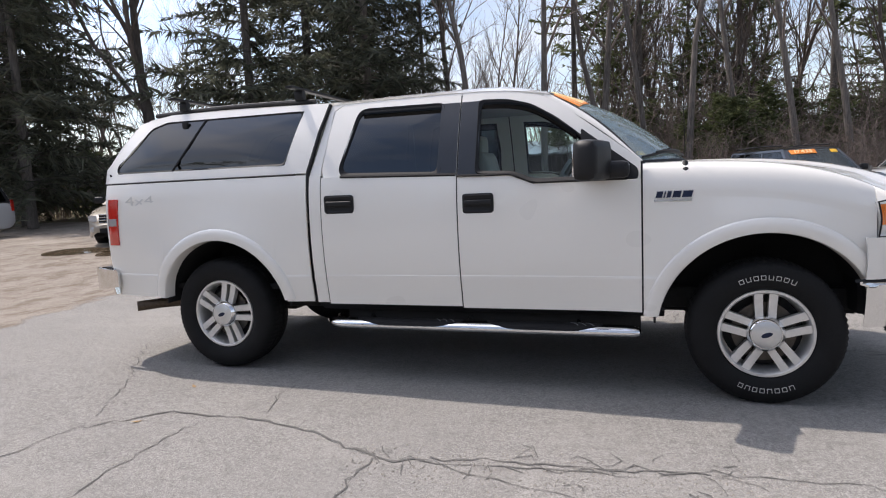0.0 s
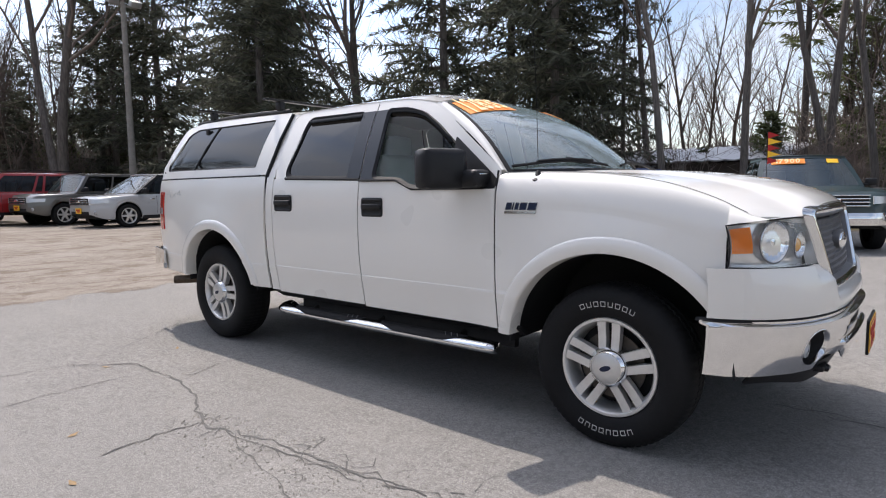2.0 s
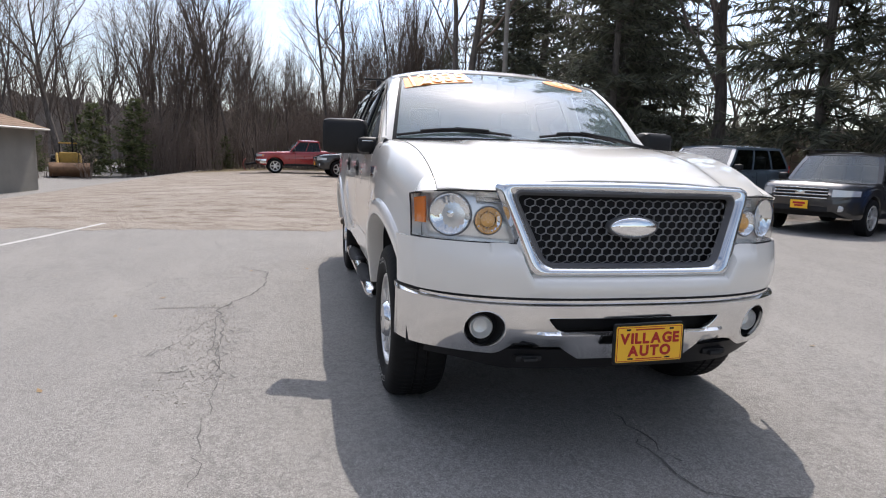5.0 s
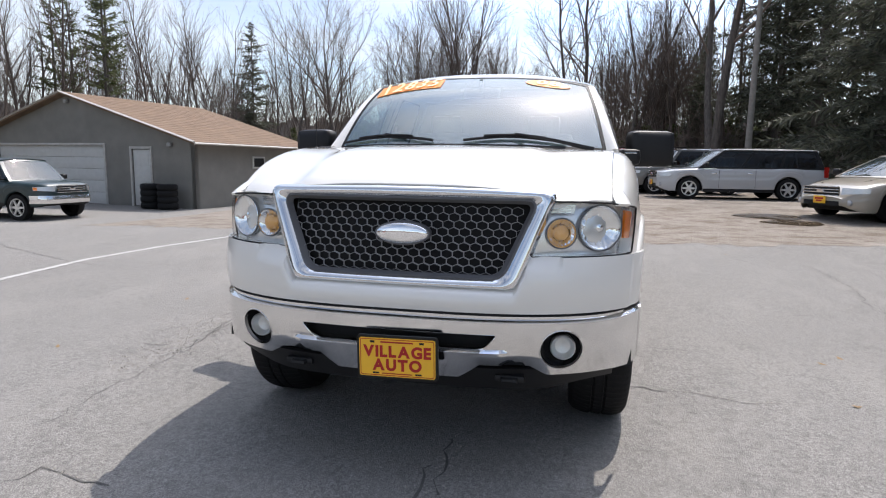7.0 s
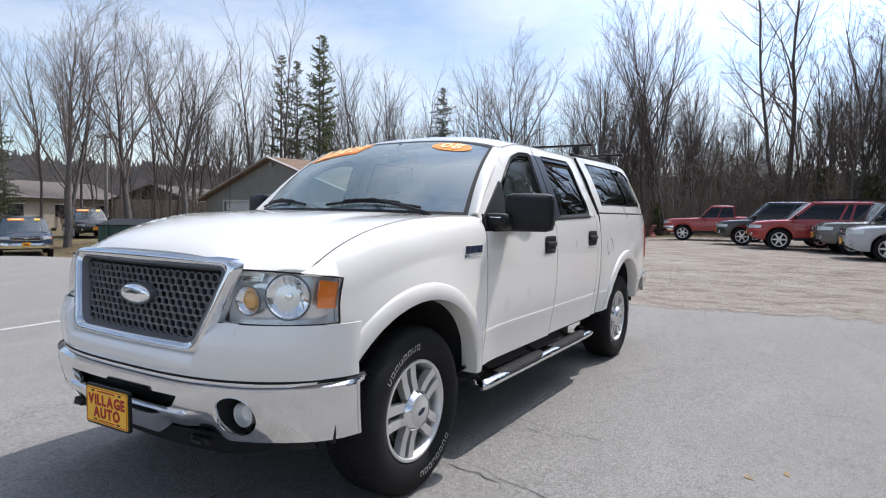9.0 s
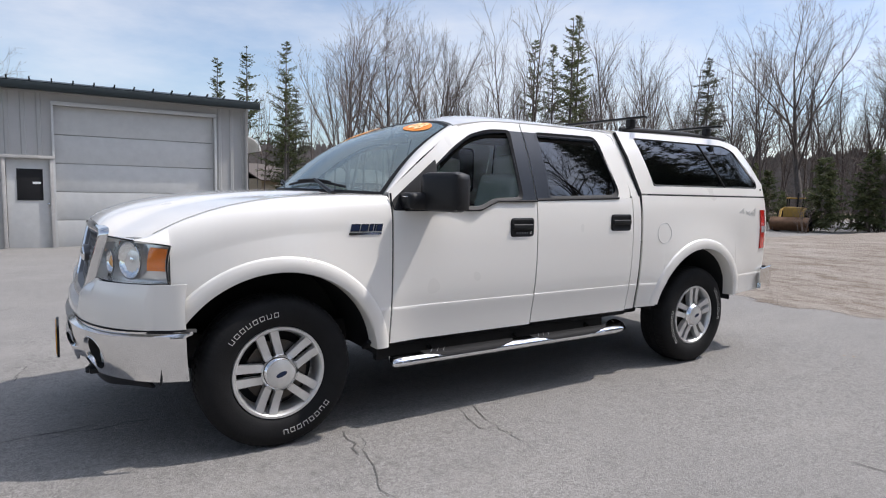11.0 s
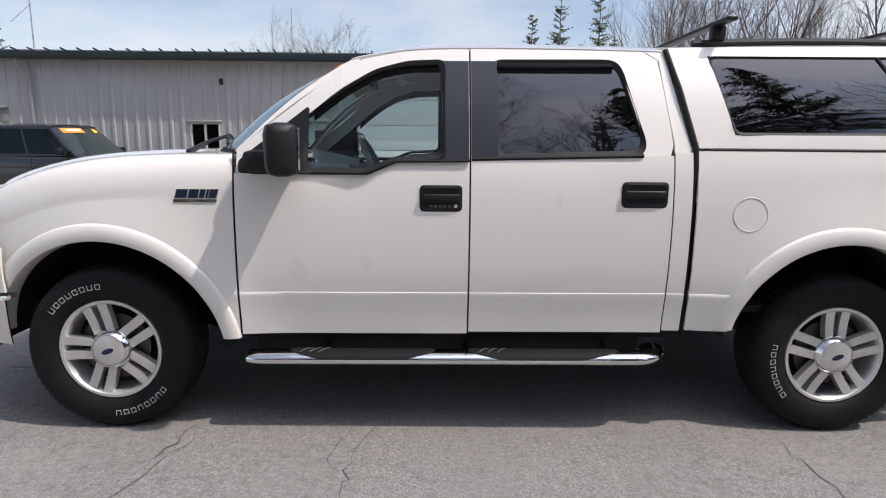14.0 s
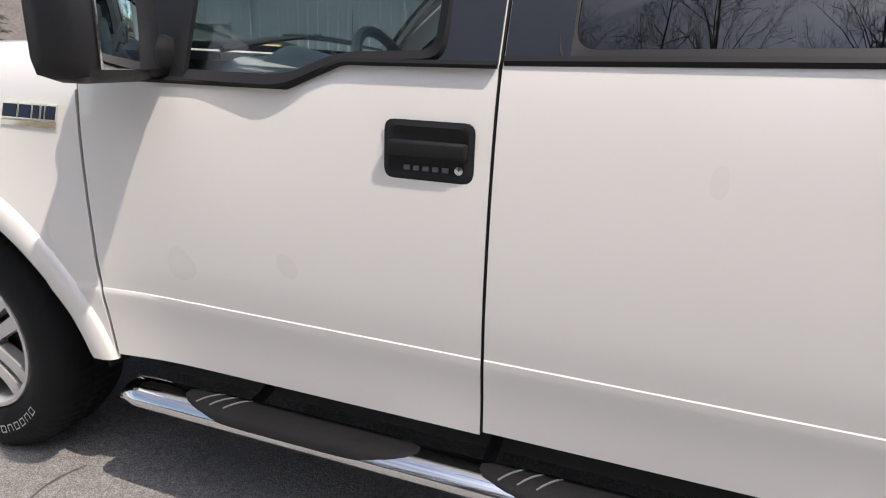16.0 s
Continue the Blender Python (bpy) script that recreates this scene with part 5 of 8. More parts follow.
def cabin(truck):
    def fn2(u, w):
        v = 2 * w - 1
        a = abs(v)
        x = 0.90 + (1.38 + 0.08 * a**3) * u
        ze = curve_at(ROOF_EDGE[:5], x)
        ye = cabin_y(x, ze) + 0.004
        z = ze + 0.085 * (1 - a**2.6) - 0.025 * smooth((u - 0.8) / 0.2) * (1 - a * a)
        return (x, v * ye, z)

    M().grid(fn2, 26, 36).part("cab_roof", WHITE, truck, thick=0.02)
    # rear wall of the cab
    M().grid(lambda u, w: (0.80 + 0.10 * smooth((w - 0.6) / 0.4), (2 * u - 1) * (cabin_y(0.8, 1.38 + 0.48 * w) if w > 0 else 0.93) * 0.985, 0.55 + 1.27 * w), 10, 6).part("cab_back", WHITE, truck, thick=0.02)
    # windshield and its pillars
    top = lambda v: Vector((2.285 + 0.075 * abs(v) ** 3, v * 0.725, curve_at(ROOF_EDGE[:5], 2.28 + 0.08 * abs(v) ** 3) + 0.06 * (1 - abs(v) ** 2.6)))
    low = lambda v: Vector((3.19 - 0.305 * abs(v) ** 2.2, v * 0.842, 1.350 - 0.006 * abs(v) ** 2))

    def ws(u, w, d=0.0, k=1.0):
        v = (2 * w - 1) * k
        p = top(v).lerp(low(v), u)
        n = (0.035 + 0.03 * max(0.0, 1 - v * v)) * math.sin(math.pi * u)
        return (p.x + n * 0.55 + d * 0.6, p.y, p.z + n + d)

    g = M().grid(lambda u, w: ws(u, w), 16, 28).part("windshield", WINDSHIELD, truck, "raked windshield with price stickers along its top")
    g.visible_shadow = False
    f = M()
    for s in (0, 1):
        f.grid(lambda u, w: ws(u, abs(s - 0.013 * w), 0.002), 16, 2)
    f.grid(lambda u, w: ws(0.035 * u, w, 0.002), 2, 20)
    f.grid(lambda u, w: ws(0.965 + 0.035 * u, w, 0.002), 2, 20)
    f.part("windshield_band", SEAL, g, "black painted rim of the windshield", thick=0.002)
    for s in (-1, 1):
        def pillar(u, w):
            a = Vector(ws(u, 1 if s > 0 else 0))
            x = 2.36 + 0.525 * u
            z = curve_at(ROOF_EDGE, x)
            z = 1.795 + (1.375 - 1.795) * u + 0.022 * math.sin(math.pi * u)
            b = Vector((x - 0.045 * (1 - u) + 0.0, s * (cabin_y(x, z) + 0.004), z - 0.012))
            p = a.lerp(b, w)
            p.z += 0.012 * math.sin(math.pi * w)
            p.y += s * 0.012 * math.sin(math.pi * w)
            return p
        M().grid(pillar, 14, 6).part("a_pillar", WHITE, truck, thick=0.02)
    # price and year on the glass
    yr = M()
    yr.grid(lambda u, w: ws(0.145 + 0.088 * w * math.sin(u * 2 * math.pi), 0.5 + (0.46 + 0.15 * w * math.cos(u * 2 * math.pi)) / 1.484, 0.004), 28, 3)
    yr = yr.part("year_sticker", STICKER, g, "orange oval year sticker", thick=0.001)

    def place(y, u, tilt):
        p = Vector(ws(u, 0.5 + y / 1.484, 0.0075))
        q = Vector(ws(u + 0.02, 0.5 + y / 1.484, 0.0075))
        r = Vector(ws(u, 0.5 + (y + 0.03) / 1.484, 0.0075))
        ex, ey = (r - p).normalized(), (p - q).normalized()
        ez = ex.cross(ey).normalized()
        ey = ez.cross(ex)
        rot = Matrix((ex, ey, ez)).transposed().to_4x4()
        return Matrix.Translation(p) @ rot @ pose(0, 0, 0, 0, 0, tilt)
    pr = M().grid(lambda u, w: ws(0.045 + 0.235 * u, 0.5 + (-0.715 + 0.45 * w + 0.02 * u) / 1.484, 0.004), 4, 10).part("price_sticker", STICKER, g, "orange price sticker", thick=0.001)
    for i, ch in enumerate("12835"):
        lettering("price_figure", ch, 0.285, place(-0.650 + 0.084 * i, 0.163, 0) @ Matrix(((0.52, 0.12, 0, 0), (0, 1, 0, 0), (0, 0, 1, 0), (0, 0, 0, 1))), STICKER_PALE, g, 0.0015, bold=0.004)
    for i, ch in enumerate("08"):
        lettering("year_figure", ch, 0.145, place(0.42 + 0.085 * i, 0.148, 0), STICKER_PALE, g, 0.0015, bold=0.003)
    # wipers
    for y0, y1, v in ((-0.72, -0.02, -1), (0.02, 0.66, 1)):
        w = M()
        pts = [Vector(ws(0.95 - 0.035 * math.sin(math.pi * k / 10), 0.5 + (y0 + (y1 - y0 - 0.12) * k / 10) / 1.484, 0.012)) for k in range(11)]
        w.tube(pts, 0.008, 5)
        w.tube([p + Vector((0.004, 0, 0.012)) for p in pts[2:9]], 0.006, 5)
        mid = pts[5] + Vector((0, 0, 0.018))
        piv = Vector((3.155, y1 + 0.10, 1.352))
        w.tube([mid, mid.lerp(piv, 0.5) + Vector((0.01, 0, 0.006)), piv], [0.008, 0.011, 0.015], 6)
        w.part("wiper", TRIM, truck, "black wiper arm and blade")


def resample(poly, counts):
    """A closed outline with the given number of steps on each side."""
    out = []
    for (a, b), n in zip(zip(poly, poly[1:] + poly[:1]), counts):
        out += [(a[0] + (b[0] - a[0]) * i / n, a[1] + (b[1] - a[1]) * i / n) for i in range(n)]
    return out


FRONT_WIN = [(2.80, 1.272), (2.27, 1.268), (2.145, 1.322), (1.92, 1.332), (1.92, 1.783), (2.10, 1.775), (2.25, 1.735), (2.40, 1.645), (2.815, 1.312)]
FRONT_OUT = [(2.876, 1.262), (2.27, 1.262), (2.145, 1.316), (1.804, 1.325), (1.804, 1.848), (2.10, 1.836), (2.30, 1.792), (2.44, 1.712), (2.876, 1.372)]
REAR_WIN = [(1.685, 1.340), (1.035, 1.362), (1.005, 1.405), (1.095, 1.765), (1.135, 1.793), (1.685, 1.787)]
REAR_OUT = [(1.796, 1.332), (0.90, 1.356), (0.888, 1.405), (0.93, 1.80), (1.00, 1.846), (1.796, 1.848)]


def shrink(poly, d):
    cx, cz = sum(p[0] for p in poly) / len(poly), sum(p[1] for p in poly) / len(poly)
    hx = max(abs(p[0] - cx) for p in poly)
    hz = max(abs(p[1] - cz) for p in poly)
    return [(cx + (x - cx) * (1 - d / hx), cz + (z - cz) * (1 - d / hz)) for x, z in poly]


def pane(poly, s, inset, rows=6):
    """A filled outline on the cab's side."""
    m = M()
    k = len(poly)
    cx, cz = sum(p[0] for p in poly) / k, sum(p[1] for p in poly) / k
    m.ring(poly, [(cx, cz)] * k, lambda x, z, t: (x, s * (cabin_y(x, z) - inset), z), rows)
    return m


def doors(truck, s):
    on = lambda d: (lambda x, z, t: (x, s * (cabin_y(x, z) + d), z))
    # front door
    m = M()
    belt = lambda x: curve_at([(1.80, 1.327), (2.10, 1.318), (2.17, 1.306), (2.25, 1.272), (2.33, 1.263), (2.88, 1.262)], x)
    flank(m, s, columns(1.804, 2.876, 0.045) , lambda x: 0.495, belt, 26)
    m.ring(resample(FRONT_OUT, [6] * 9), resample(FRONT_WIN, [6] * 9), on(0.0), 3)
    fd = m.part("front_door", WHITE, truck, thick=0.014)
    rd = M()
    flank(rd, s, columns(0.89, 1.796, 0.045), lambda x: 0.505, lambda x: 1.356 - (x - 0.90) / 0.9 * 0.024, 26)
    rd.ring(resample(REAR_OUT, [6] * 6), resample(REAR_WIN, [6] * 6), on(0.0), 3)
    rd = rd.part("rear_door", WHITE, truck, thick=0.014)
    # seals and glass
    for d, win, mat_, name in ((fd, FRONT_WIN, DOOR_GLASS, "tinted front door glass"), (rd, REAR_WIN, DARK_GLASS, "dark privacy glass")):
        lp = rounded(win, 0.045, 5)
        ins = shrink(lp, 0.018)
        lp = shrink(lp, -0.010)
        M().ring(lp, ins, lambda x, z, t: (x, s * (cabin_y(x, z) + 0.006 - 0.012 * t), z), 2).part("window_seal", SEAL, d, "black window seal", thick=0.012)
        g = pane(shrink(lp, 0.020), s, 0.012).part("window_glass", mat_, d, name)
        g.visible_shadow = False
    # black pillar films
    M().grid(lambda u, w: (1.806 + 0.125 * u, s * (cabin_y(1.8, 1.325 + 0.462 * w) + 0.005), 1.325 + 0.462 * w), 3, 8).part("pillar_trim", BLUE_BLACK, fd, "black door pillar trim", thick=0.006)
    M().grid(lambda u, w: (1.672 + 0.122 * u, s * (cabin_y(1.7, 1.333 + 0.455 * w) + 0.005), 1.333 + 0.455 * w), 3, 8).part("pillar_trim", BLUE_BLACK, rd, "black door pillar trim", thick=0.006)
    # belt mouldings
    b = M().tube([(2.80 - 0.53 * i / 8, s * (side_y(2.5, 1.262) + 0.004), 1.266) for i in range(9)] + [(2.145, s * 0.962, 1.318)] + [(2.13 - 0.325 * i / 4, s * 0.962, 1.322 + 0.004 * i / 4) for i in range(5)], 0.008, 6)
    b.part("belt_moulding", SEAL, fd)
    M().tube([(1.794 - 0.775 * i / 8, s * (cabin_y(1.4, 1.336) + 0.003), 1.334 + 0.021 * i / 8) for i in range(9)], 0.011, 6).part("belt_moulding", SEAL, rd)
    # mirror sail and mirror
    sail = [(2.545, 1.266), (2.862, 1.266), (2.864, 1.318), (2.83, 1.348), (2.545, 1.570)]
    pane(rounded(sail, 0.016, 3), s, -0.012).part("mirror_sail", TRIM, fd, "black mirror sail", thick=0.012)
    swing = Matrix.Rotation(s * radians(17), 4, "Z")
    at_ = Vector((2.625, s * 1.112, 1.372))
    hd = M()
    hd.box(at_, (0.135, 0.285, 0.222), 0.045, swing)
    hd.part("door_mirror", TRIM, fd, "large black door mirror", sharp=60)
    M().box((2.700, s * 0.972, 1.318), (0.235, 0.15, 0.098), 0.035).part("mirror_arm", TRIM, fd, sharp=60)
    M().box(at_ + swing @ Vector((-0.069, 0, 0.003)), (0.008, 0.228, 0.172), 0.003, swing).part("mirror_glass", MIRROR, fd, "mirror glass")
    M().box((2.816, s * 0.985, 1.342), (0.006, 0.07, 0.006), 0.002).part("mirror_line", CHROME, fd)
    # rain visors
    for d, x0, x1, ztop in ((fd, 1.935, 2.52, None), (rd, 1.13, 1.672, 1.782)):
        v = M()

        def vis(u, w):
            x = x0 + (x1 - x0) * u
            z = curve_at([(1.93, 1.785), (2.10, 1.776), (2.25, 1.737), (2.40, 1.647), (2.52, 1.552)], x) if ztop is None else ztop - 0.003 * u
            return (x - 0.0, s * (cabin_y(x, z) + 0.008 + 0.012 * math.sin(w * math.pi)), z - 0.052 * w)

        v.grid(vis, 16, 4).part("rain_visor", VISOR, d, "smoked rain visor", thick=0.003)
    # handles
    for d, x0, z0 in ((fd, 1.934, 1.155), (rd, 1.010, 1.176)):
        y0 = side_y(x0, z0)
        h = M()
        lp = rounded([(x0 - 0.098, z0 - 0.063), (x0 + 0.098, z0 - 0.063), (x0 + 0.098, z0 + 0.060), (x0 - 0.098, z0 + 0.060)], 0.022, 4)
        h.ring(lp, shrink(lp, 0.012), lambda x, z, t: (x, s * (y0 + 0.002 + 0.005 * t), z), 2)
        lq = shrink(lp, 0.012)
        h.ring(lq, shrink(lq, 0.010), lambda x, z, t: (x, s * (y0 + 0.007 - 0.004 * t), z), 2)
        lr = shrink(lq, 0.010)
        h.ring(lr, [(x0, z0)] * len(lr), lambda x, z, t: (x, s * (y0 + 0.003), z), 2)
        h = h.part("handle_bezel", TRIM, d, "black recessed door handle")
        M().box((x0, s * (y0 + 0.011), z0 + 0.004), (0.172, 0.018, 0.034), 0.008).part("door_handle", TRIM, d, sharp=60)
        if s > 0 and d == fd:
            k = M()
            for i in range(5):
                k.box((x0 + 0.045 - 0.021 * i, s * (y0 + 0.005), z0 - 0.036), (0.014, 0.004, 0.010), 0.001)
            k.part("keypad", FRAME_GREY, d, "keypad of five buttons")
            M().lathe([(0.010, 0), (0.009, 0.004), (0.001, 0.005)], 14, Matrix.Translation((x0 - 0.068, s * (y0 + 0.004), z0 - 0.034)) @ Euler((radians(-90 * s), 0, 0)).to_matrix().to_4x4()).part("door_lock", CHROME, d)
    for x0, z1 in ((1.80, 1.33), (0.887, 1.36), (2.881, 1.36)):
        M().tube([(x0, s * (side_y(x0, 0.5 + (z1 - 0.5) * i / 40) - 0.0095), 0.5 + (z1 - 0.5) * i / 40) for i in range(41)], 0.006, 5).part("door_gap", SEAL, truck)
    M().tube([(1.80, s * (cabin_y(1.8, 1.33 + 0.5 * i / 5) - 0.008), 1.33 + 0.5 * i / 5) for i in range(6)], 0.008, 5).part("door_gap", SEAL, truck)
    # cab corner behind the rear door
    c = M()
    flank(c, s, [0.805, 0.83, 0.86, 0.884], lambda x: 0.515, lambda x: 1.37, 26)
    c.ring([(0.884, 1.37), (0.882, 1.405), (0.924, 1.80), (0.99, 1.846)], [(0.805, 1.37), (0.812, 1.405), (0.893, 1.80), (0.905, 1.848)], on(0.0), 3, closed=False)
    c.part("cab_corner", WHITE, truck, thick=0.014)
    # rocker below the doors
    M().grid(lambda u, w: (0.80 + 2.2 * u, s * (0.905 - 0.07 * w), 0.50 - 0.05 * w), 8, 3).part("rocker", TRIM, truck, thick=0.02)


def bed(truck, s):
    m = M()
    flank(m, s, columns(-0.93, 0.780, 0.035, ARCH_R), lambda x: arch_z(x, ARCH_R, 0.52 if x > 0 else 0.535), lambda x: 1.378, 26)
    b = m.part("bed_side", WHITE, truck, thick=0.014)
    lip(b, s, ARCH_R, radians(9), radians(171), 0.52)
    if s > 0:
        q = M()
        q.tube([(0.535 + 0.078 * math.cos(t * math.pi / 16), s * (side_y(0.535 + 0.078 * math.cos(t * math.pi / 16), 1.09 + 0.078 * math.sin(t * math.pi / 16)) + 0.0005), 1.09 + 0.078 * math.sin(t * math.pi / 16)) for t in range(32)], 0.0022, 5, closed=True)
        q.part("fuel_door", mat_decal, b, "round fuel door outline")
    # tail lamp
    t = M()

    def tail(u, w):
        z = 0.925 + 0.345 * w
        x = -0.80 - 0.012 * (1 - w) - 0.125 * u
        return (x, s * (side_y(x, z) + 0.010 - 0.10 * max(0, u - 0.55) ** 2), z)

    t.grid(tail, 6, 12)
    t = t.part("tail_lamp", RED_LENS, truck, "red tail lamp with a white band", thick=0.02)
    M().grid(lambda u, w: tuple(Vector(tail(0.06 + 0.9 * u, 0.42 + 0.16 * w)) + Vector((0, s * 0.003, 0))), 4, 2).part("reverse_lens", CLEAR_LENS, t, "white reversing lens", thick=0.003)
    # off-road decal: drive figures as outlined grey letters
    tx = Matrix.Translation((-0.585, s * (side_y(-0.58, 1.25) + 0.002), 1.25))
    rot = Matrix(((-s, 0, 0, 0), (0, 0, s, 0), (0, 1, 0, 0), (0, 0, 0, 1)))
    lettering("drive_decal", "4x4", 0.115, tx @ rot @ Matrix.Diagonal((1.5, 0.85, 1, 1)) , mat_decal, b, 0.001, label="grey four by four decal")


mat_decal = mat("grey_decal", (0.62, 0.61, 0.585), 0.4, 0, 0.1)


def tailgate(truck):
    M().grid(lambda u, w: (-0.935 - 0.012 * math.sin(math.pi * w), (2 * u - 1) * 0.885, 0.60 + 0.775 * w), 10, 8).part("tailgate", WHITE, truck, thick=0.03)
    rb = M()

    def fn(u, w):
        y = (2 * u - 1) * 0.93
        z = 0.545 + 0.20 * w
        x = -1.085 + 0.16 * max(0, (abs(y) - 0.70) / 0.23) ** 2 + 0.03 * abs(w - 0.5)
        return (x, y, z)

    rb.grid(fn, 30, 8)
    rb = rb.part("rear_bumper", BUMPER_CHROME, truck, "chrome rear step bumper", thick=0.03)
    for s in (-1, 1):
        M().grid(lambda u, w: (-0.86 - 0.20 * u, s * (0.952 - 0.03 * u * u), 0.575 + 0.03 * (1 - u) + (0.175 - 0.05 * (1 - u)) * w), 8, 6).part("bumper_end", BUMPER_CHROME, rb, "wrapped chrome bumper end", thick=0.02)
    M().grid(lambda u, w: (-0.93 - 0.14 * w, (2 * u - 1) * 0.86, 0.745), 6, 2).part("bumper_step", TRIM, rb, thick=0.02)
    M().tube([(0.0, -0.70, 0.50), (-0.45, -0.72, 0.46), (-0.62, -0.80, 0.455), (-0.74, -0.92, 0.45)], 0.038, 12).part("exhaust_pipe", EXHAUST, truck, "rusty exhaust tailpipe")


def topper(truck):
    """The fibreglass bed cover with side windows, rails and two cross bars."""
    win = [(0.605, 1.452), (0.705, 1.822), (-0.44, 1.828), (-0.56, 1.79), (-0.86, 1.50), (-0.845, 1.458)]
    out = [(0.782, 1.392), (0.882, 1.862), (-0.42, 1.882), (-0.70, 1.83), (-0.955, 1.50), (-0.955, 1.392)]
    t = M()
    for s in (-1, 1):
        on = lambda x, z, q: (x, s * topper_y(x, z), z)
        t.ring(resample(out, [8] * 6), resample(win, [8] * 6), on, 4)
    # roof and rear
    edge_ = [(0.882, 1.862), (0.4, 1.876), (0.0, 1.884), (-0.42, 1.880), (-0.60, 1.856), (-0.74, 1.79), (-0.85, 1.66), (-0.93, 1.53), (-0.957, 1.392)]

    def roof(u, w):
        k = u * (len(edge_) - 1)
        i = min(int(k), len(edge_) - 2)
        f = k - i
        x, z = (edge_[i][q] + (edge_[i + 1][q] - edge_[i][q]) * f for q in (0, 1))
        v = 2 * w - 1
        y = topper_y(x, z)
        c = 1 - abs(v) ** 2.4
        back = smooth((u - 0.45) / 0.3)
        return (x - 0.02 * c * back, v * y, z + 0.055 * c * (1 - back))

    t.grid(roof, 32, 28)
    t.grid(lambda u, w: (0.782 + 0.10 * w, (2 * u - 1) * topper_y(0.78, 1.392 + 0.47 * w) , 1.392 + 0.47 * w + 0.05 * w * (1 - (2 * u - 1) ** 2)), 12, 8)
    t = t.part("bed_topper", WHITE, truck, "white fibreglass bed topper with dark side windows", thick=0.014)
    for s in (-1, 1):
        lp = rounded(win, 0.035, 4)
        M().ring(lp, shrink(lp, 0.012), lambda x, z, q: (x, s * (topper_y(x, z) + 0.003 - 0.008 * q), z), 2).part("window_seal", SEAL, t, "black window seal", thick=0.008)
        g = M().ring(shrink(lp, 0.008), [(-0.12, 1.64)] * len(lp), lambda x, z, q: (x, s * (topper_y(x, z) - 0.006), z), 5).part("side_window", DARK_GLASS, t, "dark topper side window")
        g.visible_shadow = False
        M().tube([(-0.10, s * (topper_y(-0.10, 1.825) - 0.002), 1.822), (-0.20, s * (topper_y(-0.2, 1.64) - 0.001), 1.64), (-0.32, s * (topper_y(-0.32, 1.46) - 0.002), 1.458)], 0.008, 6).part("window_divider", TRIM, t)
        M().box((-0.27, s * (topper_y(-0.27, 1.795) + 0.004), 1.795), (0.045, 0.02, 0.05), 0.006).part("window_latch", TRIM, t)
        M().tube([(0.74 - 0.17 * i, s * 0.665, 1.895 + 0.016 * math.sin(math.pi * i / 8)) for i in range(9)], 0.017, 8).part("roof_rail", TRIM, t, "black roof rail")
        M().tube([(0.70, s * 0.934, 1.385), (0.0, s * 0.934, 1.385), (-0.6, s * 0.932, 1.385), (-0.95, s * 0.882, 1.385)], 0.006, 6).part("rail_seal", SEAL, t)
        M().grid(lambda u, w: (-0.925 + 0.03 * u * (1 - 0.5 * w), s * (topper_y(-0.92, 1.45) + 0.002), 1.425 + 0.035 * w), 2, 2).part("maker_badge", TRIM, t, thick=0.003)
        for x in (0.62, -0.36):
            M().box((x, s * 0.665, 1.945), (0.07, 0.05, 0.07), 0.014).part("rack_foot", TRIM, t, "rack foot")
    for x in (0.62, -0.36):
        M().box((x, 0, 1.988), (0.055, 1.62, 0.018), 0.006).part("rack_bar", TRIM, t, "black cross bar of the roof rack")
    # gap between cab and bed
    for s in (-1, 1):
        g = M()
        g.tube([(0.793, s * 0.908, 0.53), (0.793, s * 0.940, 0.9), (0.793, s * 0.938, 1.34), (0.790, s * 0.928, 1.392), (0.845, s * 0.835, 1.66), (0.893, s * 0.748, 1.85)], [0.017, 0.017, 0.017, 0.015, 0.012, 0.012], 8)
        g.part("bed_gap_seal", SEAL, truck)


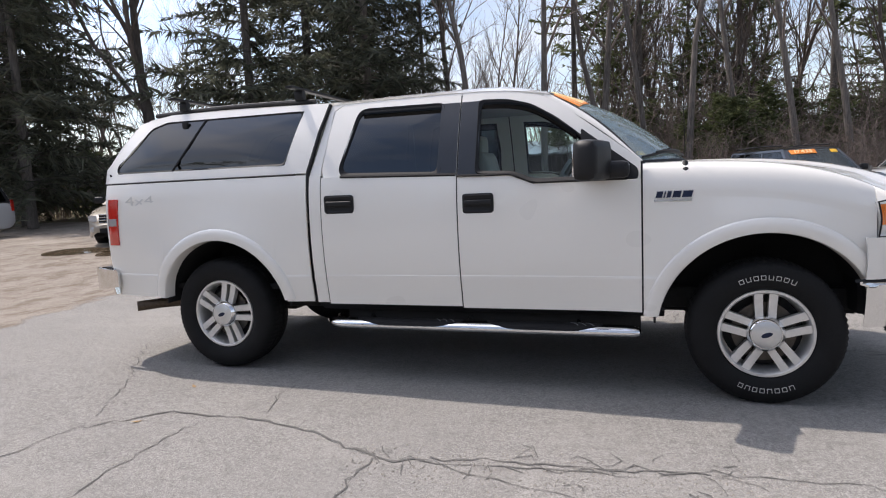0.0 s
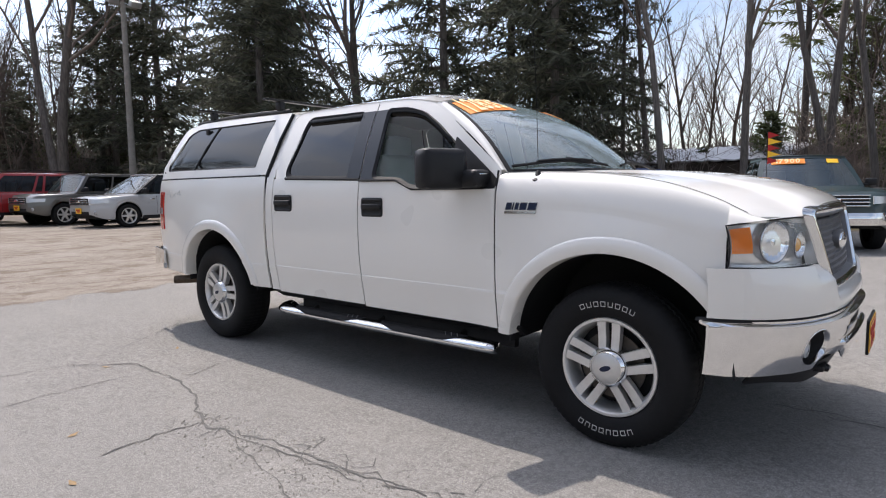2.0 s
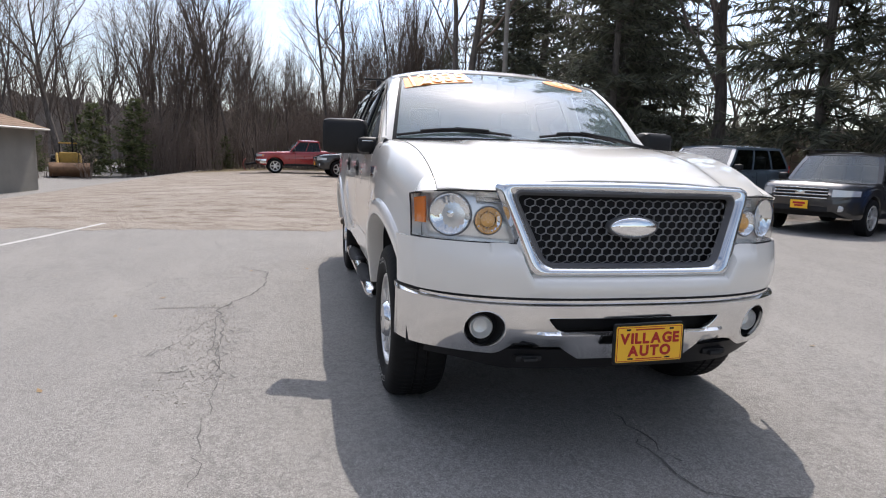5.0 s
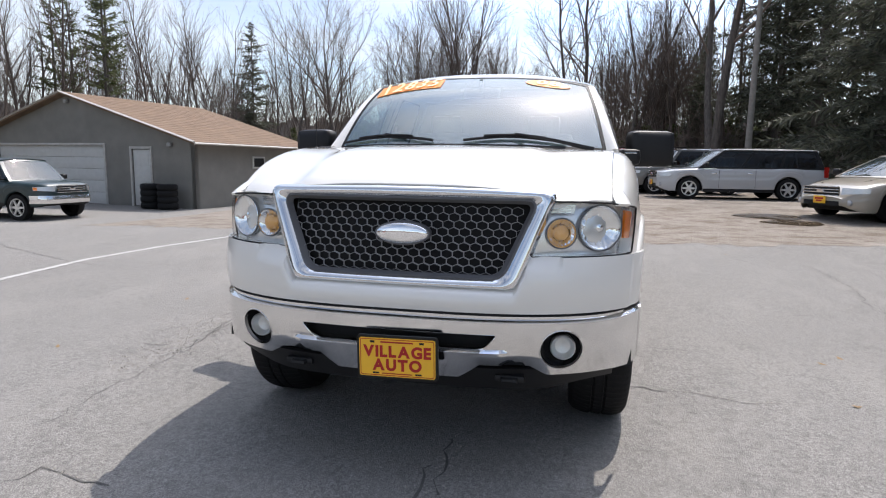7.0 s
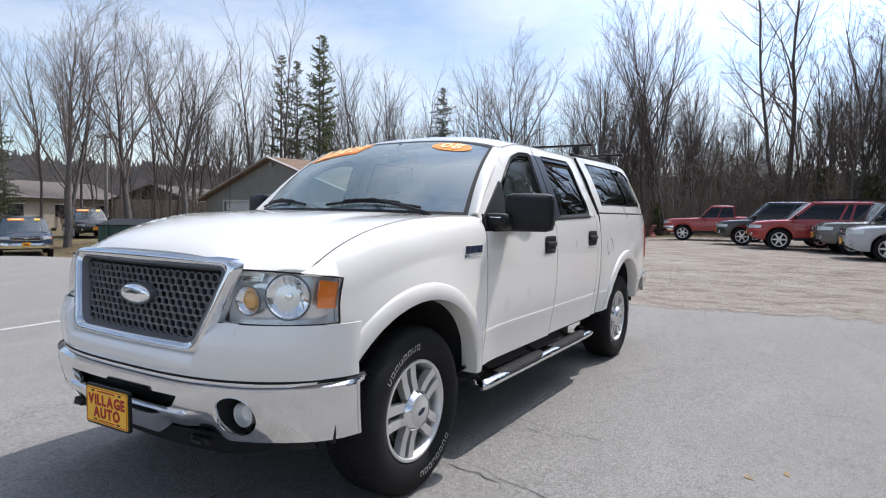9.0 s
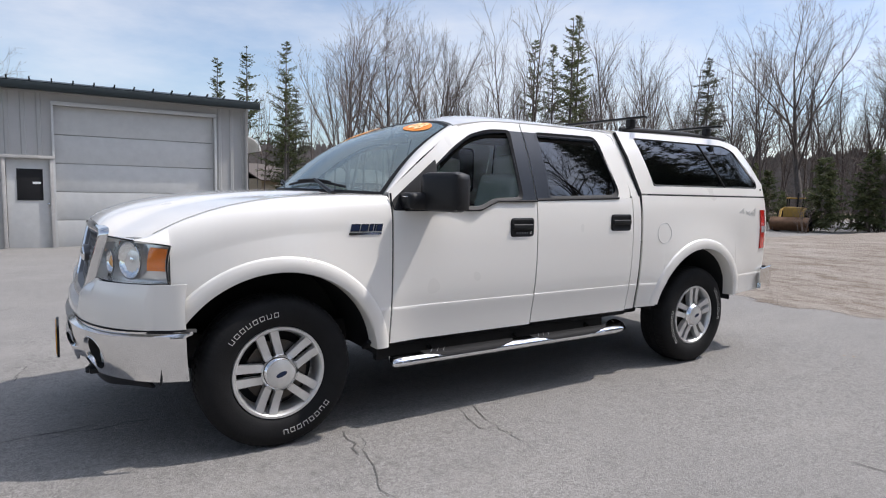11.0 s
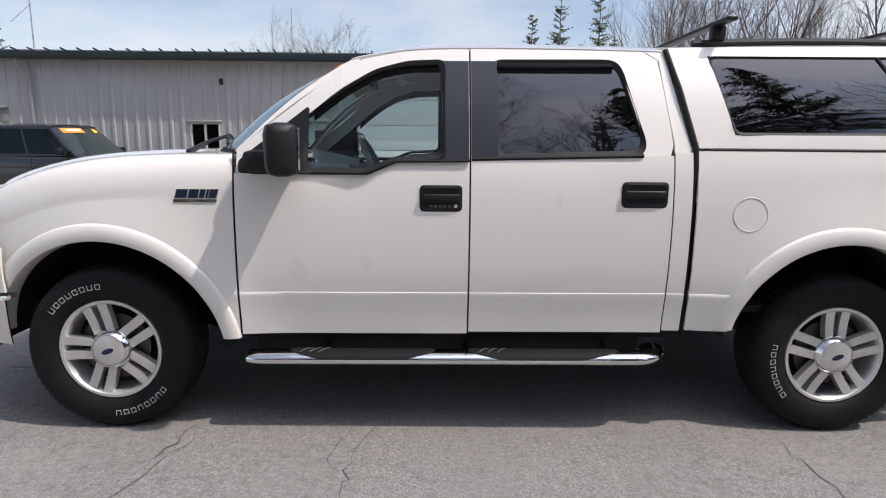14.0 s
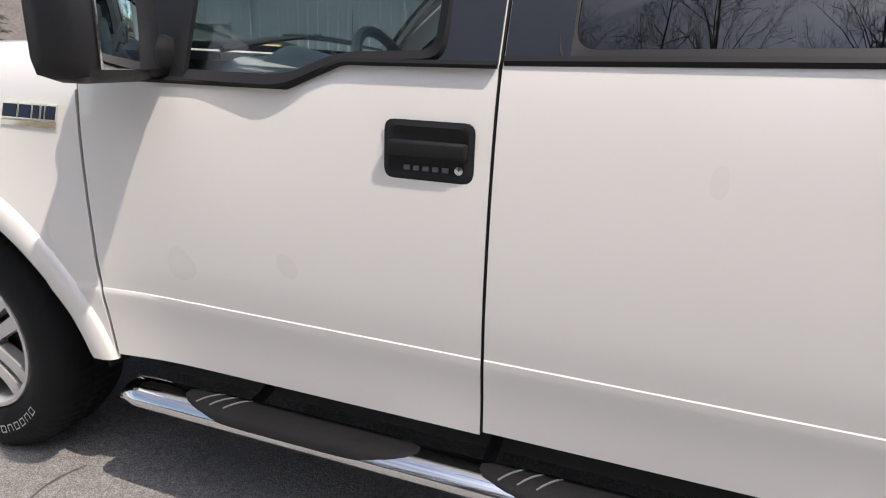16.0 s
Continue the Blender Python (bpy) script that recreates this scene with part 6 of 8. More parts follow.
def wheel(truck, x, s, face, spin=0, words=0):
    c = Vector((x, s * face, 0.400 + (0.012 if (x > 1) == (s > 0) else -0.012)))
    w = new("wheel")
    w.parent = truck
    tagged(w, "five twin-spoke alloy wheel with a white-lettered tyre")
    turn = Matrix.Translation(c) @ Euler((radians(-90 * s), 0, 0)).to_matrix().to_4x4()
    R = 0.405
    prof = [(0.222, -0.215), (0.235, -0.235), (0.30, -0.25), (0.36, -0.245), (0.385, -0.225), (0.400, -0.185), (R, -0.13), (R, -0.06), (0.400, -0.012), (0.388, 0.012), (0.368, 0.026), (0.330, 0.034), (0.290, 0.030), (0.258, 0.018), (0.244, 0.004), (0.236, -0.012), (0.226, -0.02)]
    def tread(u, v):
        k = round(u * (len(prof) - 1))
        r, h = prof[k]
        i = round(v * 216) + (k % 2)
        if 4 < k < 18 and i % 3 == 0:
            r -= 0.006
        a = 2 * math.pi * v + (0.010 if k % 2 else 0)
        return turn @ Vector((r * math.cos(a), r * math.sin(a), h))

    prof = prof[:6] + [(R, -0.16), (R, -0.145), (R - 0.007, -0.142), (R - 0.007, -0.134), (R, -0.131), (R, -0.092), (R - 0.007, -0.089), (R - 0.007, -0.081), (R, -0.078), (R, -0.045)] + prof[8:]
    t = M().grid(tread, len(prof) - 1, 216, wrap=True)
    t.part("tyre", RUBBER, w, "black all-terrain tyre", sharp=30)
    # white outline letter shapes on the sidewall
    for mid in () if words is None else (math.pi / 2 + radians(words), -math.pi / 2 + radians(words)):
        lt = M()
        for i in range(8):
            a0 = mid + (i - 3.5) * 0.118
            for dr0, dr1, da0, da1 in ((0.0, 0.004, -0.036, 0.036), (0.022, 0.026, -0.036, 0.036), (0.0, 0.026, -0.040, -0.029), (0.0, 0.026, 0.029, 0.040)):
                if (i + int(mid > 0)) % 3 == 1 and dr0 == 0.022:
                    continue
                lt.grid(lambda u, v: turn @ Vector(((0.302 + dr0 + (dr1 - dr0) * v) * math.cos(a0 + da0 + (da1 - da0) * u), (0.302 + dr0 + (dr1 - dr0) * v) * math.sin(a0 + da0 + (da1 - da0) * u), 0.0335 + 0.002 * math.sin(math.pi * (dr0 + (dr1 - dr0) * v) / 0.034))), 2, 1)
        lt.part("sidewall_lettering", LETTER_WHITE, w, "white raised outline shapes on the sidewall")
    r = M().lathe([(0.236, -0.02), (0.246, 0.006), (0.243, 0.014), (0.230, 0.014), (0.222, 0.004), (0.214, -0.03), (0.208, -0.14), (0.206, -0.20)], 48, turn)
    r.part("rim", ALLOY, w, "alloy rim")
    sp = M()
    for k in range(5):
        for d in (-1, 1):
            a = 2 * math.pi * k / 5 + math.pi / 2 + radians(spin)
            m = turn @ Matrix.Rotation(a, 4, "Z")

            def bar(u, v):
                rr = 0.075 + 0.148 * u
                yy = d * (0.031 + 0.007 * u)
                hw = 0.0195 + 0.0025 * u
                t2 = v * 2 * math.pi
                return m @ Vector((rr, yy + hw * math.copysign(min(1, 1.25 * abs(math.cos(t2)) ** 0.6), math.cos(t2)), -0.012 + 0.020 * math.copysign(min(1, 1.12 * abs(math.sin(t2)) ** 0.4), math.sin(t2)) - 0.006 * math.sin(math.pi * u)))

            sp.grid(bar, 6, 16, wrap=True)
    sp.part("spokes", ALLOY, w, "five pairs of spokes", sharp=50)
    cap = M().lathe([(0.100, -0.03), (0.100, 0.006), (0.096, 0.016), (0.080, 0.034), (0.076, 0.034)], 40, turn)
    cap.part("hub_ring", CHROME, w, "chrome ring of the centre cap", sharp=25)
    M().lathe([(0.078, 0.030), (0.070, 0.034), (0.040, 0.040), (0.001, 0.042)], 40, turn).part("hub_cap", ALLOY, w, "silver centre cap")
    M().grid(lambda u, v: turn @ Matrix.Rotation(radians(20), 4, "Z") @ Vector((0.030 * v * math.cos(2 * math.pi * u), 0.013 * v * math.sin(2 * math.pi * u), 0.0435 - 0.001 * v)), 20, 2).part("cap_emblem", BADGE_BLUE, w, thick=0.001)
    M().lathe([(0.001, -0.05), (0.165, -0.05), (0.165, -0.062)], 32, turn).part("brake_disc", DUSTY_ALLOY, w)
    M().lathe([(0.001, -0.10), (0.205, -0.10)], 32, turn).part("wheel_back", DARK, w)


def step_bar(truck, s):
    b = M()
    y0, z0 = 0.926, 0.376
    pts = [(2.862, s * (y0 - 0.004), z0), (2.855, s * (y0 - 0.002), z0)] + [(2.80 - 1.78 * i / 10, s * y0, z0) for i in range(11)] + [(0.97, s * (y0 - 0.003), z0), (0.93, s * (y0 - 0.02), z0), (0.905, s * (y0 - 0.05), z0 + 0.004), (0.895, s * (y0 - 0.10), z0 + 0.008)]
    b.tube(pts, [0.036, 0.054] + [0.060] * 15, 22, flat=0.60)
    b = b.part("side_step", CHROME, truck, "chrome oval side step with black tread pads", sharp=60)
    for x0, x1 in ((2.655, 1.955), (1.795, 1.075)):

        def pad(u, w):
            a, x = (w - 0.5) * math.pi * 0.94, x0 + (x1 - x0) * u
            k = min(1.0, max(0.05, 1 - abs(2 * u - 1) ** 5)) ** 0.5
            return (x, s * (y0 + 0.0615 * math.sin(a) * k), z0 + 0.0375 * math.cos(a * k) + 0.002)

        p = M().grid(pad, 30, 10).part("tread_pad", RUBBER, b, "black ribbed tread pad", thick=0.004)
        for i in range(3):
            xx = x0 - 0.10 - 0.045 * i
            M().tube([(xx + 0.05 * t, s * (y0 - 0.030 + 0.060 * t), z0 + 0.040 - 0.006 * (2 * t - 1) ** 2) for t in (0, 0.25, 0.5, 0.75, 1)], 0.003, 5).part("tread_rib", FRAME_GREY, p)
    for x in (2.5, 1.8, 1.1):
        M().tube([(x, s * 0.92, 0.362), (x, s * 0.80, 0.366), (x, s * 0.62, 0.44)], 0.018, 6).part("step_bracket", UNDER, b)


def underside(truck):
    u = M()
    for s in (-1, 1):
        u.box((1.75, s * 0.45, 0.50), (5.1, 0.09, 0.13), 0.01)
    for x in (-0.8, 0.7, 1.6, 2.5, 3.0, 4.1):
        u.box((x, 0, 0.50), (0.09, 0.9, 0.10), 0.01)
    u.tube([(0, -0.75, 0.39), (0, 0.75, 0.39)], 0.05, 10)
    u.tube([(3.518, -0.72, 0.39), (3.518, 0.72, 0.39)], 0.045, 10)
    u.box((0, 0.05, 0.39), (0.28, 0.32, 0.26), 0.06)
    u.box((3.45, -0.25, 0.38), (0.3, 0.3, 0.24), 0.06)
    u.box((2.2, 0, 0.47), (1.3, 0.42, 0.20), 0.05)
    u.tube([(3.3, 0.3, 0.42), (2.0, 0.35, 0.40), (1.3, -0.35, 0.42), (0.2, -0.62, 0.45)], 0.04, 8)
    u.part("chassis", UNDER, truck, "black ladder frame and axles")
    M().box((1.85, 0, 0.575), (2.1, 1.72, 0.05), 0.01).part("floor_pan", DARK, truck)
    # boards added in place of chassis mass, to keep the gap dark
    for s in (-1, 1):
        M().box((1.90, s * 0.73, 0.425), (1.94, 0.05, 0.17), 0.015).part("inner_sill", DARK, truck, "black board standing in for chassis mass behind the step")
    M().box((-0.05, 0, 0.60), (1.65, 1.66, 0.04), 0.01).part("bed_floor", DARK, truck)
    M().box((4.15, 0, 0.62), (0.25, 1.3, 0.35), 0.02).part("radiator_support", DARK, truck)
    for s in (-1, 1):
        for (cx, cz, r), y0 in ((ARCH_F, 0.40), (ARCH_R, 0.45)):
            m = M()
            m.grid(lambda a, b: (cx + (r + 0.012) * math.cos(math.pi * (0.02 + 0.96 * a)), s * (y0 + (0.925 - y0) * b), cz + (r + 0.012) * math.sin(math.pi * (0.02 + 0.96 * a))), 24, 2)
            m.grid(lambda a, b: (cx + (r + 0.015) * b * math.cos(math.pi * a), s * y0, cz + (r + 0.015) * b * math.sin(math.pi * a)), 24, 3)
            m.part("wheel_liner", DARK, truck, "black wheel-well liner", thick=0.01)


def interior(truck):
    d = M().grid(lambda u, w: (2.93 - 0.42 * u, (2 * w - 1) * 0.80, 1.335 - 0.02 * u - 0.16 * smooth((u - 0.55) / 0.45)), 10, 12)
    d.box((2.60, 0, 1.05), (0.30, 1.56, 0.30), 0.05)
    d.grid(lambda u, w: (2.60 - 0.24 * u, 0.25 + 0.34 * w, 1.315 + 0.05 * math.sin(math.pi * w) * (1 - 0.4 * u) - 0.03 * u), 6, 8)
    d.part("dashboard", DASH, truck, "dark grey dashboard")
    c = Matrix.Translation((2.27, 0.40, 1.245)) @ Euler((0, radians(-64), 0)).to_matrix().to_4x4()
    sw = M().tube([c @ Vector((0.185 * math.cos(t * math.pi / 16), 0.185 * math.sin(t * math.pi / 16), 0)) for t in range(32)], 0.016, 8, closed=True)
    sw.tube([c @ Vector((0, -0.18, 0)), c @ Vector((0, 0, -0.03)), c @ Vector((0, 0.18, 0))], 0.022, 6)
    sw.tube([c @ Vector((0, 0, -0.02)), c @ Vector((0, 0, -0.30))], 0.045, 8)
    sw.lathe([(0.07, -0.03), (0.07, 0.0), (0.001, 0.02)], 18, c)
    sw.part("steering_wheel", DASH, truck, "grey steering wheel")
    for s in (-1, 1):
        st = M()
        st.box((1.95, s * 0.40, 0.93), (0.52, 0.50, 0.16), 0.06)
        st.box((1.70, s * 0.40, 1.22), (0.15, 0.48, 0.60), 0.06, Matrix.Rotation(radians(-14), 4, "Y"))
        st.box((1.62, s * 0.40, 1.57), (0.09, 0.26, 0.17), 0.04)
        st.part("front_seat", SEAT, truck, "grey front seat", sharp=60)
    M().box((1.15, 0, 0.93), (0.50, 1.40, 0.16), 0.06).box((0.93, 0, 1.22), (0.14, 1.40, 0.55), 0.05, Matrix.Rotation(radians(-10), 4, "Y")).part("rear_seat", SEAT, truck, "grey rear bench", sharp=60)
    M().box((2.33, 0.0, 1.755), (0.03, 0.26, 0.075), 0.02).box((2.37, 0.0, 1.80), (0.03, 0.03, 0.09), 0.01).part("rear_view_mirror", TRIM, truck, "interior mirror")
    M().grid(lambda u, w: (0.84 + 1.36 * u, (2 * w - 1) * 0.70, 1.825 + 0.055 * (1 - (2 * w - 1) ** 2)), 8, 10).part("headliner", LINER, truck)
    for s in (-1, 1):
        M().grid(lambda u, w: (0.9 + 1.9 * u, s * 0.86, 0.60 + 0.66 * w), 6, 4).part("door_card", DASH, truck, thick=0.03)
        M().grid(lambda u, w: (2.20 + 0.16 * u, s * (0.15 + 0.42 * w), 1.80 - 0.02 * u), 2, 2).part("sun_visor", LINER, truck, thick=0.015)


def build_truck():
    truck = thing("pickup_truck", "white crew-cab pickup with chrome bumpers, steps and a matching bed topper", "pickup truck")
    for s in (-1, 1):
        fenders(truck, s)
        headlight(truck, s)
        doors(truck, s)
        bed(truck, s)
        step_bar(truck, s)
        wheel(truck, -0.014, s, 0.91, 36 if s > 0 else -15, -75 if s > 0 else None)
        wheel(truck, 3.518, s, 0.925, -19 if s > 0 else 0, 28 if s > 0 else 0)
    hood(truck)
    fascia(truck)
    bumper(truck)
    grille(truck)
    cabin(truck)
    tailgate(truck)
    topper(truck)
    underside(truck)
    interior(truck)
    a = M().lathe([(0.040, -0.012), (0.036, 0.010), (0.020, 0.024), (0.013, 0.050), (0.004, 0.058)], 16, Matrix.Translation((3.11, -0.908, 1.296)))
    a.tube([(3.11, -0.908, 1.37), (3.10, -0.908, 1.70), (3.08, -0.91, 2.08)], [0.0022, 0.0017, 0.0012], 5)
    a.part("antenna", TRIM, truck, "black whip antenna")
    mount = Matrix.Translation((4.490, 0.026, 0.520)) @ Matrix.Rotation(radians(1.2), 4, "X")
    face = mount @ Matrix(((0, 0, 1, 0), (1, 0, 0, 0), (0, 1, 0, 0), (0, 0, 0, 1)))

    def rim(w, h, r):
        return rounded([(-w / 2, -h / 2), (w / 2, -h / 2), (w / 2, h / 2), (-w / 2, h / 2)], r, 5)

    fr = M().prism(rim(0.322, 0.172, 0.016), -0.008, 0.004, face).part("plate_holder", TRIM, truck, "black dealer plate holder")
    M().prism(rim(0.302, 0.152, 0.010), 0.004, 0.0075, face).part("dealer_plate", PLATE_YELLOW, fr, "yellow dealer plate with dark red words")
    word("plate_letter", "VILLAGE", 0.060, face @ Matrix.Translation((0, 0.022, 0.0085)), PLATE_RED, fr, 0.0008, 0.0026, 0.10)
    word("plate_letter", "AUTO", 0.060, face @ Matrix.Translation((0, -0.031, 0.0085)), PLATE_RED, fr, 0.0008, 0.0026, 0.10)
    M().ring(rim(0.294, 0.144, 0.008), rim(0.289, 0.139, 0.006), lambda a, c, t: face @ Vector((a, c, 0.0083)), 1).part("plate_border", PLATE_RED, fr, thick=0.0008)
    for y0, z0, wd, ht in ((0, 0.061, 0.13, 0.006), (-0.098, 0.061, 0.018, 0.008), (0.098, 0.061, 0.018, 0.008), (0, -0.063, 0.12, 0.004), (-0.085, -0.062, 0.024, 0.006), (0.085, -0.062, 0.024, 0.006)):
        M().prism([(y0 - wd / 2, z0 - ht / 2), (y0 + wd / 2, z0 - ht / 2), (y0 + wd / 2, z0 + ht / 2), (y0 - wd / 2, z0 + ht / 2)], 0.0072, 0.0085, face).part("plate_bar", PLATE_RED if wd > 0.1 else TRIM, fr)
    lengthen(truck)
    return truck


STRETCH = [(-1.3, -0.13), (-1.08, -0.105), (-0.93, -0.075), (-0.5, -0.055), (0.07, -0.045), (0.55, -0.036), (0.85, -0.030), (1.0, -0.016), (1.2, 0.0), (5.0, 0.0)]


def lengthen(truck):
    """Draws the rear of the cab, the bed and the topper out to their full length."""
    bpy.context.view_layer.update()
    for ob in list(truck.children_recursive):
        up = ob
        while up.parent and up.parent != truck:
            up = up.parent
        if ob.type != "MESH" or up.name.startswith("wheel") and not up.name.startswith("wheel_liner"):
            continue
        m = ob.matrix_local
        back = m.inverted()
        for v in ob.data.vertices:
            p = m @ v.co
            if p.x < 1.2:
                p.x += curve_at(STRETCH, p.x)
                v.co = back @ p


build_truck()


# ---- trees, woods, poles ----
def bend(rng, d, k):
    return (d + Vector((rng.gauss(0, k), rng.gauss(0, k), rng.gauss(0, k * 0.6)))).normalized()


def grow(out, rng, p, d, length, r, level, plan):
    """Adds one branch and its offspring. out: one mesh for each level."""
    segs, sides, kids, ratio, angle, lift, wob = plan[level]
    pts, rads, ways = [p.copy()], [r], [d.copy()]
    for i in range(segs):
        d = bend(rng, d, wob)
        d = (d + Vector((0, 0, lift))).normalized()
        p = p + d * (length / segs)
        pts.append(p.copy())
        rads.append(max(r * (1 - (i + 1) / segs * 0.85), 0.004))
        ways.append(d.copy())
    out[min(level, len(out) - 1)].tube(pts, rads, sides, caps=False)
    if level + 1 >= len(plan):
        return
    start = 0.32 if level == 0 else 0.2
    for k in range(kids):
        t = start + (1 - start) * ((k + rng.random()) / kids)
        f = t * segs
        i = min(int(f), segs - 1)
        q = pts[i].lerp(pts[i + 1], f - i)
        side = ways[i].orthogonal().normalized()
        side.rotate(Matrix.Rotation(rng.uniform(0, 2 * math.pi), 3, ways[i]))
        a = angle * rng.uniform(0.7, 1.25)
        way = (ways[i] * math.cos(a) + side * math.sin(a)).normalized()
        grow(out, rng, q, way, length * ratio * (1.15 - 0.55 * t) * rng.uniform(0.75, 1.2), max(rads[i] * 0.5, 0.005), level + 1, plan)


#            segs sides kids ratio angle lift wobble
TALL = [(9, 7, 14, 0.36, 0.75, 0.02, 0.05), (5, 4, 9, 0.48, 0.70, 0.10, 0.13), (4, 3, 8, 0.50, 0.65, 0.08, 0.18), (3, 3, 0, 0.5, 0.6, 0.05, 0.2)]
WIDE = [(6, 8, 11, 0.78, 0.50, 0.02, 0.06), (6, 5, 10, 0.50, 0.52, 0.09, 0.09), (4, 3, 9, 0.48, 0.60, 0.06, 0.14), (3, 3, 0, 0.5, 0.6, 0.04, 0.18)]
LIGHT = [(6, 4, 17, 0.36, 0.52, 0.02, 0.05), (4, 3, 11, 0.45, 0.5, 0.14, 0.12), (2, 3, 0, 0.5, 0.6, 0.10, 0.16)]


def bare_meshes(seed, plan, h, r, stems=1):
    rng = random.Random(seed)
    out = [M(), M()]
    for s in range(stems):
        lean = Vector((rng.gauss(0, 0.08 * stems), rng.gauss(0, 0.08 * stems), 1)).normalized()
        grow(out, rng, Vector((rng.gauss(0, 0.15 * (stems - 1)), rng.gauss(0, 0.15 * (stems - 1)), -0.15)), lean, h * rng.uniform(0.85, 1.0), r * (1 if s == 0 else 0.8), 0, plan)
    return out


def conifer_meshes(seed, h, spread_, droop, sparse=0.0, bare_to=0.08):
    """Trunk, and boughs of short needle sprays in whorls."""
    rng = random.Random(seed)
    trunk, boughs = M(), M()
    n = 10
    bendx, bendy = rng.gauss(0, 0.1), rng.gauss(0, 0.1)
    axis = [Vector((bendx * (i / n) ** 2, bendy * (i / n) ** 2, h * i / n - 0.1)) for i in range(n + 1)]
    trunk.tube(axis, [0.016 * h * (1 - i / n * 0.95) * 0.6 + 0.012 for i in range(n + 1)], 8, caps=False)
    z = h * bare_to
    while z < h * 0.985:
        t = z / h
        reach = spread_ * ((1 - t) ** 0.8) * rng.uniform(0.75, 1.15) + 0.15
        for k in range(rng.randint(5, 7)):
            if rng.random() < sparse:
                continue
            a = rng.uniform(0, 2 * math.pi)
            L = reach * rng.uniform(0.5, 1.2)
            t2 = min(max(t + rng.gauss(0, 0.025), 0.01), 0.98)
            base = Vector((bendx * t2 * t2, bendy * t2 * t2, h * t2))
            way = Vector((math.cos(a), math.sin(a), 0.15 + 0.35 * t - droop * (1 - t) * 0.4 + rng.gauss(0, 0.14)))
            side = Vector((-math.sin(a), math.cos(a), 0))
            sag = droop * L * rng.uniform(0.2, 0.5)
            trunk.tube([base, base + way * (L * 0.5) + Vector((0, 0, -sag * 0.25)), base + way * L + Vector((0, 0, -sag))], [0.02, 0.012, 0.005], 3, caps=False)
            m = max(5, int(L * 9))
            for i in range(m):
                f = 0.14 + 0.86 * (i + rng.random()) / m
                c = base.lerp(base + way * L, f) + Vector((0, 0, -sag * f * f))
                wd = (0.26 + 0.17 * L) * (1.15 - 0.75 * f) * rng.uniform(0.5, 1.25)
                for q in (-1, 1, -1, 1):
                    out_ = (side * q * rng.uniform(0.3, 1.1) + way * rng.uniform(0.2, 0.9) + Vector((0, 0, rng.gauss(-0.25, 0.4)))).normalized()
                    g = (way.normalized() + Vector((rng.gauss(0, 0.5), rng.gauss(0, 0.5), rng.gauss(0, 0.6)))).normalized() * rng.uniform(0.022, 0.055)
                    b0 = c + out_ * (wd * 0.1 * rng.random())
                    boughs.add([b0 - g, b0 + g, c + out_ * wd * rng.uniform(0.6, 1.15)], [(0, 1, 2)])
        z += h * 0.018 + 0.085
    return [trunk, boughs]


def raw_mesh(m, name, material, smooth_=True):
    me = bpy.data.meshes.new(name)
    me.from_pydata(m.v, [], m.f)
    me.update()
    if smooth_:
        me.polygons.foreach_set("use_smooth", [True] * len(me.polygons))
    me.materials.append(material)
    return me


def kinds():
    k = {}
    for i in range(3):
        a, b = bare_meshes(11 + i, TALL, 14, 0.135)
        k["tall%d" % i] = (raw_mesh(a, "trunk", BARK), raw_mesh(b, "crown", TWIG))
    for i in range(2):
        a, b = bare_meshes(31 + i, TALL, 15, 0.18, 2)
        k["twin%d" % i] = (raw_mesh(a, "trunk", BARK), raw_mesh(b, "crown", TWIG))
    for i in range(3):
        a, b = bare_meshes(51 + i, WIDE, 8, 0.19)
        k["wide%d" % i] = (raw_mesh(a, "trunk", BARK), raw_mesh(b, "crown", TWIG))
    for i in range(3):
        a, b = conifer_meshes(71 + i, 15, 3.6, 0.5)
        k["spruce%d" % i] = (raw_mesh(a, "trunk", BARK), raw_mesh(b, "crown", SPRUCE, False))
    for i in range(3):
        a, b = conifer_meshes(91 + i, 12, 2.1, 0.05, 0.35, 0.42)
        k["pine%d" % i] = (raw_mesh(a, "trunk", BARK), raw_mesh(b, "crown", PINE, False))
    for i in range(2):
        a, b = conifer_meshes(81 + i, 11, 3.0, 0.12, 0.2, 0.12)
        k["fir%d" % i] = (raw_mesh(a, "trunk", BARK), raw_mesh(b, "crown", PINE, False))
    return k


KINDS = kinds()
LABEL = {"tall": "tall bare grey-brown tree at the wood's edge", "twin": "bare tree with two tall dark trunks", "wide": "leafless spreading tree with a fan of fine twigs", "spruce": "dense dark green spruce with drooping boughs", "fir": "broad olive-green pine with soft boughs", "pine": "thin pine with a high open crown"}


def tree(kind, x, y, scale, turn, squash=1.0):
    word = kind.rstrip("0123456789")
    ob = thing("tree", LABEL[word], "tree", pose(x, y, ground_z(x, y), 0, 0, turn) @ Matrix.Diagonal((scale * squash, scale * squash, scale, 1)), "trees round the lot")
    for me in KINDS[kind]:
        o = new(me.name.split(".")[0], me)
        o.parent = ob


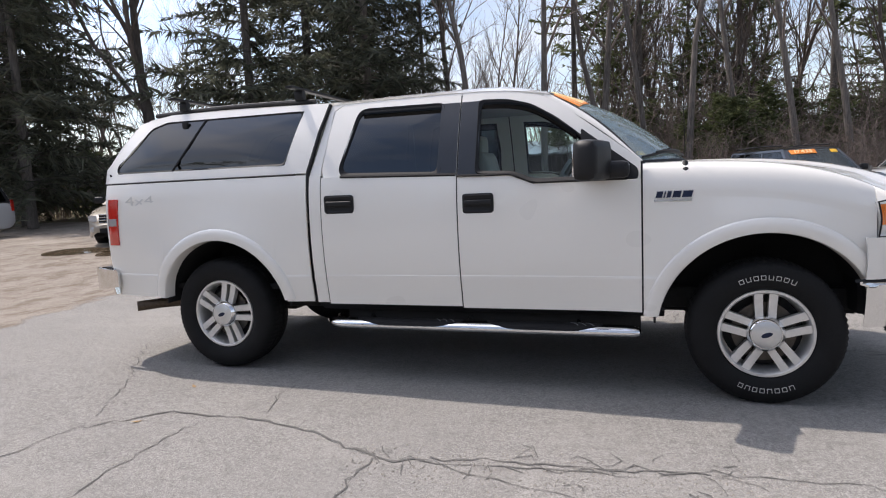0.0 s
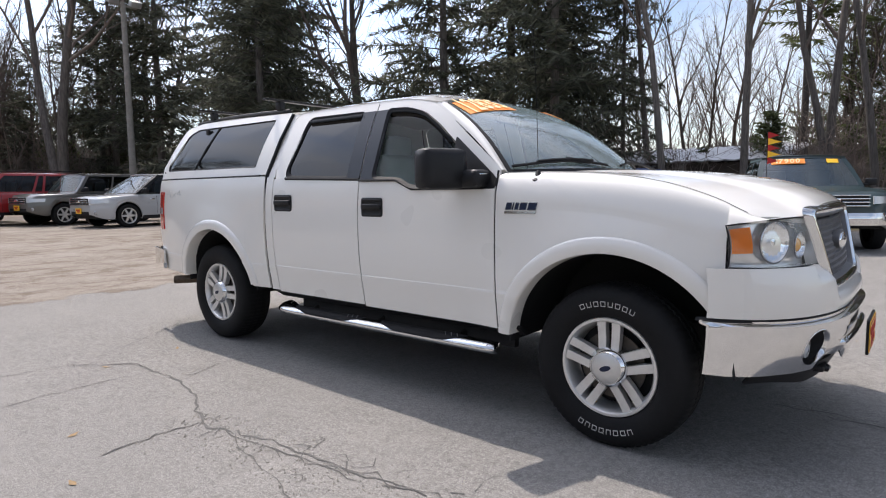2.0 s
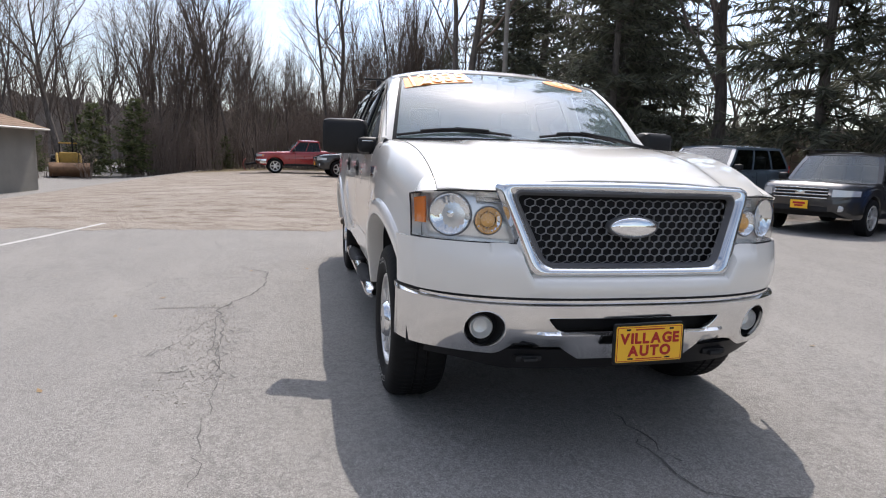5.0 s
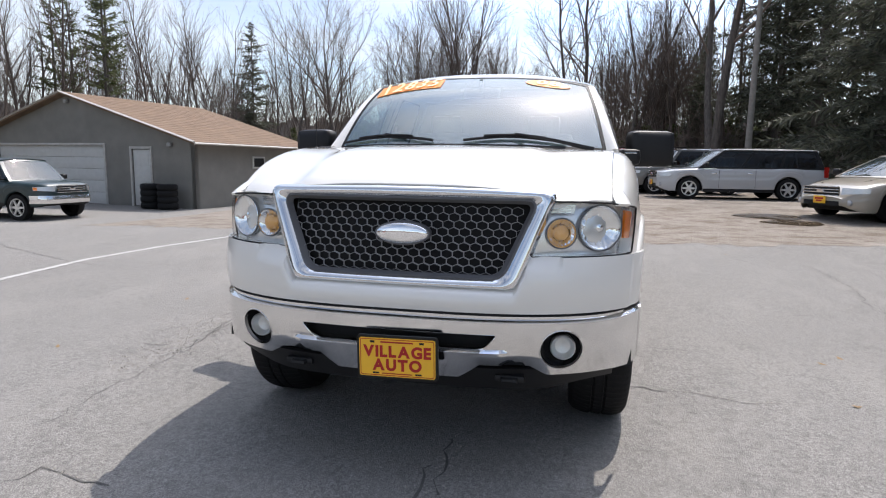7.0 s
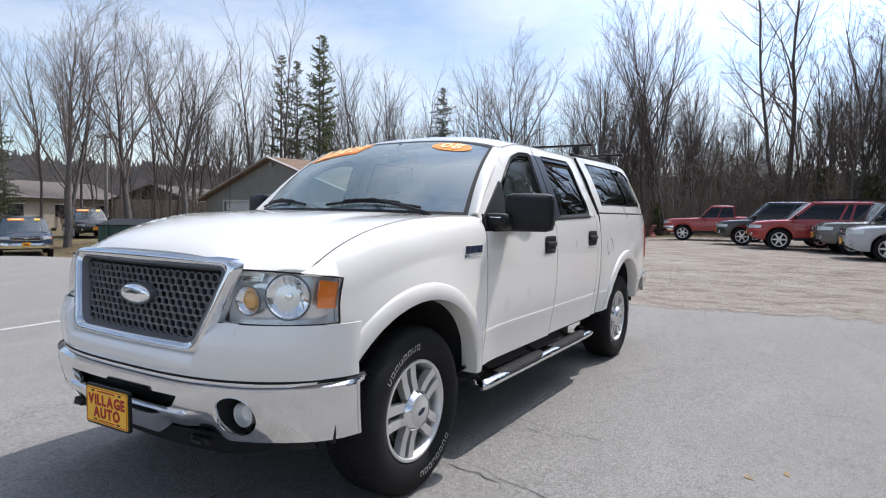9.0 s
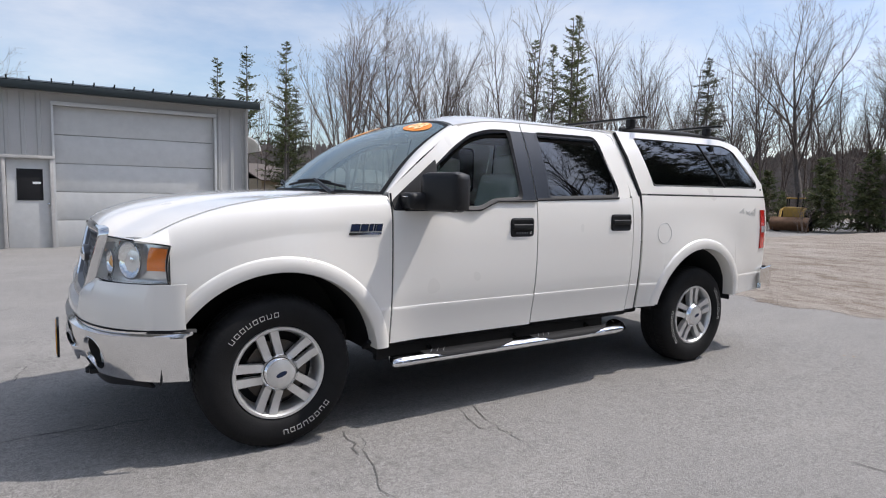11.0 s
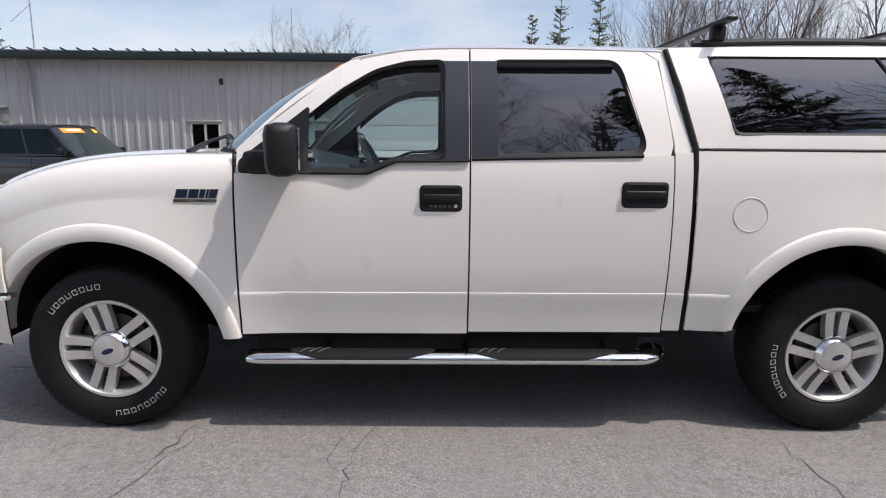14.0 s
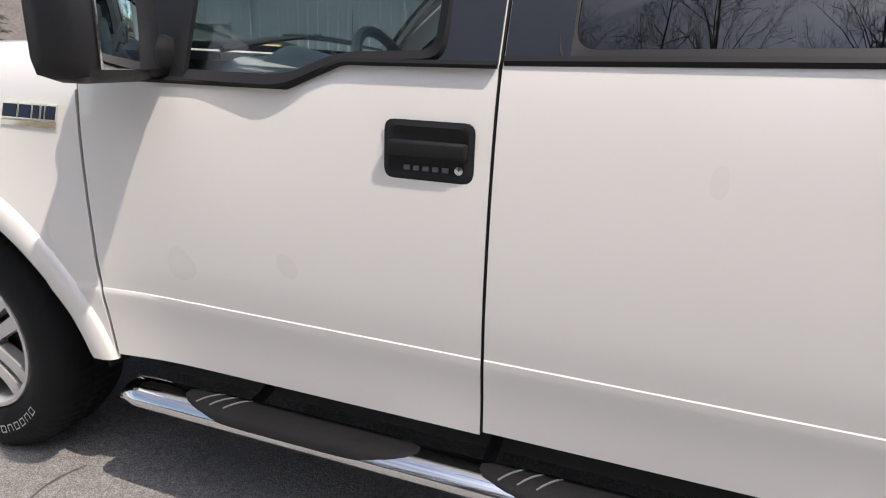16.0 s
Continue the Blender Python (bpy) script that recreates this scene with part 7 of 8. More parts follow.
TREES = [
    ("spruce2", -9.4, 21.2, 1.5, 50, 0.7), ("spruce0", -23.8, 16.2, 1.6, 77, 0.8),
    ("fir0", 1.2, 31.5, 1.2, 40), ("fir1", 9.0, 33.0, 1.25, 10), ("fir1", 14.6, 31.0, 1.2, 30),
    ("wide0", -15.1, 15.1, 1.70, 20), ("twin0", -32.4, 8.5, 1.73, 0), ("twin1", -38.1, 0.7, 1.18, 60), ("tall0", -34.9, 4.3, 0.92, 10),
    ("wide1", -41.5, -7.8, 1.52, 200), ("wide2", -36.7, -16.4, 1.38, 40), ("tall1", -31.2, -22.3, 0.66, 5), ("tall2", -33.3, -18.9, 0.86, 90),
    ("spruce0", -11.5, 16.2, 1.55, 0, 0.85), ("spruce1", -7.2, 17.8, 1.47, 80, 0.9), ("spruce2", -20.8, 13.7, 1.67, 30, 0.85), ("spruce0", -26.5, 17.4, 1.77, 200),
    ("spruce2", -31.0, 13.6, 1.59, 260), ("spruce1", -17.7, 11.5, 1.19, 10),
    ("spruce0", -13.6, 24.5, 1.84, 300),
    ("tall0", -2.7, 17.7, 1.39, 40, 0.75), ("tall1", -0.4, 18.7, 1.45, 100, 0.75), ("twin0", 1.7, 21.0, 1.29, 30, 0.75), ("tall2", 3.3, 17.9, 1.31, 150, 0.7), ("tall0", 4.7, 20.4, 1.46, 250, 0.75),
    ("tall2", 6.9, 21.9, 1.48, 60, 0.75), ("tall1", 8.3, 19.0, 1.39, 10, 0.7), ("tall2", 10.4, 20.8, 1.48, 70, 0.7), ("tall0", 12.4, 21.9, 1.38, 130, 0.7), ("tall1", 14.9, 20.5, 1.43, 190, 0.75),
    ("pine0", 3.0, 26.4, 1.60, 0), ("pine1", 7.6, 28.1, 1.69, 60), ("pine2", -0.1, 27.3, 1.55, 120), ("fir0", 5.3, 27.5, 1.09, 20), ("spruce2", -9.3, 22.5, 1.53, 200, 0.55), ("spruce0", -7.1, 24.2, 1.54, 20, 0.5), ("tall1", -4.5, 21.1, 1.43, 77, 0.75), ("fir0", -7.8, -33.0, 0.75, 0), ("pine0", 11.8, 29.1, 1.58, 200),
    ("pine0", -27.5, -28.8, 1.22, 0), ("pine1", -29.9, -30.7, 1.30, 50), ("pine2", -25.8, -31.0, 1.10, 100), ("spruce1", -34.9, -22.7, 0.78, 0), ("pine2", -31.2, -34.7, 1.2, 10),
    ("pine1", -3.7, -33.5, 0.80, 0), ("pine0", -5.3, -32.9, 0.88, 70), ("pine2", -7.3, -31.9, 0.92, 140), ("spruce2", -9.5, -36.5, 0.60, 30),
    ("wide0", 8.6, -31.0, 0.84, 0), ("wide2", 10.6, -31.5, 0.78, 100), ("wide1", -10.8, -31.0, 1.10, 20), ("wide2", -13.2, -29.0, 1.15, 60), ("wide0", -15.6, -27.5, 1.10, 200), ("tall1", -12.0, -33.5, 0.95, 0),
    ("pine0", 30.0, -30.0, 0.72, 0), ("pine1", 33.5, -27.0, 0.70, 60), ("pine2", 26.5, -32.0, 0.72, 120), ("pine0", 37.0, -30.0, 0.80, 200), ("wide1", 28.0, -26.5, 0.55, 20), ("spruce0", 40.0, -24.0, 0.60, 0),
    ("tall2", -43.6, -3.6, 0.62, 0), ("tall0", -40.8, 6.7, 1.0, 70), ("tall1", -39.5, 12.2, 1.25, 140), ("twin1", -37.4, 16.3, 1.53, 200), ("wide0", -45.7, -12.7, 1.42, 80), ("spruce1", -43.6, 5.1, 0.52, 0), ("spruce0", -38.5, 9.3, 0.70, 0), ("spruce2", -35.5, 12.9, 1.35, 40), ("spruce1", -41.5, 9.6, 0.70, 150), ("spruce0", -45.0, 7.9, 0.66, 250), ("spruce2", -39.5, 13.7, 1.33, 70),
]
for i, row in enumerate(TREES):
    tree(*row)


def joined(name, meshes, spots, material, label, category):
    """Many plants as one mesh of kind stuff."""
    vs, fs, base = [], [], 0
    for (m, x, y, z, sc, turn) in spots:
        v, f = meshes[m]
        c, s = math.cos(turn), math.sin(turn)
        w = v * sc
        vs.append(np.stack([x + w[:, 0] * c - w[:, 1] * s, y + w[:, 0] * s + w[:, 1] * c, z + w[:, 2]], 1))
        fs.append(f + base)
        base += len(v)
    v, f = np.concatenate(vs), np.concatenate(fs)
    me = bpy.data.meshes.new(name)
    me.vertices.add(len(v))
    me.vertices.foreach_set("co", v.ravel())
    k = f.shape[1]
    me.loops.add(f.size)
    me.loops.foreach_set("vertex_index", f.ravel())
    me.polygons.add(len(f))
    me.polygons.foreach_set("loop_start", np.arange(0, f.size, k))
    me.polygons.foreach_set("loop_total", np.full(len(f), k))
    me.update(calc_edges=True)
    me.polygons.foreach_set("use_smooth", [True] * len(f))
    me.materials.append(material)
    tagged(new(name, me), label, category, kind="stuff")


def treeline(x, y):
    """How tall the woods stand, against their usual height."""
    if x < -30 and -6 < y < 2.5:
        return 0.62
    if x < -16 and y < -8:
        return 0.86
    return 0.92 if x < -30 else 0.85


def woods():
    rng = random.Random(8)
    light = []
    for i in range(6):
        a, b = bare_meshes(120 + i, LIGHT, 12, 0.12)
        a.add(b.v, b.f)
        light.append((np.array(a.v), np.array(a.f)))
    spots = []
    for i in range(190):
        ang = math.radians(80 + 205 * (i + rng.random()) / 190)  # from +y round by -x to -y
        d = rng.uniform(38, 64)
        x, y = 1.0 + d * math.cos(ang), d * math.sin(ang) * 0.95
        if -16 < x < 30 and -30 < y < 20:
            d2 = rng.uniform(42, 60) if y < 0 else rng.uniform(30, 46)
            x, y = 1.0 + d2 * math.cos(ang), d2 * math.sin(ang)
        if x > -8 and y < 0:
            continue
        spots.append((rng.randrange(6), x, y, ground_z(x, y), rng.uniform(0.8, 1.35), rng.uniform(0, 6.28)))
    for i in range(34):
        x, y = rng.uniform(-6, 22), rng.uniform(27, 44)
        spots.append((rng.randrange(6), x, y, ground_z(x, y), rng.uniform(1.1, 1.7), rng.uniform(0, 6.28)))
    for i in range(85):
        x, y = rng.uniform(-56, -36), rng.uniform(-14, 11)
        spots.append((rng.randrange(6), x, y, ground_z(x, y), rng.uniform(0.8, 1.3), rng.uniform(0, 6.28)))
    for i in range(8):
        x, y = rng.uniform(0, 26), rng.uniform(25, 37)
        spots.append((rng.randrange(6), x, y, ground_z(x, y), rng.uniform(0.9, 1.3), rng.uniform(0, 6.28)))
    for i in range(46):
        x, y = rng.uniform(-42, -18), rng.uniform(-44, -29)
        spots.append((rng.randrange(6), x, y, ground_z(x, y), rng.uniform(0.7, 1.1), rng.uniform(0, 6.28)))
    for i in range(120):
        x, y = rng.uniform(-62, -38), rng.uniform(-44, 18)
        spots.append((rng.randrange(6), x, y, ground_z(x, y), rng.uniform(0.7, 1.2), rng.uniform(0, 6.28)))
    spots = [(k, x, y, z, size * treeline(x, y), turn) for k, x, y, z, size, turn in spots]
    joined("bare_woods", light, spots, TWIG, "dense bare spring woods behind the lot", "woods")
    # thicket of stems and twigs along the wood's edge
    bush = []
    for i in range(5):
        m, r2 = M(), random.Random(200 + i)
        for k in range(18):
            a, r0 = r2.uniform(0, 6.28), r2.uniform(0, 0.5)
            p = Vector((r0 * math.cos(a), r0 * math.sin(a), -0.05))
            d = Vector((math.cos(a) * 0.35 * r2.random(), math.sin(a) * 0.35 * r2.random(), 1))
            h = r2.uniform(0.8, 2.6)
            q = p + d * h * 0.55
            e = q + (d + Vector((r2.gauss(0, 0.3), r2.gauss(0, 0.3), 0))) * h * 0.45
            m.tube([p, q, e], [0.016, 0.011, 0.006], 3, caps=False)
            for j in range(3):
                s = q.lerp(e, r2.random())
                m.tube([s, s + Vector((r2.gauss(0, 0.2), r2.gauss(0, 0.2), 0.2)), s + Vector((r2.gauss(0, 0.35), r2.gauss(0, 0.35), 0.45))], [0.008, 0.006, 0.004], 3, caps=False)
        bush.append((np.array(m.v), np.array(m.f)))
    spots = []
    for i in range(190):
        ang = math.radians(95 + 175 * rng.random())
        d = rng.uniform(34, 44) if rng.random() < 0.6 else rng.uniform(44, 58)
        x, y = 1.0 + d * math.cos(ang), d * math.sin(ang) * 0.85
        if y > 15:
            y = rng.uniform(17, 24)
        if y < -9 and x > -17:
            continue
        spots.append((rng.randrange(5), x, y, ground_z(x, y), rng.uniform(0.8, 1.5), rng.uniform(0, 6.28)))
    for i in range(180):
        x, y = rng.uniform(-18, 18), rng.uniform(17, 22)
        spots.append((rng.randrange(5), x, y, ground_z(x, y), rng.uniform(0.7, 1.3), rng.uniform(0, 6.28)))
    for i in range(110):
        x, y = rng.uniform(-54, -34), rng.uniform(-14, 11)
        spots.append((rng.randrange(5), x, y, ground_z(x, y), rng.uniform(1.3, 2.4), rng.uniform(0, 6.28)))
    for i in range(70):
        x, y = rng.uniform(0, 24), rng.uniform(20, 31)
        spots.append((rng.randrange(5), x, y, ground_z(x, y), rng.uniform(1.5, 2.8), rng.uniform(0, 6.28)))
    for i in range(90):
        x, y = rng.uniform(-42, -18), rng.uniform(-42, -29)
        spots.append((rng.randrange(5), x, y, ground_z(x, y), rng.uniform(0.9, 1.7), rng.uniform(0, 6.28)))
    joined("undergrowth", bush, spots, TWIG, "tangled leafless undergrowth along the wood's edge", "undergrowth")
    # low evergreen saplings among the stems
    sap = []
    for i in range(3):
        t, b = conifer_meshes(300 + i, 3.2, 1.1, 0.25)
        sap.append((np.array(b.v), np.array(b.f)))
    spots = []
    for i in range(66):
        ang = math.radians(95 + 170 * rng.random())
        d = rng.uniform(36, 56)
        x, y = 1.0 + d * math.cos(ang), d * math.sin(ang) * 0.8
        if y > 16:
            y = rng.uniform(19, 27)
        if y < -9 and x > -20:
            continue
        spots.append((rng.randrange(3), x, y, ground_z(x, y), rng.uniform(0.6, 1.5), rng.uniform(0, 6.28)))
    for i in range(22):
        x, y = rng.uniform(-1, 15), rng.uniform(20.5, 27)
        spots.append((rng.randrange(3), x, y, ground_z(x, y), rng.uniform(0.8, 1.5), rng.uniform(0, 6.28)))
    joined("evergreen_saplings", sap, spots, PINE, "young evergreens scattered in the undergrowth", "saplings")
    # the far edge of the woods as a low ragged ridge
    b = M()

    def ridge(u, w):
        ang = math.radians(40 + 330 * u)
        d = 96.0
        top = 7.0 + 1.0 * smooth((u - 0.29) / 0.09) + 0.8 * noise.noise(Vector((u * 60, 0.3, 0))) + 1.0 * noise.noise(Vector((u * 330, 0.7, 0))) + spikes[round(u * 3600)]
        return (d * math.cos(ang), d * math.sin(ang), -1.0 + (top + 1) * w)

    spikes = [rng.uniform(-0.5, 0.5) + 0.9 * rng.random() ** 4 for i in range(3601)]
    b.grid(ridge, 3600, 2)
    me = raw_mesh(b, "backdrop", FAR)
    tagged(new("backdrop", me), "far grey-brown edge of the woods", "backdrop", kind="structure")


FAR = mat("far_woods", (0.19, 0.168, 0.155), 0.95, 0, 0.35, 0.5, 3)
woods()


def light_pole(x, y, h, lean=0.0, heads=2):
    p = thing("light_pole", "grey wooden light pole with floodlights at its top", "light pole", pose(x, y, ground_z(x, y), 0, lean, 0))
    M().tube([(0, 0, -0.1), (0, 0, h * 0.5), (0, 0, h)], [0.15, 0.125, 0.10], 12).part("pole", WEATHERED, p)
    M().box((0, 0, h - 0.15), (0.08, 1.1, 0.08), 0.01).part("crossarm", WEATHERED, p)
    for s in (-1, 1)[:heads]:
        M().box((0.12, s * 0.45, h - 0.02), (0.34, 0.42, 0.26), 0.05, Matrix.Rotation(radians(25), 4, "Y")).part("floodlight", PIPE, p, "grey floodlight head")


light_pole(-21.89, 7.94, 8.9)
light_pole(-18.7, -41.3, 7.0)


def roadside():
    """Poles, a sign and pennants beyond the workshop's office end."""
    p = thing("flag_pole", "tall pale metal pole with pennant strings", "pole", pose(21.5, -14.6, 0))
    M().tube([(0, 0, -0.1), (0, 0, 7.5)], [0.10, 0.075], 10).part("pole", PIPE, p)
    for k, (e, z0) in enumerate((((9.0, -1.0), 3.5), ((-4.5, -6.5), 3.3))):
        m = M()
        pts = [(e[0] * t, e[1] * t, z0 + 0.15 - 0.9 * t * (1 - t)) for t in (i / 20 for i in range(21))]
        m.tube(pts, 0.008, 3)
        for i in range(20):
            a, b = Vector(pts[i]), Vector(pts[i + 1])
            c = a.lerp(b, 0.5)
            m.add([a, a.lerp(b, 0.7), c + Vector((0, 0, -0.22))], [(0, 1, 2)])
        m.part("pennants", (PAPER, PLATE_RED)[k], p, "string of small pennants")
    u = thing("utility_pole", "wooden utility pole with a crossarm", "utility pole", pose(27.5, -21.5, 0))
    M().tube([(0, 0, -0.1), (0, 0, 5.4)], [0.14, 0.10], 10).part("pole", WEATHERED, u)
    M().box((0, 0, 5.1), (1.6, 0.1, 0.1), 0.01).part("crossarm", WEATHERED, u)
    for x in (-0.7, -0.35, 0.35, 0.7):
        M().lathe([(0.03, 0), (0.045, 0.05), (0.02, 0.12)], 8, Matrix.Translation((x, 0, 5.15))).part("insulator", PIPE, u)
    s = thing("road_sign", "white roadside sign board with dark rows of writing", "sign", pose(25.6, -18.2, 0, 0, 0, 150))
    for x in (-0.2, 0.2):
        M().box((x, 0, 1.3), (0.08, 0.08, 2.8), 0.01).part("post", METAL_DARK, s)
    M().box((0, 0, 3.0), (0.9, 0.16, 1.1), 0.02).part("board", PAPER, s)
    for z in (3.35, 3.05, 2.75):
        M().box((0, -0.085, z), (0.66, 0.012, 0.12)).part("writing_bar", METAL_DARK, s)
        M().box((0, 0.085, z), (0.66, 0.012, 0.12)).part("writing_bar", METAL_DARK, s)


roadside()


def shed_and_fence():
    b = thing("shed", "low brown open shed with a pale metal roof", "shed", pose(-2.88, 21.18, ground_z(-1, 17), 0, 0, 0) @ Matrix.Scale(1.2, 4), kind="structure")
    M().grid(lambda u, w: (-2.6 + 5.6 * u, -2.0 + 4.2 * w, 1.78 + 0.62 * w + 0.02 * math.sin(80 * u)), 40, 2).part("roof", mat("tin_roof", (0.5, 0.5, 0.5), 0.4, 0.6, 0.15), b, "pale corrugated roof", thick=0.04)
    for x in (-2.4, 0.2, 2.8):
        M().box((x, -1.8, 0.85), (0.12, 0.12, 1.9), 0.01).part("post", WEATHERED, b)
    M().box((0.2, 1.8, 1.0), (5.2, 0.08, 2.0)).part("back_wall", DARKWOOD, b)
    M().box((0.2, -1.75, 1.45), (5.2, 0.06, 0.5)).part("board", DARKWOOD, b)
    f = thing("fence", "weathered wire and post fence in front of the brush", "fence", kind="structure")
    for i in range(16):
        x = -8.0 + 1.5 * i
        M().tube([(x, 13.6, ground_z(x, 13.6) - 0.05), (x + 0.02, 13.6, ground_z(x, 13.6) + 1.15)], 0.06, 8).part("post", WEATHERED, f)
    for z in (0.35, 0.7, 1.05):
        M().tube([(-8.0, 13.6, ground_z(-8, 13.6) + z), (14.5, 13.6, ground_z(14.5, 13.6) + z)], 0.012, 4).part("rail", WEATHERED, f)


DARKWOOD = mat("dark_boards", (0.055, 0.04, 0.03), 0.9, 0, 0.3, 4, 40)
shed_and_fence()


def ranch_house(x, y, turn, w, label):
    h = thing("house", label, "house", pose(x, y, ground_z(x, y), 0, 0, turn), kind="structure")
    M().box((0, 0, 1.3), (w, 7, 2.6)).part("wall", mat("tan_siding", (0.36, 0.31, 0.24), 0.9, 0, 0.12), h)
    for s in (-1, 1):
        M().grid(lambda u, v: (-w / 2 - 0.4 + (w + 0.8) * u, s * 4.0 * (1 - v), 2.5 + 1.5 * v), 4, 4).part("roof", mat("grey_shingles", (0.11, 0.092, 0.08), 0.9, 0, 0.2), h, thick=0.1)
    for i in range(4):
        # solid window panels, blackened for the unlit rooms
        M().box((-w / 2 + w * (i + 0.5) / 4, 3.52, 1.5), (1.3, 0.06, 1.0), 0.01).part("window", INSIDE_SHADE, h)
        M().box((-w / 2 + w * (i + 0.5) / 4, 3.53, 2.03), (1.5, 0.08, 0.09), 0.01).part("window_trim", PAPER, h)


ranch_house(-17.5, -54.0, 18, 17, "low tan ranch house with a grey shingle roof")
ranch_house(-33.0, -52.0, 30, 14, "low tan ranch house beyond the trees")


def dumpster():
    d = thing("dumpster", "dark green steel dumpster with a closed lid", "dumpster", pose(-7.0, -19.1, ground_z(-7.0, -19.1), 0, 0, 40) @ Matrix.Diagonal((0.75, 0.85, 1, 1)))
    g = mat("green_steel", (0.022, 0.06, 0.045), 0.5, 0.1, 0.2, 4, 30)
    M().prism([(-0.95, 0.1), (0.95, 0.1), (0.95, 1.25), (-0.95, 1.45)], -0.85, 0.85, Matrix(((1, 0, 0, 0), (0, 0, 1, 0), (0, 1, 0, 0), (0, 0, 0, 1)))).part("bin", g, d)
    M().grid(lambda u, v: (-1.0 + 2.0 * u, -0.9 + 1.8 * v, 1.48 - 0.2 * u), 4, 4).part("lid", TRIM, d, thick=0.05)
    for y in (-0.5, 0.5):
        M().box((0.98, y, 0.8), (0.10, 0.10, 0.9), 0.01).part("rib", g, d)


dumpster()


def loader():
    l = thing("wheel_loader", "old yellow tractor loader parked by the brush", "loader", pose(-31.5, -14.4, ground_z(-31, -14) - 0.02, 0, 0, 20))
    y = mat("worn_yellow", (0.42, 0.26, 0.05), 0.6, 0, 0.2)
    M().box((0, 0, 1.05), (2.0, 0.9, 0.7), 0.08).part("body", y, l)
    M().box((-0.4, 0, 1.9), (0.9, 0.9, 0.08), 0.03).part("canopy", y, l)
    for sx in (-0.8, 0.0):
        for sy in (-0.4, 0.4):
            M().tube([(sx, sy, 1.3), (sx, sy, 1.9)], 0.03, 6).part("canopy_post", TRIM, l)
    M().grid(lambda u, v: (1.6 + 0.35 * math.sin(math.pi * v), -0.95 + 1.9 * u, 0.1 + 0.75 * v), 4, 8).part("bucket", mat("rusty_bucket", (0.16, 0.09, 0.05), 0.7, 0.4, 0.3), l, thick=0.04)
    for s in (-1, 1):
        M().tube([(-0.2, s * 0.55, 1.3), (1.0, s * 0.55, 1.2), (1.6, s * 0.55, 0.5)], 0.07, 6).part("arm", y, l)
        for x, r in ((-0.7, 0.62), (0.85, 0.42)):
            M().lathe([(0.25, -0.15), (r - 0.03, -0.17), (r, -0.1), (r, 0.1), (r - 0.03, 0.17), (0.25, 0.15), (0.01, 0.1)], 20, Matrix.Translation((x, s * 0.72, r)) @ Euler((radians(90), 0, 0)).to_matrix().to_4x4()).part("wheel", RUBBER, l)
    M().tube([(0.5, 0.2, 1.4), (0.5, 0.2, 2.2)], 0.04, 6).part("stack", TRIM, l)


loader()


def flag():
    f = thing("pennant_flag", "small red and yellow feather flag on a thin rod", "flag", pose(2.12, 9.25, ground_z(2.1, 9.2) + 0.95))
    M().tube([(0, 0, 0), (0, 0, 1.3)], 0.008, 5).part("rod", TRIM, f)
    for i in range(5):
        M().add([(0.01, 0, 1.28 - 0.12 * i), (0.20 + 0.03 * (i % 2), 0.03 * (i % 3), 1.20 - 0.12 * i), (0.01, 0, 1.15 - 0.12 * i)], [(0, 1, 2)]).part("flag_strip", (PLATE_RED, STICKER_YELLOW)[i % 2], f, thick=0.004)


flag()


# ---- the other vehicles ----
def car_wheel(car, x, y, r, s, rim=ALLOY):
    w = new("wheel")
    w.parent = car
    t = Matrix.Translation((x, y, r)) @ Euler((radians(-90 * s), 0, 0)).to_matrix().to_4x4()
    rr = r * 0.68
    M().lathe([(rr, -0.20), (r * 0.97, -0.20), (r, -0.15), (r, -0.05), (r * 0.96, 0.0), (r * 0.8, 0.012), (rr, 0.0), (rr * 0.97, -0.03)], 30, t).part("tyre", RUBBER, w)
    m = M().lathe([(rr, -0.005), (rr * 0.98, 0.008), (rr * 0.90, 0.004), (rr * 0.86, -0.05)], 30, t)
    for k in range(6):
        q = t @ Matrix.Rotation(k * math.pi / 3, 4, "Z")
        m.add([q @ Vector(p) for p in ((0.03, -0.035, 0.0), (rr * 0.95, -0.022, -0.008), (rr * 0.95, 0.022, -0.008), (0.03, 0.035, 0.0), (0.03, -0.035, -0.03), (rr * 0.95, -0.022, -0.035), (rr * 0.95, 0.022, -0.035), (0.03, 0.035, -0.03))], [(0, 1, 2, 3), (0, 1, 5, 4), (3, 2, 6, 7)])
    m.lathe([(0.06, -0.02), (0.05, 0.008), (0.001, 0.012)], 14, t)
    m.part("rim", rim, w)
    M().lathe([(0.001, -0.06), (rr * 0.95, -0.06)], 24, t).part("brake_disc", DARK, w)


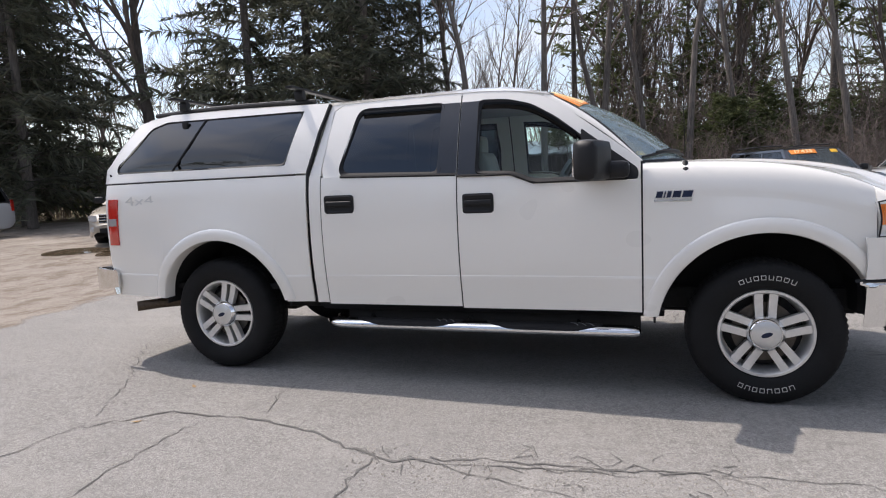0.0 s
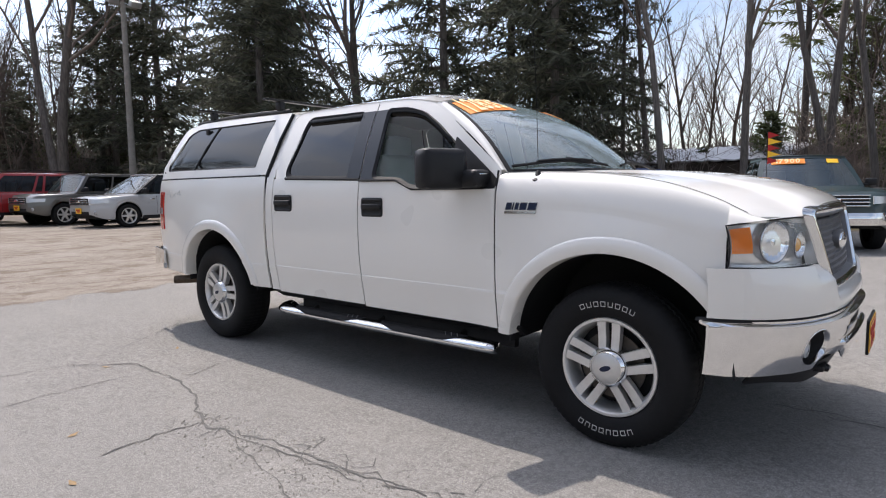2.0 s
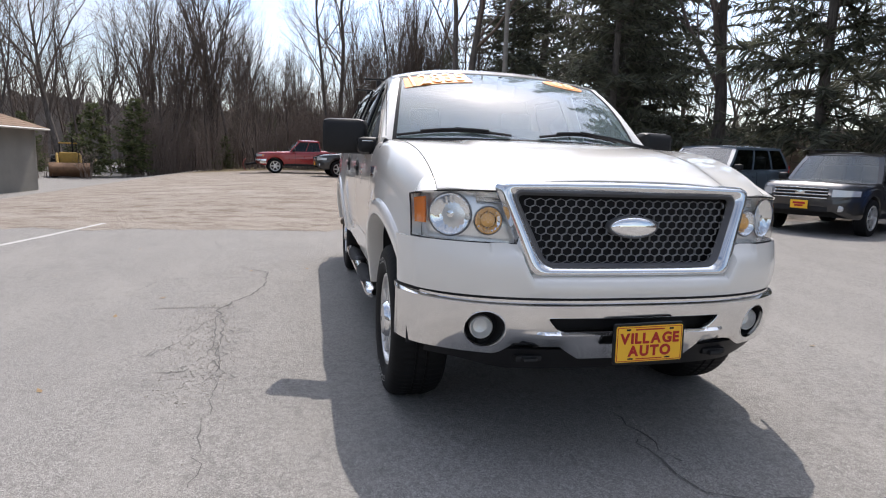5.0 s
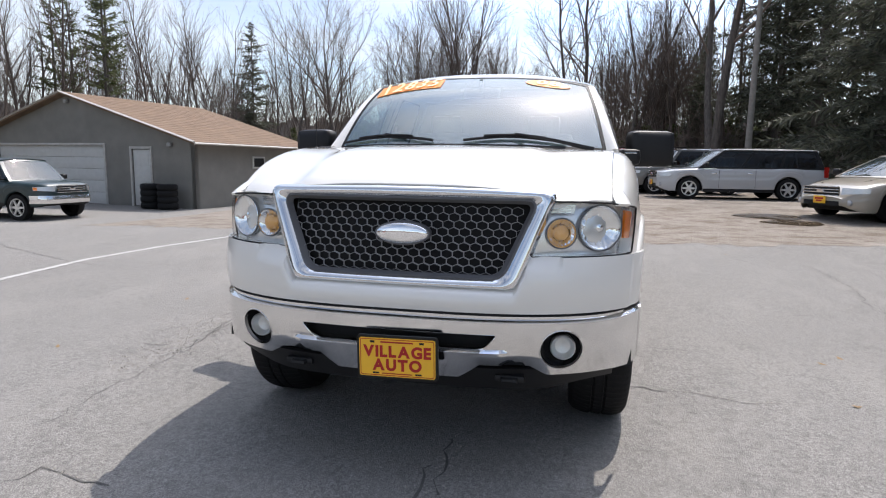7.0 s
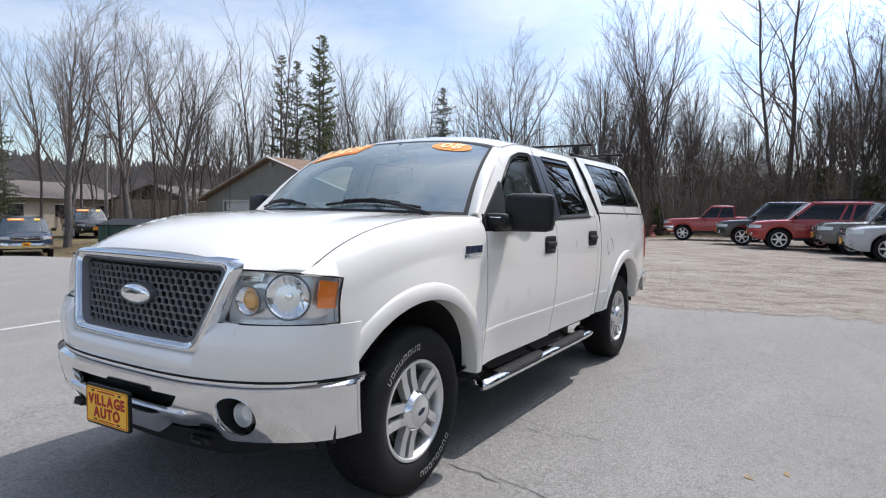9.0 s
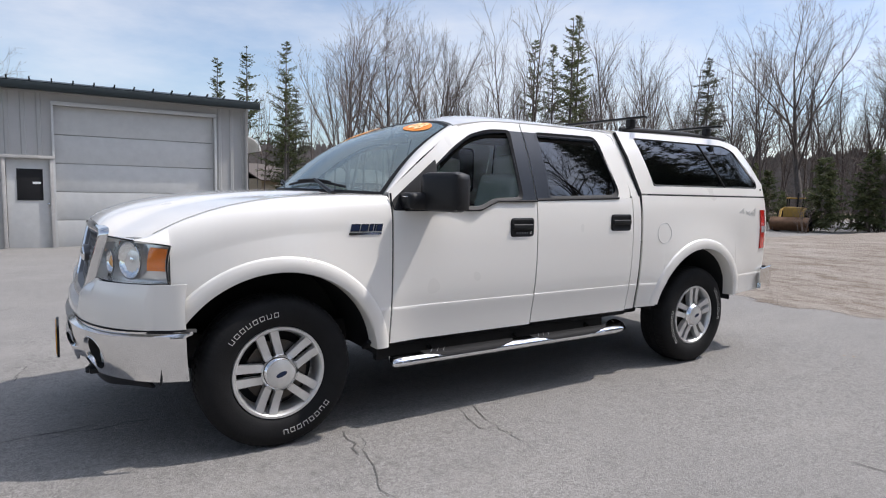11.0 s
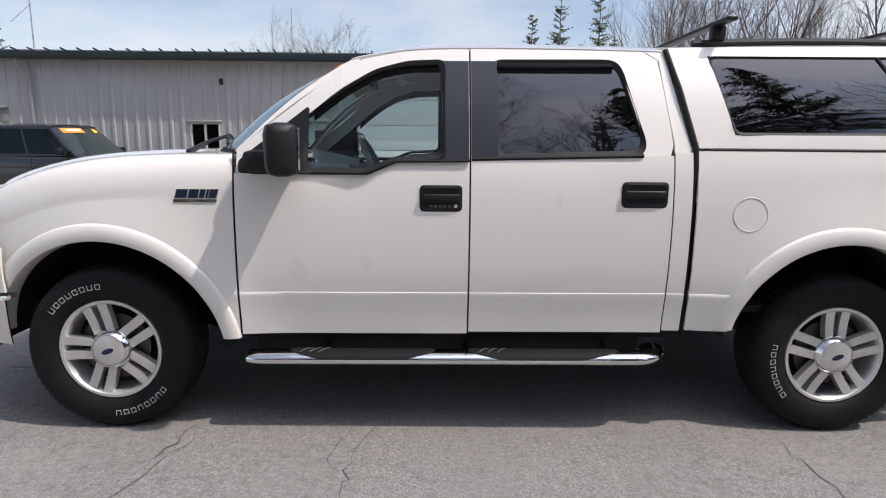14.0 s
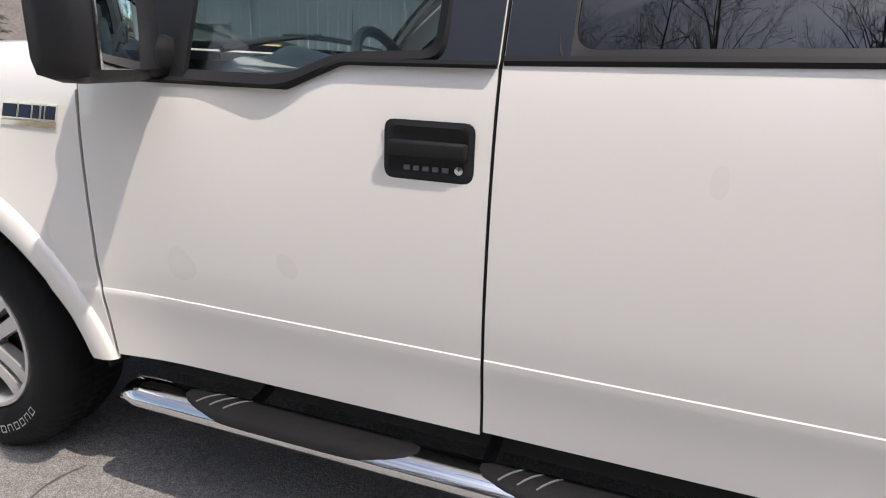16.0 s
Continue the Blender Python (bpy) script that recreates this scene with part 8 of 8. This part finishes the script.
def car(label, category, colour, at, heading, spec, price="", rails=False, chrome=True, group="cars for sale", plate=True):
    """A car: at is the ground under the middle of its left front wheel's outer face; heading in degrees from +x."""
    L, W, wb, fo, r = spec["L"], spec["W"], spec["wb"], spec["fo"], spec["r"]
    hw = W / 2
    turn = Matrix.Rotation(radians(heading), 4, "Z")
    off = turn @ Vector((wb / 2, hw, 0))
    cx, cy = at[0] - off.x, at[1] - off.y
    fw = turn @ Vector((wb / 2, 0, 0))
    zf, zr = ground_z(cx + fw.x, cy + fw.y), ground_z(cx - fw.x, cy - fw.y)
    lie = Matrix.Translation((cx, cy, (zf + zr) / 2 - 0.01)) @ turn @ Matrix.Rotation(-math.atan2(zf - zr, wb), 4, "Y")
    car_ = thing(category.replace(" ", "_"), label, category, lie, group)
    xf, xr = wb / 2 + fo, wb / 2 + fo - L
    base = spec.get("base", 0.30)
    frame_ = spec.get("frame", colour)
    arches = [(wb / 2, r, r + 0.055), (-wb / 2, r, r + 0.055)]
    xs = columns(xr, xf, 0.11)
    for q in arches:
        xs += [q[0] + q[2] * math.cos(math.pi * i / 14) for i in range(15)]
    xs += [xf - 0.02, xf - 0.05, xf - 0.09, xr + 0.03]
    xs = sorted({round(x, 3) for x in xs if xr <= x <= xf})
    top = lambda x: curve_at(spec["top"], x)

    def zb(x):
        return max(arch_z(x, arches[0], base), arch_z(x, arches[1], base)) + 0.10 * smooth((abs(x - (xf + xr) / 2) - L / 2 + 0.35) / 0.35)

    def half(x):
        """Half width in plan: rounded nose, squarer tail."""
        front = max(0.0, (x - (xf - 0.80)) / 0.80)
        tail = max(0.0, (xr + 0.45 - x) / 0.45)
        flare = sum(0.018 * math.exp(-(((x - q[0]) / (q[2] * 1.1)) ** 4)) for q in arches)
        return hw * (1 - 0.40 * front**3.2 - 0.12 * tail**2.5) + flare

    def nose(y):
        """How far forward the nose reaches at half width y."""
        lo, hi = 0.0, xf
        if half(xf) >= y:
            return xf
        for i in range(24):
            mid = (lo + hi) / 2
            lo, hi = (mid, hi) if half(mid) > y else (lo, mid)
        return lo

    prof = [(0.97, 0.0, 0), (0.995, 0.08, 0), (1.0, 0.25, 0), (1.005, 0.45, 0), (1.005, 0.55, 0), (0.995, 0.60, 0), (1.0, 0.66, 0), (0.985, 0.85, 0), (0.95, 0.95, 0), (0.88, 0.995, 0), (0.78, 1.0, 0.012), (0.45, 1.0, 0.026), (0.0, 1.0, 0.030)]
    prof = prof + [(-p, q, k) for p, q, k in reversed(prof[:-1])]

    def body(u, w):
        x = xs[round(u * (len(xs) - 1))]
        p, q, k = prof[round(w * (len(prof) - 1))]
        z0, z1 = zb(x), top(x)
        edge = min(x - xr, xf - x)
        z1 -= 0.07 * (1 - smooth(edge / 0.14))
        z0 += 0.04 * (1 - smooth(edge / 0.10))
        pull = 0.03 * (xf - x < 0.12) * abs(q - 0.4)
        return (x - pull, p * half(x), z0 + (z1 - z0) * q + k)

    m = M().grid(body, len(xs) - 1, len(prof) - 1)
    n, k = len(prof), len(m.v)
    m.f += [tuple(range(n)), tuple(range(k - n, k))]
    m.part("body", colour, car_, sharp=40)
    M().box((0, 0, base + 0.12), (L * 0.86, W * 0.80, 0.22), 0.02).part("underbody", DARK, car_)
    for q in arches:
        for s in (-1, 1):
            M().grid(lambda u, v: (q[0] + q[2] * math.cos(math.pi * u), s * (hw * 0.55 + hw * 0.42 * v), q[1] + q[2] * math.sin(math.pi * u)), 14, 1).part("wheel_liner", DARK, car_)
            car_wheel(car_, q[0], s * (hw + 0.005), r, s)
    for s in (-1, 1):
        M().grid(lambda u, w: (-wb / 2 + r + 0.07 + (wb - 2 * r - 0.14) * u, s * (hw * 1.0 + 0.004), base - 0.01 + 0.10 * w), 4, 2).part("sill", TRIM, car_, "dark sill", thick=0.02)
    # greenhouse: painted frames with glass set into them
    gb, gt, H = spec["gb"], spec["gt"], spec["H"]
    belt = spec["belt"]
    wt, wl = hw * spec.get("wt", 0.76), hw * 0.95

    def flat(u, w):
        lo, hi = gb[0] + (gb[1] - gb[0]) * u, gt[0] + (gt[1] - gt[0]) * u
        return Vector((lo + (hi - lo) * w, wl + (wt - wl) * w + 0.02 * math.sin(math.pi * w), belt + (H - 0.065 - belt) * w))

    cuts = [0.0] + list(spec["pillars"]) + [1.0]
    for s in (-1, 1):
        fr = M()
        panes = []
        for i in range(len(cuts) - 1):
            u0, u1 = cuts[i], cuts[i + 1]
            d0, d1 = (0.030 if i == 0 else 0.012), (0.045 if i == len(cuts) - 2 else 0.012)
            outer = spread([(u0, 0), (u1, 0), (u1, 1), (u0, 1)], 4)
            inner = spread([(u0 + d0, 0.06), (u1 - d1 * 0.8, 0.06), (u1 - d1, 0.90), (u0 + d0, 0.90)], 4)
            fr.ring(outer, inner, lambda u, w, t: (lambda p: (p.x, s * p.y, p.z))(flat(u, w)), 2)
            panes.append(inner)
        fr.part("window_frame", frame_, car_, thick=0.025)
        for inner in panes:
            mid = (sum(p[0] for p in inner) / len(inner), 0.48)
            M().ring(inner, [mid] * len(inner), lambda u, w, t: (lambda p: (p.x, s * (p.y - 0.012), p.z))(flat(u, w)), 2).part("side_glass", CAR_GLASS, car_, "dark side window")

    def screen(u, w, end, bow):
        p = flat(end, u)
        v = 2 * w - 1
        return (p.x + bow * (1 - v * v), v * p.y, p.z + 0.02 * (1 - v * v) * u)

    for end, bow, mat_, name in ((1, 0.11, CAR_SCREEN, "windshield"), (0, -0.05, CAR_GLASS, "rear_glass")):
        outer = spread([(0, 0), (0, 1), (1, 1), (1, 0)], 10)
        inner = spread([(0.05, 0.045), (0.05, 0.955), (0.93, 0.94), (0.93, 0.06)], 10)
        M().ring(outer, inner, lambda u, w, t: screen(u, w, end, bow), 2).part("screen_frame", frame_ if end else colour, car_, thick=0.02)
        M().grid(lambda a, c: screen(0.045 + 0.89 * a, 0.04 + 0.92 * c, end, bow - 0.012 * (1 if end else -1)), 8, 14).part(name, mat_, car_, name.replace("_", " "))

    def roof(u, w):
        v = 2 * w - 1
        x = gt[0] - 0.05 + (gt[1] - gt[0] + 0.10) * u
        return (x + 0.10 * (1 - v * v) * (u - 0.3), v * (wt + 0.004), H - 0.066 + 0.066 * (1 - abs(v) ** 3) * (1 - 0.45 * abs(2 * u - 1) ** 3))

    M().grid(roof, 14, 16).part("roof", spec.get("roof", colour), car_, thick=0.065)
    M().box(((gb[0] + gb[1]) / 2 - 0.1, 0, belt - 0.02), ((gb[1] - gb[0]) * 0.9, W * 0.78, 0.04), 0.01).part("parcel_floor", DARK, car_)
    for q in [gb[1] - 1.1] + ([gb[0] + 0.9] if gb[1] - gb[0] > 2.5 else []):
        for s in (-1, 1):
            M().box((q, s * hw * 0.42, belt + 0.12), (0.16, 0.46, 0.5), 0.06, Matrix.Rotation(radians(-12), 4, "Y")).part("seat_back", DASH, car_, sharp=60)
    for s in (-1, 1):
        mx = gb[1] - 0.22
        M().box((mx, s * (hw + 0.115), belt + 0.10), (0.12, 0.20, 0.15), 0.045).part("door_mirror", TRIM if spec.get("dark_mirror", True) else colour, car_, sharp=60)
        M().box((mx + 0.02, s * (hw + 0.01), belt + 0.05), (0.08, 0.12, 0.05), 0.015).part("mirror_arm", TRIM, car_)
        for q in spec["doors"]:
            M().tube([(q, s * (half(q) * 0.997), base + 0.12), (q, s * (half(q) * 1.002), base + 0.42), (q, s * half(q) * 0.982, top(q) - 0.07)], 0.007, 4).part("door_gap", SEAL, car_)
            M().box((q + 0.16, s * (half(q) * 1.0), top(q) - 0.17), (0.17, 0.035, 0.035), 0.012).part("door_handle", spec.get("handle", colour), car_)
        if rails:
            M().tube([(gt[0] + 0.1 + (gt[1] - gt[0] - 0.25) * t / 6, s * (wt - 0.08), H + 0.02 + 0.03 * math.sin(math.pi * t / 6)) for t in range(7)], 0.018, 6).part("roof_rail", TRIM, car_)
        lz = spec["lamp"]

        def lamp(u, w):
            y = hw * (0.58 + 0.37 * u)
            return (nose(y) + 0.008 - 0.02 * w, s * (y + 0.006), lz + 0.015 + 0.02 * u + (0.14 - 0.04 * u) * w)

        M().grid(lamp, 10, 4).part("headlight", CLEAR_LENS, car_, "clear headlight", thick=0.03)
        if spec.get("bumper"):
            M().grid(lambda u, w: tuple(Vector(lamp(0.86 + 0.13 * u, 0.1 + 0.8 * w)) + Vector((0.004, s * 0.004, 0))), 2, 2).part("amber_marker", AMBER, car_, thick=0.004)
        M().grid(lambda u, w: (xr - 0.008 + 0.16 * u, s * (half(xr + 0.16 * u) + 0.006), spec["tail"] + 0.32 * w), 3, 3).part("tail_lamp", RED_LENS, car_, "red tail lamp", thick=0.03)
        M().lathe([(0.06, -0.03), (0.06, 0.01), (0.05, 0.016), (0.001, 0.02)], 16, Matrix.Translation((nose(hw * 0.72) + 0.0, s * hw * 0.72, base + 0.20)) @ Euler((0, radians(90), 0)).to_matrix().to_4x4()).part("fog_lamp", CLEAR_LENS, car_)
    zl, gw = spec["lamp"], hw * 1.02
    M().box((xf - 0.005, 0, zl + 0.075), (0.05, gw, 0.19), 0.03).part("grille", DARK, car_, "dark grille")
    if chrome:
        for z in (zl - 0.015, zl + 0.05, zl + 0.11, zl + 0.17):
            M().box((xf + 0.02, 0, z), (0.025, gw * 1.02, 0.020), 0.006).part("grille_bar", CHROME, car_, "bright grille bar")
        M().lathe([(0.001, 0.02), (0.045, 0.015), (0.05, 0.0)], 16, Matrix.Translation((xf + 0.025, 0, zl + 0.08)) @ Euler((0, radians(90), 0)).to_matrix().to_4x4() @ Matrix.Diagonal((0.9, 1.9, 1, 1))).part("emblem", CHROME, car_)
    M().grid(lambda u, w: (nose(abs(2 * u - 1) * hw * 0.9) + 0.004, (2 * u - 1) * hw * 0.80, base + 0.13 + 0.10 * w), 16, 2).part("lower_intake", DARK, car_, thick=0.02)
    if spec.get("bumper"):
        M().grid(lambda u, w: (nose(min(abs(2 * u - 1) * hw, hw * 0.995)) + 0.05 - 0.03 * abs(2 * w - 1), (2 * u - 1) * hw * 1.0, base + 0.08 + 0.22 * w), 24, 5).part("front_bumper", BUMPER_CHROME, car_, "chrome bumper", thick=0.04)
    if plate:
        px = xf + (0.075 if spec.get("bumper") else 0.03)
        M().box((px, 0, base + 0.25), (0.02, 0.31, 0.16), 0.004).part("dealer_plate", PLATE_YELLOW, car_, "yellow dealer plate")
        M().box((px + 0.012, 0, base + 0.275), (0.004, 0.22, 0.04)).part("plate_bar", PLATE_RED, car_)
        M().box((px + 0.012, 0, base + 0.225), (0.004, 0.15, 0.035)).part("plate_bar", PLATE_RED, car_)
    if price:
        def on(y, u):
            v = y / flat(1, u).y
            return Vector(screen(u, (v + 1) / 2, 1, 0.13))
        M().grid(lambda a, c: on(-0.62 + 0.62 * c, 0.76 + 0.16 * a), 2, 6).part("price_sticker", STICKER, car_, "orange price sticker", thick=0.003)
        ex, ey = (on(-0.2, 0.84) - on(-0.42, 0.84)).normalized(), (on(-0.31, 0.90) - on(-0.31, 0.80)).normalized()
        ez = ex.cross(ey).normalized()
        ey = ez.cross(ex)
        at_ = Matrix.Translation(on(-0.31, 0.84) + ez * 0.008) @ Matrix((ex, ey, ez)).transposed().to_4x4()
        if price != "-":
            word("price_figure", price, 0.17, at_, STICKER_PALE, car_, 0.002, 0.004, 0.12)
        else:
            M().box((0, 0, 0), (0.42, 0.07, 0.006), 0, None).part("price_bar", STICKER_PALE, car_).matrix_local = at_
        M().grid(lambda a, c: on(0.40 + 0.22 * c, 0.78 + 0.13 * a), 2, 3).part("year_sticker", STICKER_YELLOW, car_, "yellow year sticker", thick=0.003)
    if spec.get("bed"):
        x0, x1 = spec["bed"]
        # the body is solid here; a near-black lid imitates the shaded open bed
        M().box(((x0 + x1) / 2, 0, top((x0 + x1) / 2) + 0.031), (abs(x1 - x0), W * 0.80, 0.012), 0.004).part("bed_cover", DARK, car_, "near-black lid standing for the open bed's shade")
    return car_


SUV = dict(L=4.75, W=1.86, wb=2.70, fo=0.92, r=0.37, base=0.34, H=1.80, top=[(-2.5, 0.98), (-2.2, 1.08), (0.6, 1.06), (0.95, 1.06), (1.6, 1.02), (2.1, 0.95), (2.35, 0.82)], belt=1.05, gb=(-2.35, 1.15), gt=(-2.05, 0.40), pillars=(0.30, 0.62), doors=(-0.35, 0.62), lamp=0.72, tail=0.85)
BOXY = dict(SUV, L=4.45, H=1.72, gb=(-2.15, 0.92), gt=(-2.0, 0.45), top=[(-2.3, 1.0), (0.7, 1.04), (1.5, 1.02), (2.05, 0.98), (2.2, 0.86)], r=0.36, lamp=0.74)
BIG = dict(SUV, L=5.0, W=1.92, wb=2.90, fo=0.95, r=0.375, base=0.36, H=1.76, top=[(-2.8, 1.04), (-2.2, 1.09), (0.7, 1.09), (1.6, 1.05), (2.2, 0.97), (2.4, 0.85)], belt=1.07, gb=(-2.65, 1.20), gt=(-2.2, 0.45), pillars=(0.22, 0.52, 0.60), lamp=0.74, tail=0.90)
WAGON = dict(SUV, L=5.12, W=1.93, wb=2.995, fo=0.93, r=0.35, base=0.26, H=1.64, top=[(-2.75, 0.93), (-2.5, 1.0), (0.8, 1.0), (1.5, 0.96), (2.1, 0.90), (2.4, 0.78)], belt=0.99, gb=(-2.55, 1.25), gt=(-2.35, 0.40), pillars=(0.34, 0.66), doors=(-0.5, 0.6), lamp=0.70, tail=0.75, handle=CHROME, frame=TRIM)
SEDAN = dict(SUV, L=4.8, W=1.79, wb=2.85, fo=0.98, r=0.325, base=0.20, H=1.45, top=[(-2.4, 0.90), (-1.9, 0.96), (-1.3, 0.95), (0.8, 0.93), (1.3, 0.88), (2.0, 0.74), (2.38, 0.56)], belt=0.92, gb=(-1.75, 1.25), gt=(-0.95, 0.25), pillars=(0.42, 0.70), doors=(-0.45, 0.55), lamp=0.56, tail=0.66, wt=0.70)
TRUCK = dict(SUV, L=5.85, W=2.03, wb=3.65, fo=1.0, r=0.40, base=0.42, H=1.87, top=[(-3.2, 1.28), (-2.0, 1.30), (-0.9, 1.28), (-0.5, 1.20), (1.0, 1.18), (1.9, 1.14), (2.55, 1.06), (2.8, 0.92)], belt=1.17, gb=(-0.85, 1.15), gt=(-0.72, 0.50), pillars=(0.48,), doors=(-0.75, 0.20), lamp=0.86, tail=0.95, bumper=True, bed=(-2.9, -1.0))
OLD_TRUCK = dict(TRUCK, L=5.2, W=1.90, wb=3.1, fo=0.90, H=1.72, top=[(-2.7, 1.18), (-1.5, 1.18), (-0.6, 1.16), (0.8, 1.10), (1.7, 1.06), (2.3, 1.00), (2.45, 0.88)], belt=1.08, gb=(-0.75, 0.85), gt=(-0.62, 0.30), doors=(-0.55, 0.55), pillars=(0.5,), lamp=0.80, r=0.37, base=0.40, bed=(-2.45, -0.95))

SILVER, RED, BLACK = paint("silver_paint", (0.45, 0.455, 0.46)), paint("red_paint", (0.34, 0.010, 0.012)), paint("black_paint", (0.012, 0.012, 0.014))
CHAMPAGNE, BLUE, GREEN_BLACK = paint("champagne_paint", (0.36, 0.32, 0.26)), paint("blue_paint", (0.015, 0.06, 0.20)), paint("dark_green_paint", (0.007, 0.026, 0.029), 0.34, 0.35)
NAVY = paint("navy_paint", (0.015, 0.032, 0.06))
GREY_PAINT, SLATE, WHITE2 = paint("grey_paint", (0.11, 0.105, 0.095)), paint("slate_paint", (0.10, 0.14, 0.18)), paint("plain_white_paint", (0.68, 0.68, 0.67))

# whiter roof paint: brightness of the silver roof's edge put into the colour
car("silver boxy crossover wagon with a dark glasshouse, on the gravel", "station wagon", SILVER, (-13.82, 4.24), -84, dict(WAGON, roof=WHITE2))
car("dusty grey off-road wagon beside a silver wagon", "suv", GREY_PAINT, (-16.94, 3.58), -80, BOXY)
car("red full-size utility truck with bright wheels, on the gravel", "suv", RED, (-18.4, 1.5), -82, BIG, rails=True)
car("black crossover parked between two red trucks", "suv", BLACK, (-20.95, 0.09), -82, SUV)
rp = car("faded red pickup with a snow plough on its nose", "pickup truck", RED, (-24.9, -2.85), -84, dict(OLD_TRUCK), chrome=False, plate=False)
M().grid(lambda u, w: (2.95 + 0.15 * math.sin(math.pi * w), (2 * u - 1) * 1.0, 0.1 + 0.6 * w), 6, 6).part("plough_blade", mat("plough_red", (0.22, 0.05, 0.04), 0.6, 0.2, 0.3), rp, "worn red plough blade", thick=0.03)
for s_ in (-1, 1):
    M().tube([(2.4, s_ * 0.4, 0.5), (2.95, s_ * 0.4, 0.4)], 0.05, 6).part("plough_arm", TRIM, rp)
M().tube([(2.5, 0.3, 0.6), (2.6, 0.3, 1.25)], 0.03, 6).part("plough_frame", TRIM, rp)
car("champagne four-door sedan facing the lot", "sedan", CHAMPAGNE, (-7.51, 7.18), -66, SEDAN)
car("slate blue crossover with a bright grille", "suv", SLATE, (-5.93, 8.33), -64, dict(SUV, H=1.70))
car("black boxy utility wagon with roof rails", "suv", BLACK, (-2.73, 9.17), -66, dict(BOXY, H=1.64, belt=0.99), rails=True)
car("bright blue compact utility wagon with a chrome grille", "suv", BLUE, (0.09, 10.21), -64, dict(BOXY, W=1.80, H=1.70), rails=True, plate=False)
car("dark green pickup with a chrome bumper and an orange price", "pickup truck", GREEN_BLACK, (3.85, 10.27), -68, TRUCK, price="17900")
car("black crossover with roof rails and an orange price", "suv", BLACK, (8.28, 12.68), -70, dict(SUV, H=1.74), price="17435", rails=True)
car("white utility wagon with dark windows and yellow figures", "suv", WHITE2, (9.98, 15.33), -168, dict(SUV, H=1.85))
car("dark green older pickup with a chrome grille beside the garage", "pickup truck", GREEN_BLACK, (-8.9, -14.1), 88, dict(OLD_TRUCK, gb=(-0.55, 1.30), gt=(-0.42, 0.78), bed=(-2.45, -0.75)), plate=False)
car("dark blue pickup with an orange price parked by the road", "pickup truck", NAVY, (-8.2, -27.0), 68, TRUCK, price="-")
car("black pickup with an orange price parked along the workshop", "pickup truck", BLACK, (8.8, -11.3), 176, TRUCK, price="-")
car("dark utility wagon with an orange price by the road", "suv", BLACK, (-14.5, -33.5), 74, SUV, price="-")
car("small red car by the road", "sedan", RED, (24.5, -17.0), 200, SEDAN, plate=False)
